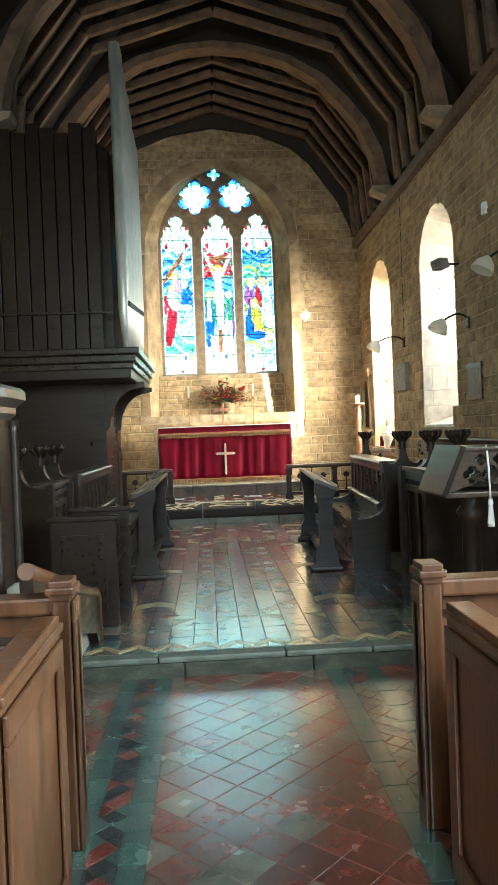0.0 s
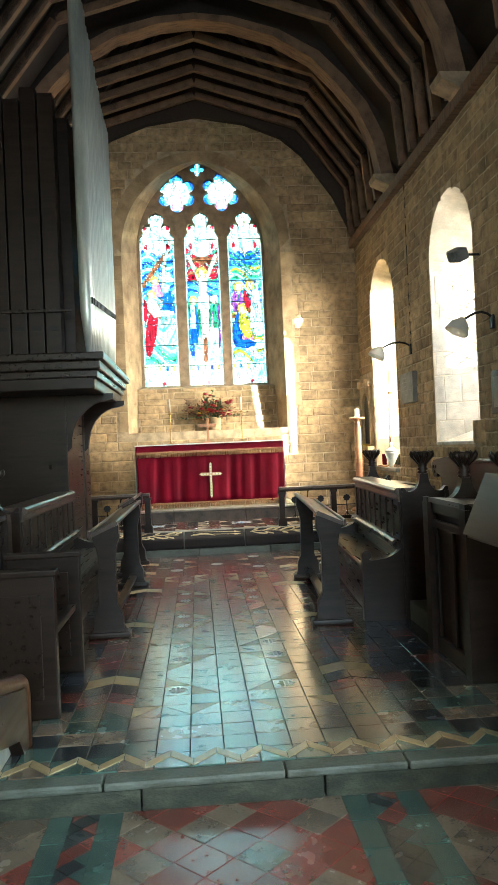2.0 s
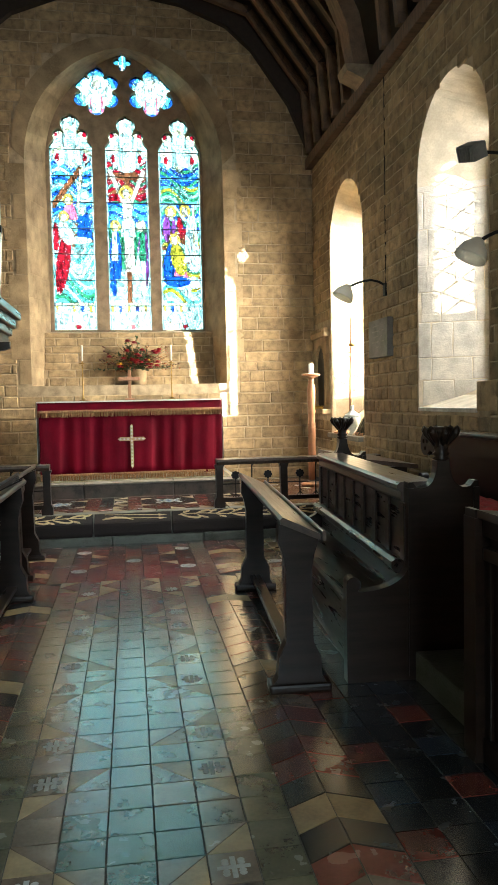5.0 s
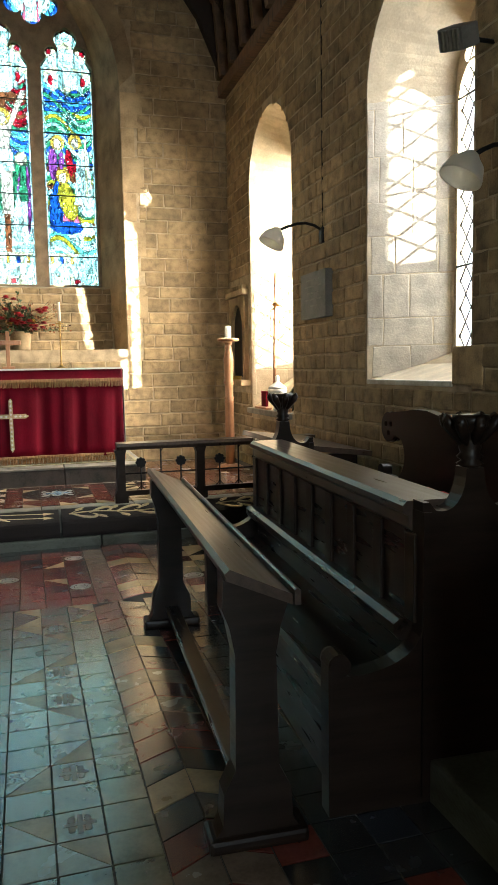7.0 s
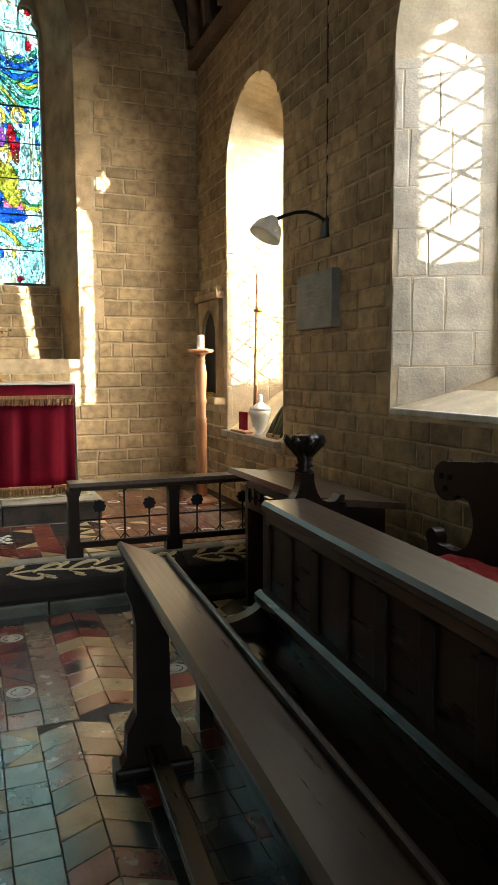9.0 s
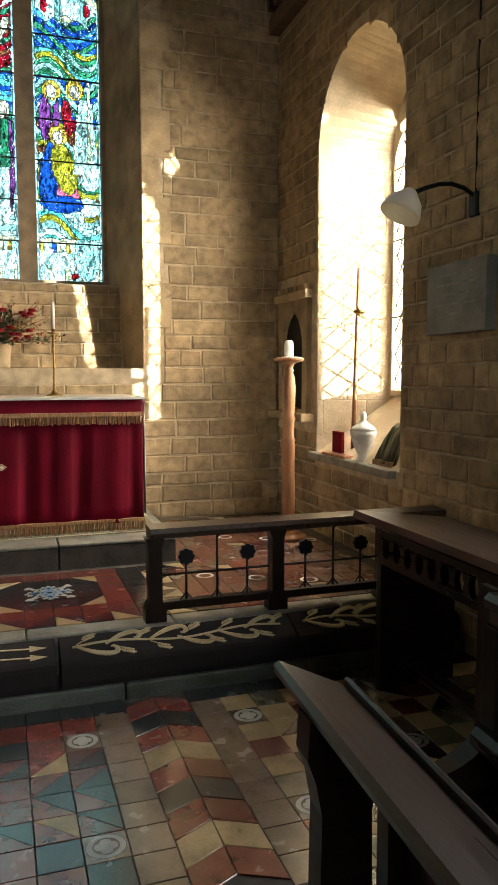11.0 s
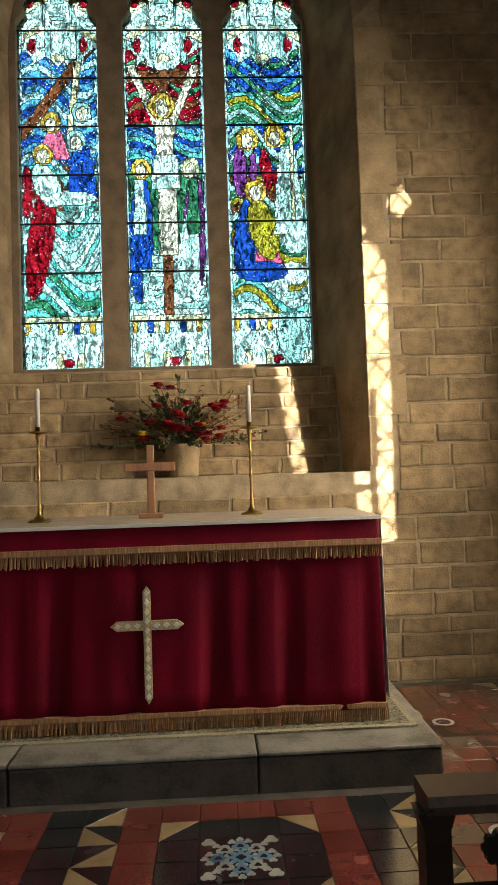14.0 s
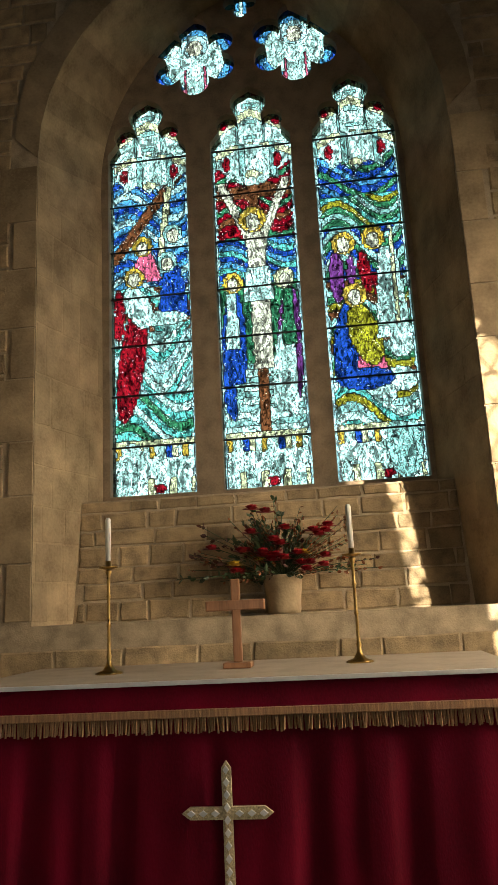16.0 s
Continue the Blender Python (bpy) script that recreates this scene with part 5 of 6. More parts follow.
def oct_ring(levels):
    bm = B()
    rings = [[bm.verts.new(p) for p in octagon(r, z)] for r, z in levels]
    for a, b in zip(rings, rings[1:]):
        for i in range(8):
            bm.faces.new((a[i], a[(i + 1) % 8], b[(i + 1) % 8], b[i]))
    bm.faces.new(rings[0][::-1])
    bm.faces.new(rings[-1])
    return bm


part("base", oct_ring([(0.44, 0.0), (0.44, 0.45), (0.48, 0.5), (0.56, 0.56), (0.56, 0.60), (0.50, 0.66), (0.46, 0.68)]), M["nosing"], pul, "moulded pale stone base")
part("drum", oct_ring([(0.44, 0.68), (0.44, 1.52)]), M["oak"], pul)
part("cornice", oct_ring([(0.44, 1.50), (0.47, 1.53), (0.47, 1.56), (0.52, 1.60), (0.52, 1.64), (0.50, 1.66)]), M["oak_top"], pul, "moulded cornice")
for k in range(8):
    a = math.pi / 8 + k * math.pi / 4
    part("corner_shaft", lathe(B(), [(0.035, 0.68), (0.028, 0.74), (0.026, 1.44), (0.035, 1.5)], PX + 0.45 * math.cos(a), PY + 0.45 * math.sin(a), 10), M["oak"], pul)
st = thing("pulpit_stair", -0.75, 5.1, ZN, "low oak ramp beside the pulpit steps", "stair rail")
RAMP = [(5.31, 0.36), (5.295, 0.40), (5.25, 0.43), (5.17, 0.445), (4.9, 0.51), (4.4, 0.65), (3.6, 0.87)]
part("string_board", prism(B(), [(3.6, 0.62), (4.4, 0.42), (4.9, 0.27), (5.12, 0.21), (5.2, ZC), (5.29, ZC)] + [(y_, z_ - 0.03) for y_, z_ in RAMP], "x", -0.79, -0.735), M["oak"], st)
part("handrail", tube(B(), [(-0.762, 5.31, ZC - 0.01)] + [(-0.762, y_, z_) for y_, z_ in RAMP], 0.036, 10), M["oak_nave"], st, "rounded rail")
part("tread", box(B(), -1.3, 4.96, ZC, -0.795, 5.25, 0.3, 0.01), M["nosing"], st)


# ---- nave pews ----
def nave_pew(s, x, y, zt, length, label, painted):
    """The end nearest the aisle faces the aisle; the pew runs to the side wall."""
    t = thing("nave_pew", x, y, ZN, label, "pew", "nave pews")
    xo = x + s * 0.065
    lo, hi = min(x, xo), max(x, xo)
    e = part("pew_end", box(B(), lo, y - length, ZN, hi, y, zt, 0.008), M["oak_nave"], t)
    for k, (dz, o) in enumerate(((0.0, 0.006), (0.022, 0.016), (0.044, 0.006))):
        part("cap_mould", box(B(), lo - o, y - length - o, zt - 0.012 + dz, hi + o, y + o, zt + 0.014 + dz, 0.006), M["oak_nave"], e)
    fx = x - s * 0.004
    for z0_, z1_, ya, yb in ((ZN, 0.1, 0, length), (zt - 0.08, zt - 0.012, 0, length), (0.1, zt - 0.08, 0, 0.07), (0.1, zt - 0.08, length - 0.07, length)):
        part("frame_rail", box(B(), min(fx - s * 0.012, fx), y - yb, z0_, max(fx - s * 0.012, fx), y - ya, z1_, 0.004), M["oak_nave"], e)
    x_end = XS - 0.05 if s > 0 else XN + 0.05
    a, b = sorted((xo, x_end))
    part("front_panel", box(B(), a, y - 0.05, ZN, b, y - 0.01, zt - 0.02), M["oak_nave"], t)
    part("top_rail", box(B(), a, y - 0.09, zt - 0.06, b, y + 0.02, zt, 0.01), M["oak_nave"], t)
    if painted:
        i = part("painted_panel", box(B(), lo + 0.012, y + 0.0, zt - 0.27, hi - 0.012, y + 0.006, zt - 0.05, 0.002), M["leafpaint"], e, "small painted panel of green leaves and blue flowers")
    return t


M["leafpaint"] = material("painted_leaves", (0.10, 0.22, 0.12), 0.4, grain=(40, 40, 40), fine=20, vary=1.2, dirt=(0.04, 0.10, 0.24))
nave_pew(1, 0.70, 3.2, 0.86, 0.10, "brown oak nave pew front with a small painted panel", True)
nave_pew(1, 0.70, 2.84, 0.79, 0.62, "brown oak nave pew with moulded end", False)
nave_pew(-1, -0.50, 3.22, 0.86, 0.10, "brown oak nave pew front with a small painted panel", True)
nave_pew(-1, -0.495, 2.88, 0.80, 0.62, "warm brown oak nave pew with a carved end", False)


# ---- outside ----
# Unseen blocks, added only to keep low sun off the windows.
sun_blocks = thing("vestry", 5.2, 5.6, -0.35, "unseen stone blocks added outside to keep sun off the south windows", "building", kind="structure")
part("wall", box(B(), XS + 0.64, 3.0, -0.35, 6.6, 8.25, 2.45), M["rubble"], sun_blocks)
# Upright block added west of the near window to cut its sun.
part("buttress", box(B(), XS + 0.64, 8.26, -0.35, XS + 1.62, 8.72, 4.4, 0.02), M["rubble"], sun_blocks)
# Block added so that no direct sun enters the nave opening.
part("porch_wall", box(B(), 6.2, -12.0, -0.35, 8.0, 2.6, 6.5), M["rubble"], sun_blocks)
part("roof", box(B(), XS + 0.63, 2.9, 2.45, 6.75, 8.25, 2.55), M["slate"], sun_blocks)
m = bpy.data.materials.new("bright_hazy_sky")
m.use_nodes = True
em = m.node_tree.nodes.new("ShaderNodeEmission")
em.inputs[0].default_value, em.inputs[1].default_value = (0.80, 0.95, 0.96, 1), 1.05
m.node_tree.links.new(em.outputs[0], m.node_tree.nodes["Material Output"].inputs[0])
back = raw("backdrop", [(-60, 75, -2), (60, 75, -2), (60, 75, 70), (-60, 75, 70)], [(0, 1, 2, 3)], [m])
tagged(back, "bright hazy sky beyond the east window", "sky", kind="structure")

# ---- things on and by the walls ----
# vase of flowers on the window ledge
vx, vy, vz = 0.40, 14.35, 1.752
vase = thing("flower_vase", vx, vy, vz, "square stone vase of red roses and autumn leaves on the ledge", "flowers")
part("vase", lathe(B(), [(0.095, 0), (0.10, 0.02), (0.10, 0.06), (0.115, 0.2), (0.125, 0.215), (0.115, 0.22), (0.09, 0.2)], vx, vy, 8, vz), M["ashlar"], vase, "pale stone vase")
M["leaf_g"] = material("green_leaf", (0.05, 0.085, 0.03), 0.5, island=0.4, bump=0.1)
M["leaf_o"] = material("autumn_leaf", (0.24, 0.075, 0.02), 0.55, island=0.5, bump=0.1)
M["leaf_d"] = material("bronze_leaf", (0.10, 0.03, 0.015), 0.5, island=0.5, bump=0.1)
M["petal"] = material("red_petal", (0.36, 0.008, 0.02), 0.5, island=0.3, bump=0.1)
M["petal_y"] = material("yellow_petal", (0.60, 0.40, 0.04), 0.5, island=0.2, bump=0.1)
rnd = random.Random(5)


def leaf(verts, faces, p, d, size):
    u = d.orthogonal().normalized()
    u.rotate(Matrix.Rotation(rnd.uniform(0, 6.28), 3, d))
    n = d.cross(u)
    k = len(verts)
    for a, b, h in ((0, 0, 0), (0.35, 0.28, 0.06), (0.7, 0.24, 0.04), (1, 0, -0.08), (0.7, -0.24, 0.04), (0.35, -0.28, 0.06)):
        verts.append(p + d * size * a + u * size * b + n * size * h)
    faces.extend([(k, k + 1, k + 2, k + 3), (k, k + 3, k + 4, k + 5)])


sets = {"leaf_g": ([], []), "leaf_o": ([], []), "leaf_d": ([], [])}
stems = B()
for i in range(150):
    a = rnd.uniform(0, 6.283)
    el = rnd.uniform(0.15, 1.35)
    ln = rnd.uniform(0.2, 0.56) * (1.0 if el < 1.0 else 0.85)
    d = Vector((math.cos(a) * math.cos(el) * 1.15, math.sin(a) * math.cos(el) * 0.45, math.sin(el)))
    p0 = Vector((vx, vy, vz + 0.2))
    p1 = p0 + d * ln + Vector((0, 0, -0.06 * (1.2 - el)))
    tube(stems, [p0, p0.lerp(p1, 0.5) + Vector((0, 0, 0.02)), p1], 0.0025, 4)
    key = rnd.choice(["leaf_g", "leaf_g", "leaf_o", "leaf_d", "leaf_o"])
    if p1.x - vx > 0.18 and p1.z > vz + 0.35:
        key = "leaf_o"
    for j in range(11):
        f = rnd.uniform(0.45, 1.02)
        dd = (d + Vector([rnd.uniform(-0.9, 0.9) for _ in range(3)])).normalized()
        leaf(*sets[key], p0.lerp(p1, f), dd, rnd.uniform(0.022, 0.05) * (0.7 if key == "leaf_o" else 1))
part("stalk", stems, M["leaf_g"], vase)
for key, (v, f) in sets.items():
    ob = raw("foliage", v, f, [M[key]], None, vase)
    ob["kind"] = "stuff"
for i in range(30):
    a, el = rnd.uniform(0, 6.28), rnd.uniform(0.1, 1.2)
    rr = rnd.uniform(0.14, 0.40)
    c = Vector((vx + rr * 1.15 * math.cos(a) * math.cos(el), vy - abs(rr * 0.5 * math.sin(a)) - 0.03, vz + 0.2 + rr * math.sin(el) * 1.1))
    bm = B()
    for j in range(14):
        t_ = j / 13
        aa = j * 2.4
        dd = Vector((math.cos(aa) * (0.3 + t_), math.sin(aa) * (0.3 + t_), 1.1 - t_)).normalized()
        uu = dd.cross(Vector((0, 0, 1))).normalized()
        w = 0.017 + 0.015 * t_
        q = c + dd * 0.006
        vs = [bm.verts.new(q - uu * w * 0.5), bm.verts.new(q + uu * w * 0.5), bm.verts.new(q + dd * w * 1.3 + uu * w * 0.9), bm.verts.new(q + dd * w * 1.6), bm.verts.new(q + dd * w * 1.3 - uu * w * 0.9)]
        bm.faces.new(vs)
    part("rose" if i > 2 else "lily", bm, M["petal"] if i > 2 else M["petal_y"], vase)


def wall_lamp(y, z, reach, label, s=1):
    x = XS if s > 0 else XN
    t = thing("wall_lamp", x, y, z, label, "lamp", "wall lamps")
    part("back_plate", box(B(), min(x, x - s * 0.03), y - 0.035, z - 0.06, max(x, x - s * 0.03), y + 0.035, z + 0.07, 0.008), M["iron"], t)
    arm = [(x - s * reach * k, y, z + 0.03 + 0.07 * math.sin(math.pi * k ** 0.8)) for k in (0.05, 0.2, 0.4, 0.6, 0.8, 0.95)]
    part("arm", tube(B(), arm, 0.012, 8), M["iron"], t, "curved black iron arm")
    bm = B()
    lathe(bm, [(0.02, 0.0), (0.035, -0.01), (0.05, -0.03), (0.088, -0.07), (0.108, -0.13), (0.11, -0.15), (0.104, -0.148), (0.085, -0.075), (0.03, -0.025)], 0, 0, 20)
    sh = part("shade", bm, M["opal"], t, "white dish shade")
    sh.matrix_parent_inverse = Matrix()
    sh.matrix_basis = t.matrix_basis.inverted() @ pose(x - s * reach, y, z + 0.05, 0, 0, 0) @ pose(0, 0, 0, 0, s * 28, 0)
    return t


wall_lamp(11.1, 2.60, 0.40, "white enamel wall lamp on a curved black arm")
wall_lamp(8.5, 2.50, 0.29, "white enamel wall lamp by the near window")
wall_lamp(7.35, 2.90, 0.22, "white enamel wall lamp high on the south wall")
t = wall_lamp(6.4, 2.22, 0.5, "white enamel wall lamp beside the organ", -1)
part("cable", tube(B(), [(XS - 0.006, 11.1, 2.66), (XS - 0.008, 11.1, 4.75)], 0.006, 6), M["iron"], None)
tagged(bpy.data.objects["cable"], "thin black lamp cable running up the wall", "cable")

t = thing("wall_plaque", XS, 11.2, 2.1, "dark grey engraved memorial plaque on the wall", "plaque")
part("slab", box(B(), XS - 0.07, 10.9, 1.92, XS, 11.46, 2.31, 0.004), M["slate"], t)
bm = B()
for k in range(5):
    w = (0.3, 0.36, 0.26, 0.38, 0.22)[k]
    box(bm, XS - 0.0715, 11.18 - w / 2, 2.24 - 0.055 * k, XS - 0.07, 11.18 + w / 2, 2.252 - 0.055 * k)
part("lettering", bm, M["nosing"], t)
t = thing("floodlight", XS - 0.1, 8.75, 3.2, "small black floodlight with ribbed back on the wall", "floodlight")
TILT = pose(-0.12, 0, 0, 15, -25, 10) @ Matrix.Diagonal((0.7, 0.7, 0.7, 1))
pieces = [("housing", box(B(), -0.09, -0.12, -0.08, 0.09, 0.12, 0.08, 0.015))]
pieces += [("fin", box(B(), -0.11, -0.1 + 0.036 * k, -0.07, -0.088, -0.088 + 0.036 * k, 0.07)) for k in range(6)]
for piece, bm in pieces:
    f = part(piece, bm, M["slate"], t)
    f.matrix_parent_inverse = Matrix()
    f.matrix_basis = TILT
part("bracket", tube(B(), [(XS, 8.75, 3.2), (XS - 0.12, 8.75, 3.2)], 0.012, 6), M["iron"], t)
t = thing("alarm_box", XS, 7.9, 3.55, "small white sensor box on the wall", "sensor")
part("case", box(B(), XS - 0.05, 7.86, 3.5, XS, 7.94, 3.62, 0.008), M["enamel"], t)
t = thing("framed_notice", XS, 8.35, 1.85, "black framed notice hanging on the south wall", "frame")
part("frame", box(B(), XS - 0.03, 8.14, 1.65, XS, 8.56, 2.05, 0.006), M["oak"], t)
part("picture", box(B(), XS - 0.034, 8.2, 1.71, XS - 0.028, 8.5, 1.99), M["slate"], t)

# piscina: a cusped stone niche beside the far window
t = thing("piscina", XS, 13.62, 1.34, "carved stone piscina niche with a small crested hood", "niche", kind="structure")
outer = [(13.32, 1.36), (13.98, 1.36), (13.98, 2.33), (13.32, 2.33)]
opening = arch(13.42, 13.88, 1.40, 1.95, 2.24)[::-1]
cusp = [(y, z) for y, z in opening]
flat_shape("surround", [outer, cusp], 0.05, M["ashlar"], Matrix.Translation((XS - 0.02, 0, 0)) @ pose(0, 0, 0, 90, 0, 90), t)
# No real hollow: a thin black sheet stands for the niche's shade.
part("recess_shade", box(B(), XS - 0.004, 13.40, 1.38, XS - 0.002, 13.90, 2.26), M["iron"], t, "flat black sheet for the shade in the niche")
part("cornice", box(B(), XS - 0.08, 13.28, 2.33, XS, 14.02, 2.40, 0.01), M["ashlar"], t)
for k in range(8):
    y = 13.32 + 0.095 * k
    part("merlon", box(B(), XS - 0.07, y, 2.40, XS - 0.01, y + 0.05, 2.45, 0.008), M["ashlar"], t)
part("shelf", box(B(), XS - 0.12, 13.25, 1.30, XS, 14.06, 1.37, 0.015), M["ashlar"], t)
bm = B()
for a0 in (0, 1):
    box(bm, XS - 0.09, 13.5 + 0.08 * a0, 1.372 + 0.02 * a0, XS - 0.01, 13.75 + 0.08 * a0, 1.392 + 0.02 * a0, 0.006)
tagged(part("folded_cloth", bm, M["petal_y"]), "folded yellow cloth lying in the niche", "cloth")

# far window ledge things: staff, urn, book, striped cloth
tagged(part("ledge", box(B(), XS - 0.06, 11.9, 1.0, XS + 0.3, 13.24, 1.06, 0.012), M["nosing"]), "worn stone ledge of the far window", "ledge", kind="structure")
t = thing("processional_staff", XS + 0.12, 12.72, 1.06, "tall wooden processional staff with brass fittings leaning in the window", "staff")
part("pole", tube(B(), [(XS + 0.10, 12.74, 1.06), (XS + 0.13, 12.72, 2.5)], 0.018, 10), M["pine"], t)
part("collar", lathe(B(), [(0.03, 0), (0.05, 0.02), (0.03, 0.04)], XS + 0.13, 12.715, 12, 2.15), M["brass"], t)
t = thing("urn", XS + 0.08, 12.45, 1.06, "white lidded ceramic urn on the ledge", "urn")
part("body", lathe(B(), [(0.05, 0), (0.05, 0.015), (0.035, 0.04), (0.075, 0.12), (0.095, 0.19), (0.098, 0.22), (0.09, 0.225)], XS + 0.04, 12.45, 20, 1.06), M["enamel"], t)
part("lid", lathe(B(), [(0.098, 0.225), (0.085, 0.25), (0.04, 0.28), (0.018, 0.30), (0.024, 0.325), (0.02, 0.355), (0.005, 0.365)], XS + 0.04, 12.45, 20, 1.06), M["enamel"], t)
t = thing("book", XS + 0.1, 12.85, 1.06, "crimson bound book standing on the ledge", "book")
part("cover", box(B(), XS + 0.02, 12.78, 1.085, XS + 0.05, 12.94, 1.25, 0.004), M["velvet"], t)
tagged(part("wooden_tray", box(B(), XS - 0.04, 12.6, 1.06, XS + 0.12, 13.0, 1.082, 0.004), M["pine"]), "small wooden tray on the ledge", "tray")
M["stripe"] = material("striped_cloth", (0.10, 0.10, 0.05), 0.9, grain=(4, 60, 4), fine=10, vary=1.5, bump=0.3, dirt=(0.015, 0.015, 0.02))
t = thing("striped_cloth", XS + 0.12, 12.08, 1.06, "dark striped cloth with gold fringe draped on the ledge", "cloth")
bm = B()
rows = [[bm.verts.new((XS + 0.20 - 0.16 * k ** 0.6 + 0.015 * math.sin(i * 1.3), 11.98 + 0.028 * i * (1 + 0.25 * k), 1.34 - 0.27 * k + 0.015 * math.sin(i * 0.8))) for i in range(9)] for k in (0, 0.1, 0.35, 0.7, 1.0)]
for a, b in zip(rows, rows[1:]):
    for i in range(8):
        bm.faces.new((a[i], b[i], b[i + 1], a[i + 1])).smooth = True
thick(part("drape", bm, M["stripe"], t), 0.02)
bm = B()
for i in range(26):
    y = 11.99 + i * 0.0105
    box(bm, XS + 0.015, y, 1.062, XS + 0.045, y + 0.008, 1.10)
part("fringe", bm, M["gold"], t, "gold fringe")

# lectern beside the clergy stall
t = thing("lectern", 1.56, 5.0, ZC, "carved oak lectern with pierced tracery sides and a cream tassel", "lectern")
lx, ly = 1.36, 5.0
part("stem", lathe(B(), [(0.20, ZC), (0.20, 0.18), (0.12, 0.22), (0.06, 0.3), (0.055, 0.8), (0.09, 0.86), (0.06, 0.9), (0.14, 1.0)], lx + 0.2, ly, 12), M["oak"], t)
side = [[(0.0, 0.0), (0.46, 0.0), (0.40, 0.24), (0.09, 0.24)]]
for cx_, cz_, r_ in ((0.14, 0.10, 0.055), (0.25, 0.10, 0.055), (0.36, 0.10, 0.05), (0.19, 0.185, 0.035), (0.30, 0.185, 0.035)):
    side.append(foil(cx_, cz_, r_, 4, 32, 0.35))
for yy in (ly - 0.2, ly + 0.2):
    flat_shape("pierced_side", side, 0.03, M["oak_top"], Matrix.Translation((lx, yy, 1.0)) @ UPRIGHT_E, t, "pierced tracery side")
bm = B()
prism(bm, [(lx - 0.05, 0.99), (lx + 0.07, 1.27), (lx + 0.10, 1.26), (lx - 0.02, 0.98)], "y", ly - 0.24, ly + 0.24)
part("book_slope", bm, M["oak"], t)
part("top_board", box(B(), lx + 0.07, ly - 0.24, 1.235, lx + 0.42, ly + 0.24, 1.26, 0.006), M["oak_top"], t)
part("bottom_board", box(B(), lx - 0.03, ly - 0.24, 0.97, lx + 0.48, ly + 0.24, 1.0, 0.006), M["oak_top"], t)
part("tassel_cord", tube(B(), [(lx + 0.22, ly - 0.23, 1.27), (lx + 0.225, ly - 0.245, 1.15), (lx + 0.23, ly - 0.245, 0.95)], 0.006, 6), M["linen"], t)
part("tassel", lathe(B(), [(0.012, 0.96), (0.016, 0.93), (0.012, 0.92), (0.022, 0.82), (0.02, 0.80)], lx + 0.23, ly - 0.245, 10), M["linen"], t, "cream tassel")


# ---- stone blocks of the walls ----
def block_mesh(w, h, proud, seed, flat=False):
    r = random.Random(seed)
    j = lambda a: r.uniform(-a, a)
    base = [(-w / 2 + j(0.006), -h / 2 + j(0.005)), (j(0.05 * w), -h / 2 + j(0.005)), (w / 2 + j(0.006), -h / 2 + j(0.005)), (w / 2 + j(0.005), j(0.1 * h)), (w / 2 + j(0.006), h / 2 + j(0.005)), (j(0.05 * w), h / 2 + j(0.005)), (-w / 2 + j(0.006), h / 2 + j(0.005)), (-w / 2 + j(0.005), j(0.1 * h))]
    k = 0.82 if h < 0.12 else 0.88
    k = 0.965 if flat else k
    kx = 1 - (1 - k) * h / w
    proud *= 0.35 if flat else 0.8
    v = [(x, z, 0.0) for x, z in base] + [(x * kx, z * k, -proud * r.uniform(0.7, 1.2)) for x, z in base] + [(0, 0, -proud * 1.15)]
    f = [(i, (i + 1) % 8, 8 + (i + 1) % 8, 8 + i) for i in range(8)] + [(8 + i, 8 + (i + 1) % 8, 16) for i in range(8)]
    return v, f


def blocks(parent, cells, at, mat, near, name="stone", cap=290):
    """cells: (u, z, w, h); at(u, z, d) -> world point, d negative towards the room. near(u, z): which are parts of their own."""
    verts, faces = [], []
    made = 0
    cache = {}
    for n, (u, z, w, h) in enumerate(cells):
        proud = 0.006 + 0.008 * random.Random(n).random()
        v, f = block_mesh(w, h, proud, n * 7 + 1, name == "jamb_stone")
        if near(u, z) and made < cap:
            made += 1
            o = Vector(at(u, z, 0))
            me = bpy.data.meshes.new(name)
            me.from_pydata([Vector(at(u + a, z + b, d)) - o for a, b, d in v], [], f)
            me.materials.append(mat)
            ob = new(name, me)
            ob.parent = parent
            ob.matrix_parent_inverse = parent.matrix_basis.inverted()
            ob.location = o
        else:
            k = len(verts)
            verts.extend(at(u + a, z + b, d) for a, b, d in v)
            faces.extend(tuple(i + k for i in q) for q in f)
    if verts:
        ob = raw(name + "work", verts, faces, [mat], None, parent)
        ob["kind"] = "stuff"


def courses(u0, u1, z0, z1, hmin, hmax, wmin, wmax, free, seed, joint=0.012):
    r = random.Random(seed)
    out = []
    z = z0
    while z < z1 - 0.04:
        h = min(r.uniform(hmin, hmax), z1 - z)
        u = u0 - r.uniform(0, wmax)
        while u < u1:
            w = r.uniform(wmin, wmax)
            a, b = max(u, u0), min(u + w, u1)
            for a_, b_ in free(a, b, z, z + h):
                if b_ - a_ > 0.05:
                    out.append(((a_ + b_) / 2, z + h / 2, b_ - a_ - joint, h - joint))
            u += w
        z += h
    return out


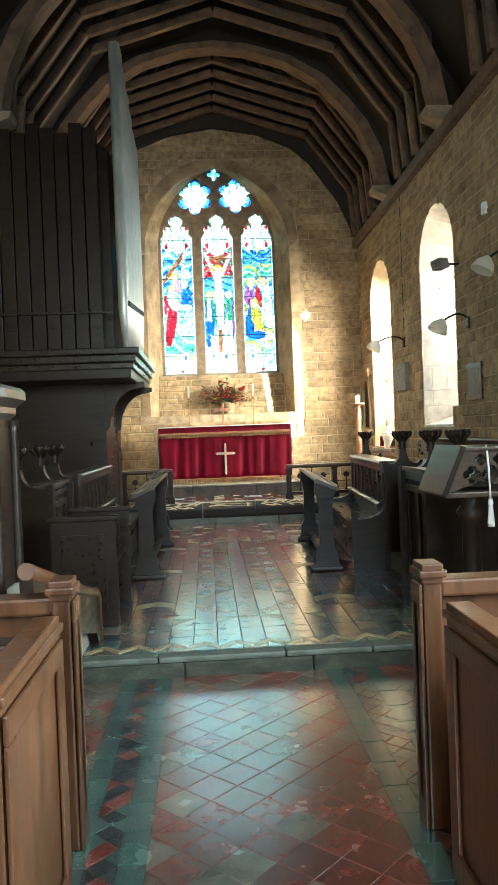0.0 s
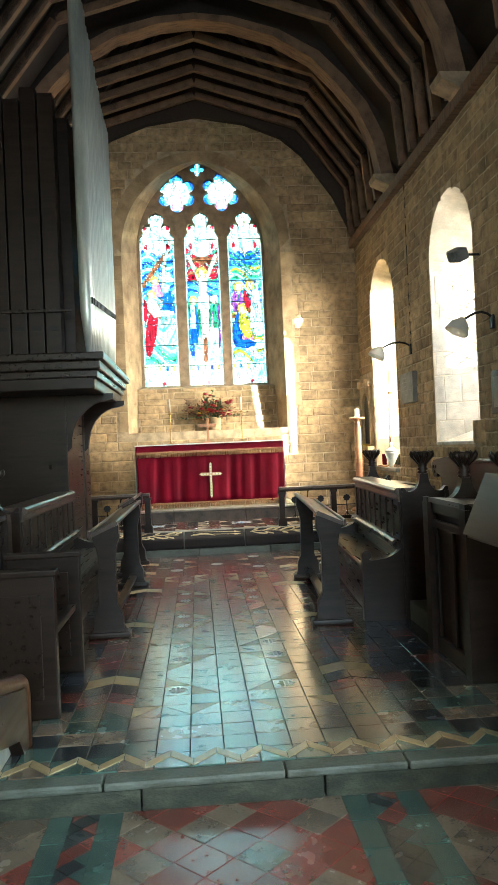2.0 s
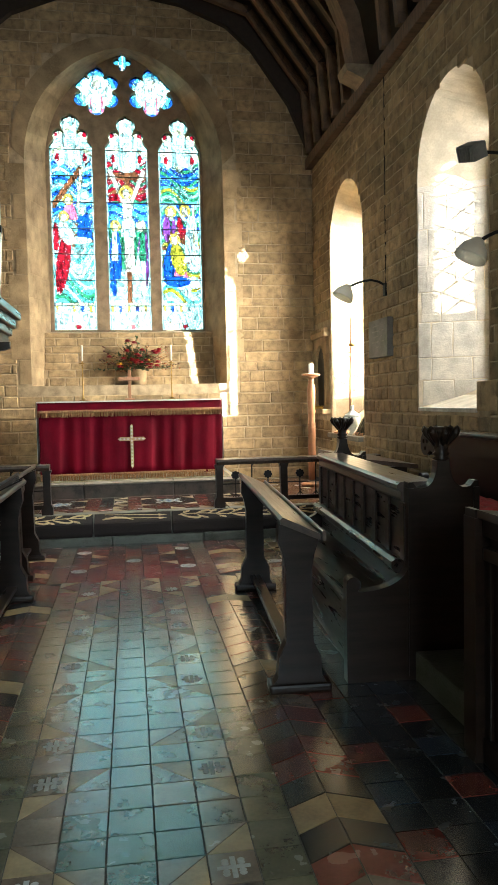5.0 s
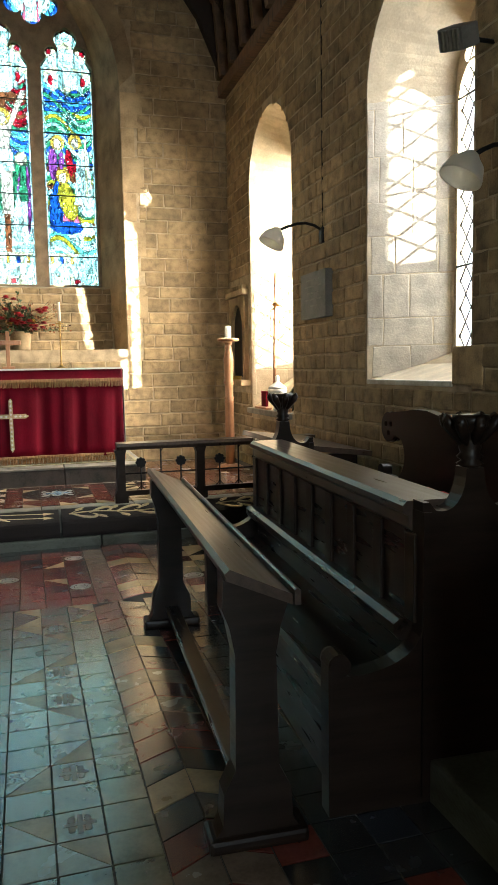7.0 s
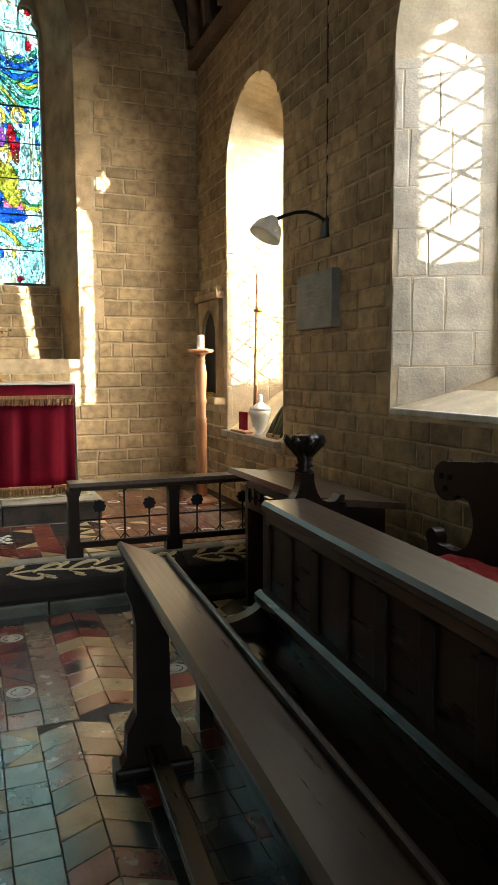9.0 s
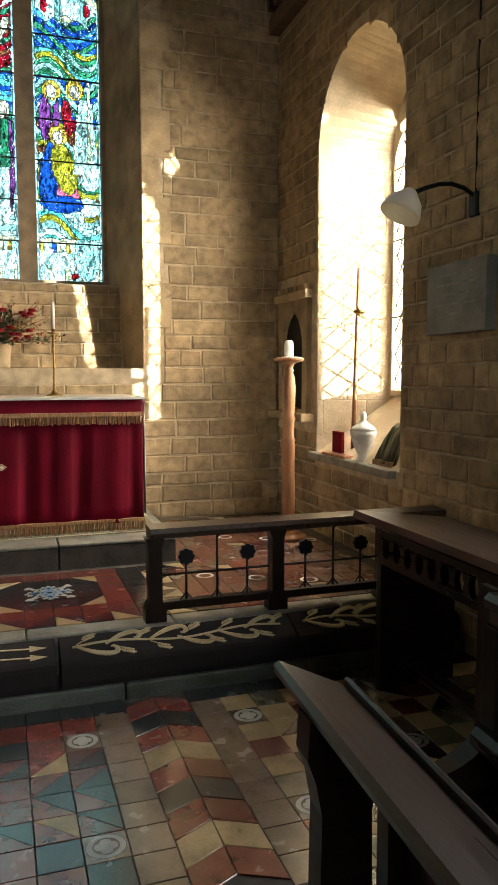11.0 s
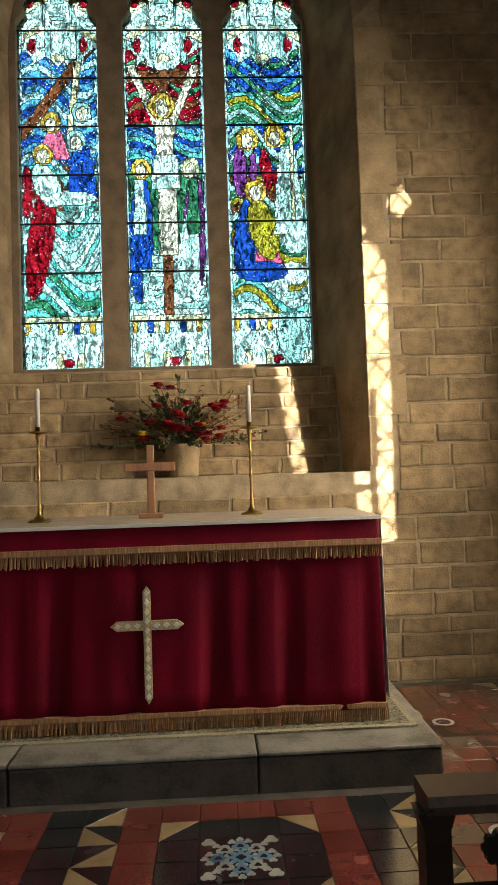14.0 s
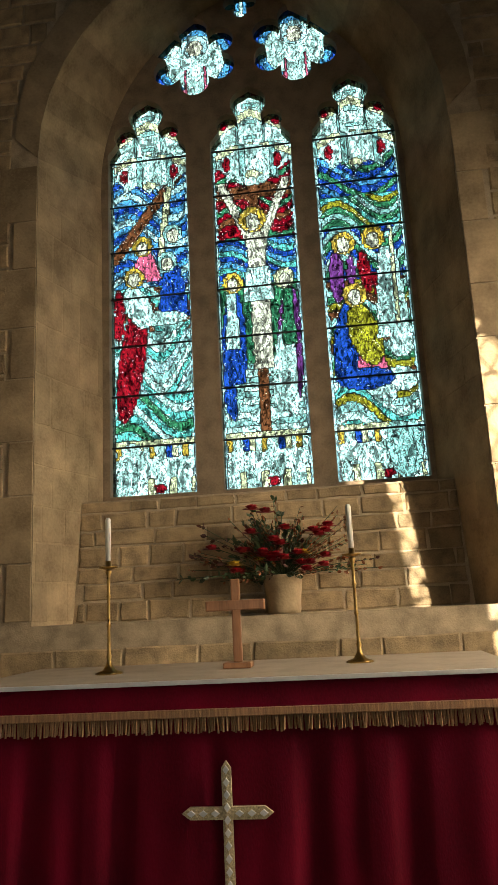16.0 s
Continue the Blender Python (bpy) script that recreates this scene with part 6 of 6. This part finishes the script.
def around(openings):
    """Cuts a course piece where it meets an opening."""
    def free(a, b, z0, z1):
        spans = [(a, b)]
        for pts in openings:
            zs = [z for _, z in pts]
            lo, hi = pts[0][1], max(zs)
            if z1 <= lo + 0.01 or z0 >= hi:
                continue
            zz = min(z0 + 0.02, hi - 0.01)
            us = [u for u, z in pts if z >= zz - 1e-6]
            o0, o1 = (min(us), max(us)) if us else (0, 0)
            o0, o1 = o0 - 0.015, o1 + 0.015
            nxt = []
            for p, q in spans:
                if q <= o0 or p >= o1:
                    nxt.append((p, q))
                else:
                    if p < o0:
                        nxt.append((p, o0))
                    if q > o1:
                        nxt.append((o1, q))
            spans = nxt
        return spans
    return free


def grow(pts, d):
    c = sum(u for u, _ in pts) / len(pts)
    return [(u + (d if u > c else -d), z + (d if z > pts[0][1] + 0.01 else 0)) for u, z in pts]


far_box = [(13.27, 1.30), (13.27, 2.46), (14.04, 2.46), (14.04, 1.30)]
cells = courses(5.0, YE, 0.12, 4.72, 0.10, 0.15, 0.13, 0.34, around([WIN["near"][0], WIN["far"][0], far_box]), 4)
blocks(wall_s, cells, lambda u, z, d: (XS + d - 0.001, u, z), M["rubble"], lambda u, z: 10.3 < u < 11.85 and 0.5 < z < 3.6)
cells = courses(XN, XS, ZQ, 6.9, 0.11, 0.19, 0.18, 0.5, around([grow(E_IN, 0.17)]), 9)
cells = [c for c in cells if c[1] < roofline(c[0]) - 0.3]
blocks(wall_e, cells, lambda u, z, d: (u, YE + d - 0.001, z), M["rubble"], lambda u, z: u > 1.4 and z < 4.2)


def splay_blocks(parent, place_in, place_out, z0, z1, seed, mat, hmin=0.2, hmax=0.34):
    """Larger dressed stones on a splayed jamb between two upright edges."""
    a, b = Vector(place_in), Vector(place_out)
    ln = (b - a).length
    d = (b - a) / ln
    n = Vector((d.y, -d.x, 0))
    if n.dot(Vector((CX, 9.0, 0)) - a) < 0:
        n = -n
    cells = courses(0.0, ln, z0, z1, hmin, hmax, 0.16, 0.36, lambda p, q, u, v: [(p, q)], seed, 0.006)
    blocks(parent, cells, lambda u, z, dd: tuple(a + d * u + Vector((0, 0, z)) - n * (dd - 0.0015) * 0.5), mat, lambda u, z: True, "jamb_stone", 60)


splay_blocks(wall_s, (XS, 10.27, 0), (XS + SOUTH_DEPTH, 9.93, 0), 1.42, 3.4, 3, M["tooled"])
splay_blocks(wall_s, (XS, 13.2, 0), (XS + SOUTH_DEPTH, 12.93, 0), 1.2, 3.4, 5, M["limewash"])
splay_blocks(wall_e, (CX + 1.33, YE, 0), (CX + 1.09, YE + EAST_DEPTH, 0), 1.77, 4.7, 7, M["ashlar"])
splay_blocks(wall_e, (CX - 1.31, YE, 0), (CX - 1.07, YE + EAST_DEPTH, 0), 1.77, 4.7, 8, M["ashlar"])
# dressed surround of the east window
ring_in, ring_out = E_IN, grow(E_IN, 0.16)
step = 0
for (p, q, r_, s_) in [(ring_in[i], ring_in[i + 1], ring_out[i + 1], ring_out[i]) for i in range(1, len(ring_in) - 2)]:
    if step % 2 == 0:
        i = ring_in.index(p)
        j = min(i + 2, len(ring_in) - 2)
        bm = B()
        prism(bm, [ring_in[i], ring_in[j], ring_out[j], ring_out[i]], "y", YE - 0.012, YE - 0.001)
        part("voussoir", bm, M["ashlar"], wall_e)
    step += 1
for x in (CX - 1.31, CX + 1.33):
    z = 1.78
    k = 0
    while z < 4.6:
        h = 0.33 + 0.07 * (k % 2)
        s_ = -1 if x < CX else 1
        w = 0.16 + 0.1 * (k % 2)
        a, b = sorted((x, x + s_ * w))
        part("quoin", box(B(), a + 0.004, YE - 0.011, z, b - 0.004, YE - 0.001, min(z + h, 4.74) - 0.008, 0.004), M["ashlar"], wall_e)
        z += h
        k += 1
cells = courses(CX - 1.18, CX + 1.20, 0, 0.755, 0.1, 0.15, 0.18, 0.4, lambda p, q, u, v: [(p, q)], 12)
blocks(apron, cells, lambda u, z, d: (u, YE + 0.359 + 0.09 * z / 0.76 + d, 1.75 + z), M["rubble"], lambda u, z: True)


# ---- floor tiles ----
TW = 0.150
TX0, TY0 = 0.1475, 6.76 - 40 * TW
LIST_C, LIST_Q, LIST_N = [], [], []


def sq(x, y, w=TW, h=TW):
    return [(x, y), (x + w, y), (x + w, y + h), (x, y + h)]


def halves(x, y, up, a, b):
    p = sq(x, y)
    if up:
        return [([p[0], p[1], p[2]], a), ([p[0], p[2], p[3]], b)]
    return [([p[0], p[1], p[3]], a), ([p[1], p[2], p[3]], b)]


INLAID = []


def spread(side, low, x, y, a, b):
    """A square cut corner to corner; a fills the half whose right angle lies on the outer side, below or above."""
    if low:
        return halves(x, y, side > 0, a, b)
    return halves(x, y, side < 0, b, a)


def chancel_cell(i, j):
    """Colours of the choir floor, mirrored about its middle line; i columns from the middle, j rows from the step."""
    x, y = TX0 + i * TW, TY0 + j * TW
    k = abs(i)
    side = 1 if i > 0 else -1
    if k in (4, 5) and y > 5.6:
        return None
    if y < 5.42:
        return [(sq(x, y), ("t_black", "t_brown", "t_green")[(i * i + j) % 3])]
    if y < 5.57 or 9.3 < y < 9.5:
        return spread(side, (i + j) % 2 == 0, x, y, "t_buff" if k < 4 and k % 2 else "t_green", "t_brown")
    if k == 0:
        return [(sq(x, y), "t_green")]
    if k <= 3:
        q = (j - 38) % 6
        if k == 2 and q in (0, 2):
            INLAID.append((x + TW / 2, y + TW / 2, 1))
            return [(sq(x, y), "t_brown")]
        if (k == 1 and q in (0, 2)) or (k == 2 and q in (3, 5)):
            return spread(side, q in (2, 3), x, y, "t_buff", "t_brown")
        return [(sq(x, y), "t_greenish" if k == 3 else ("t_green", "t_green", "t_brown")[(k + j) % 3])]
    return [(sq(x, y), ("t_red", "t_black", "t_black_blue", "t_black")[(i * 7 + j * 5 + i * j) % 4])]


def rail_cell(i, j, x, y):
    """Colours of the floor before the altar step, on a grid of its own."""
    k = abs(i)
    side = 1 if i > 0 else -1
    if k in (5, 6):
        return None
    if j == 9:
        return [(sq(x, y), "t_black")]
    if (k in (3, 8) and j in (2, 7)) or (k in (0, 12) and j in (4, 5)):
        if j != 5:
            INLAID.append((x + TW / 2, y + TW / 2, 0))
        return [(sq(x, y), "t_brown")]
    if k <= 3:
        up = j - 4.5
        d = abs(up)
        if k in (1, 2) and d in (0.5, 1.5) and d + k > 1.6:
            return spread(side, up > 0, x, y, "t_buff" if (k + int(d)) % 2 else "t_black", "t_red")
        if k == 3 and d in (0.5, 1.5):
            return spread(side, up > 0, x, y, "t_black", "t_red")
        return [(sq(x, y), "t_red" if (k + j) % 4 else "t_black")]
    if k in (4, 7):
        return [(sq(x, y), "t_brown")]
    if (i + j) % 5 == 0:
        return spread(side, j % 2 == 0, x, y, "t_black", "t_buff")
    return [(sq(x, y), ("t_buff", "t_greenish", "t_buff", "t_red")[(i + 3 * j) % 4])]


M["t_greenish"] = material("olive_glazed_tile", (0.12, 0.115, 0.07), 0.24, bump=0.08, grain=(8, 8, 8), obj=0.25, island=0.25, coat=1.0, spec=0.9)
M["t_black_blue"] = material("blue_black_tile", (0.03, 0.04, 0.055), 0.24, bump=0.08, grain=(8, 8, 8), obj=0.25, island=0.25, coat=1.0, spec=0.9)
for i in range(-17, 19):
    for j in range(27, 59):
        y = TY0 + j * TW
        if y < Y_STEP + 0.09 or y > 9.5:
            continue
        LIST_C += chancel_cell(i, j) or ()
RX, RY = 0.255 - TW / 2, 9.612
for i in range(-16, 18):
    for j in range(10):
        LIST_C += rail_cell(i, j, RX + i * TW, RY + j * TW) or ()
# chevron bands, each a column of leaning tiles on either side of a joint
SEQ = ["t_buff", "t_black", "t_red", "t_red", "t_brown", "t_red", "t_brown", "t_red", "t_black"]
SEQ2 = ["t_buff", "t_red", "t_black", "t_red"]
for side in (1, -1):
    for c0, x_mid, y_a, y_b, seq, y_buff in ((4, TX0, 5.56, 9.46, SEQ, 6.06), (5, RX, 9.6, 10.98, SEQ2, 10.40)):
        for col in (c0, c0 + 1):
            x = x_mid + side * col * TW
            outer = (col == c0 + 1) == (side == 1)
            a, b = (TW * 0.5, 0) if outer else (0, TW * 0.5)
            for n in range(-40, 40):
                y = y_buff + n * 0.151
                if y_a < y < y_b - TW * 0.4:
                    LIST_C.append(([(x, y + a), (x + TW, y + b), (x + TW, y + b + TW), (x, y + a + TW)], seq[n % len(seq)]))
zig = []
for k in range(-26, 27):
    x = 0.114 + k * 0.1
    a, b = (0.0, 0.105) if k % 2 else (0.105, 0.0)
    zig.append(([(x, 4.965 + a), (x + 0.1, 4.965 + b), (x + 0.1, 4.965 + b + 0.062), (x, 4.965 + a + 0.062)], "t_buff"))

# sanctuary
for i in range(-17, 19):
    for j in range(0, 19):
        x, y = TX0 + 0.056 + i * TW, Y_S2 + 0.155 + j * TW
        if y + TW > YE or x < XN or x + TW > XS or (-1.12 < x < 1.5 and y > 12.5):
            continue
        c = ((i + 1) % 8) - 3.5
        k, right = abs(c), c > 0
        if j == 4 and c == 0.5 and -1.2 < x < 1.3:
            INLAID.append((x, y, 2))
        if i > 8 and (i + 2 * j) % 17 == 0:
            INLAID.append((x + TW / 2, y + TW / 2, 3))
        if x > 1.3:
            if (i + j) % 7 in (0, 1):
                LIST_Q += halves(x, y, False, "t_black", "t_buff" if (i * 3 + j) % 5 == 0 else "t_red")
            else:
                LIST_Q.append((sq(x, y), "t_brown" if (i * 5 + j * 3) % 4 == 0 else "t_red"))
        elif j in (0, 7):
            LIST_Q += halves(x, y, i % 2 == 0, "t_buff" if i % 2 else "t_black", "t_black" if i % 2 else "t_red")
        elif k == 2.5:
            LIST_Q.append((sq(x, y), "t_red"))
        elif k == 3.5:
            if right:
                LIST_Q.append((sq(x, y), "t_black"))
            else:
                LIST_Q += halves(x, y, j % 2 == 0, "t_buff", "t_black")
        elif j in (1, 6):
            LIST_Q.append((sq(x, y), "t_red"))
        elif k == 1.5:
            lower = j in (2, 3)
            if j in (2, 5):
                LIST_Q += halves(x, y, right == lower, "t_buff" if lower else "t_black", "t_black" if lower else "t_buff")
            else:
                LIST_Q.append((sq(x, y), "t_black"))
        else:
            LIST_Q.append((sq(x, y), "t_black"))
# nave: bordered middle with tiles laid on the diagonal
def clip(poly, x0, x1, y0, y1):
    def cut(ps, k, v, keep):
        out = []
        for a, b in zip(ps, ps[1:] + ps[:1]):
            ia, ib = (a[k] - v) * keep >= 0, (b[k] - v) * keep >= 0
            if ia:
                out.append(a)
            if ia != ib:
                t_ = (v - a[k]) / (b[k] - a[k])
                out.append((a[0] + (b[0] - a[0]) * t_, a[1] + (b[1] - a[1]) * t_))
        return out
    for k, v, keep in ((0, x0, 1), (0, x1, -1), (1, y0, 1), (1, y1, -1)):
        poly = cut(poly, k, v, keep)
        if len(poly) < 3:
            return None
    return poly


def diagonal(x0, x1, y0, y1, size, colours, seed):
    r = random.Random(seed)
    h = size / math.sqrt(2)
    for a in range(int((x1 - x0) / h) + 3):
        for b in range(int((y1 - y0) / h) + 3):
            if (a + b) % 2:
                continue
            cx_, cy_ = x0 + (a - 0) * h, y0 + (b - 0) * h
            p = clip([(cx_, cy_ - h), (cx_ + h, cy_), (cx_, cy_ + h), (cx_ - h, cy_)], x0, x1, y0, y1)
            if p:
                LIST_N.append((p, r.choice(colours)))


diagonal(-0.27, 0.61, 1.6, 4.855, 0.15, ["t_red", "t_red", "t_red", "t_brown"], 1)
for x0, x1 in ((-0.47, -0.365), (0.71, 0.83)):
    diagonal(x0, x1, 1.6, 4.855, (x1 - x0) * 0.7071, ["t_green", "t_black", "t_red", "t_black"], 2)
for x0, x1 in ((-0.56, -0.47), (-0.365, -0.27), (0.61, 0.71), (0.83, 0.93)):
    for k in range(16):
        LIST_N.append((sq(x0, 1.6 + k * 0.2034, x1 - x0, 0.2034), "t_green"))
diagonal(-1.3, -0.56, 1.6, 4.855, 0.15, ["t_red", "t_brown"], 3)
diagonal(0.93, 1.7, 1.6, 4.855, 0.15, ["t_red", "t_brown"], 4)


def lay(parent, pieces, z, near, joint=0.002, cap=290, name="tile"):
    """Each tile: its top a little inside its foot, set at slightly uneven heights and tilts."""
    rnd = random.Random(11)
    cache, made = {}, 0
    verts, faces, idx, mats = [], [], [], []
    for poly, mat in pieces:
        cx_ = sum(p[0] for p in poly) / len(poly)
        cy_ = sum(p[1] for p in poly) / len(poly)
        n = len(poly)
        loc = [(x - cx_, y - cy_) for x, y in poly]
        dz, tx, ty = rnd.uniform(-0.0008, 0.0008), rnd.uniform(-0.003, 0.003), rnd.uniform(-0.003, 0.003)

        def ins(p, d):
            ln = math.hypot(*p)
            k = max(0.0, 1 - d * 1.4142 / ln)
            return (p[0] * k, p[1] * k)
        low, top = [ins(p, joint) for p in loc], [ins(p, joint + 0.0015) for p in loc]
        if near(cx_, cy_) and made < cap:
            made += 1
            key = (mat, tuple((round(x, 3), round(y, 3)) for x, y in loc))
            if key not in cache:
                me = bpy.data.meshes.new(name)
                me.from_pydata([(*p, -0.008) for p in low] + [(*p, -0.0012) for p in low] + [(*p, 0) for p in top], [], [tuple(range(2 * n, 3 * n))] + [(a + i, a + (i + 1) % n, a + n + (i + 1) % n, a + n + i) for a in (0, n) for i in range(n)])
                me.materials.append(M[mat])
                cache[key] = me
            ob = new(name, cache[key])
            ob.parent = parent
            ob.matrix_parent_inverse = parent.matrix_basis.inverted()
            ob.location, ob.rotation_euler = (cx_, cy_, z + dz), (tx, ty, 0)
        else:
            k = len(verts)
            zz = lambda x, y: z + dz + ty * -x + tx * y
            verts.extend([(x + cx_, y + cy_, zz(x, y) - 0.008) for x, y in low] + [(x + cx_, y + cy_, zz(x, y) - 0.0012) for x, y in low] + [(x + cx_, y + cy_, zz(x, y)) for x, y in top])
            fs = [tuple(range(2 * n, 3 * n))] + [(a + i, a + (i + 1) % n, a + n + (i + 1) % n, a + n + i) for a in (0, n) for i in range(n)]
            faces.extend(tuple(v + k for v in f) for f in fs)
            if mat not in mats:
                mats.append(mat)
            idx.extend([mats.index(mat)] * len(fs))
    if verts:
        ob = raw("tiling", verts, faces, [M[m_] for m_ in mats], idx, parent)
        ob["kind"] = "stuff"


lay(floor_c, LIST_C, ZC, lambda x, y: -0.75 < x < 1.3 and 5.4 < y < 8.3)
lay(floor_c, zig, ZC + 0.0035, lambda x, y: True)
lay(floor_q, LIST_Q, ZQ, lambda x, y: -0.3 < x < 2.0)
lay(floor_n, LIST_N, ZN, lambda x, y: -0.6 < x < 0.95 and y > 2.9, 0.0008)

# inlaid patterns: flowers, crosses and a large blue and white scroll
for x, y, kind in INLAID:
    m = Matrix.Translation((x, y, (ZC if kind < 2 else ZQ) + 0.0012))
    par = floor_c if kind < 2 else floor_q
    if kind == 0:
        flat_shape("flower_inlay", [foil(0, 0, 0.04, 4, 40, 0.3)], 0.0015, M["t_white"], m, par)
        ring = [[(0.066 * math.cos(a * 0.2618), 0.062 * math.sin(a * 0.2618)) for a in range(24)], [(0.046 * math.cos(a * 0.2618), 0.046 * math.sin(a * 0.2618)) for a in range(24)]]
        flat_shape("ring_inlay", ring, 0.0015, M["t_white"], m, par)
    elif kind == 1:
        c_ = 0.008
        plus = [(-c_, -0.05), (c_, -0.05), (c_, -c_), (0.05, -c_), (0.05, c_), (c_, c_), (c_, 0.05), (-c_, 0.05), (-c_, c_), (-0.05, c_), (-0.05, -c_), (-c_, -c_)]
        flat_shape("cross_inlay", [plus], 0.0015, M["t_white"], m, par)
        for k in range(4):
            a = math.pi / 4 + k * math.pi / 2
            flat_shape("leaf_inlay", [foil(0.035 * math.cos(a), 0.035 * math.sin(a), 0.016, 2, 16, 0.5)], 0.0015, M["t_white"], m, par)
    elif kind == 2:
        s_ = 0.145
        flat_shape("blue_panel", [[(-s_, -s_), (s_, -s_), (s_, s_), (-s_, s_)]], 0.002, M["t_black"], m, par, "blue and white encaustic panel")
        for k in range(8):
            a = k * math.pi / 4
            flat_shape("scroll_inlay", [foil(0.08 * math.cos(a), 0.08 * math.sin(a), 0.034, 3, 36, 0.5), foil(0.08 * math.cos(a), 0.08 * math.sin(a), 0.015, 3, 24, 0.4)], 0.0045, M["t_white"] if k % 2 else M["t_blue"], m, par)
        for k in range(12):
            a = (k + 0.5) * math.pi / 6
            r_ = 0.115 if k % 3 != 1 else 0.122
            flat_shape("tendril_inlay", [foil(r_ * math.cos(a), r_ * math.sin(a), 0.017, 3, 24, 0.5)], 0.0045, M["t_white"], m, par)
            flat_shape("tendril_inlay", [foil(0.053 * math.cos(a), 0.053 * math.sin(a), 0.010, 3, 18, 0.4)], 0.0045, M["t_white"], m, par)
        flat_shape("scroll_inlay", [foil(0, 0, 0.05, 8, 64, 0.5), foil(0, 0, 0.02, 4, 24, 0.3)], 0.0045, M["t_blue"], m, par)
        for a in (-1, 1):
            for b in (-1, 1):
                flat_shape("corner_inlay", [foil(a * 0.115, b * 0.115, 0.028, 3, 30, 0.5)], 0.0045, M["t_white"], m, par)
            flat_shape("edge_inlay", [foil(a * 0.128, 0.0, 0.016, 3, 24, 0.5)], 0.0045, M["t_white"], m, par)
            flat_shape("edge_inlay", [foil(0.0, a * 0.128, 0.016, 3, 24, 0.5)], 0.0045, M["t_white"], m, par)
    else:
        ring = [[(0.058 * math.cos(a * 0.2618), 0.058 * math.sin(a * 0.2618)) for a in range(24)], [(0.04 * math.cos(a * 0.2618), 0.04 * math.sin(a * 0.2618)) for a in range(24)]]
        flat_shape("ring_inlay", ring, 0.0015, M["t_white"], m, par)
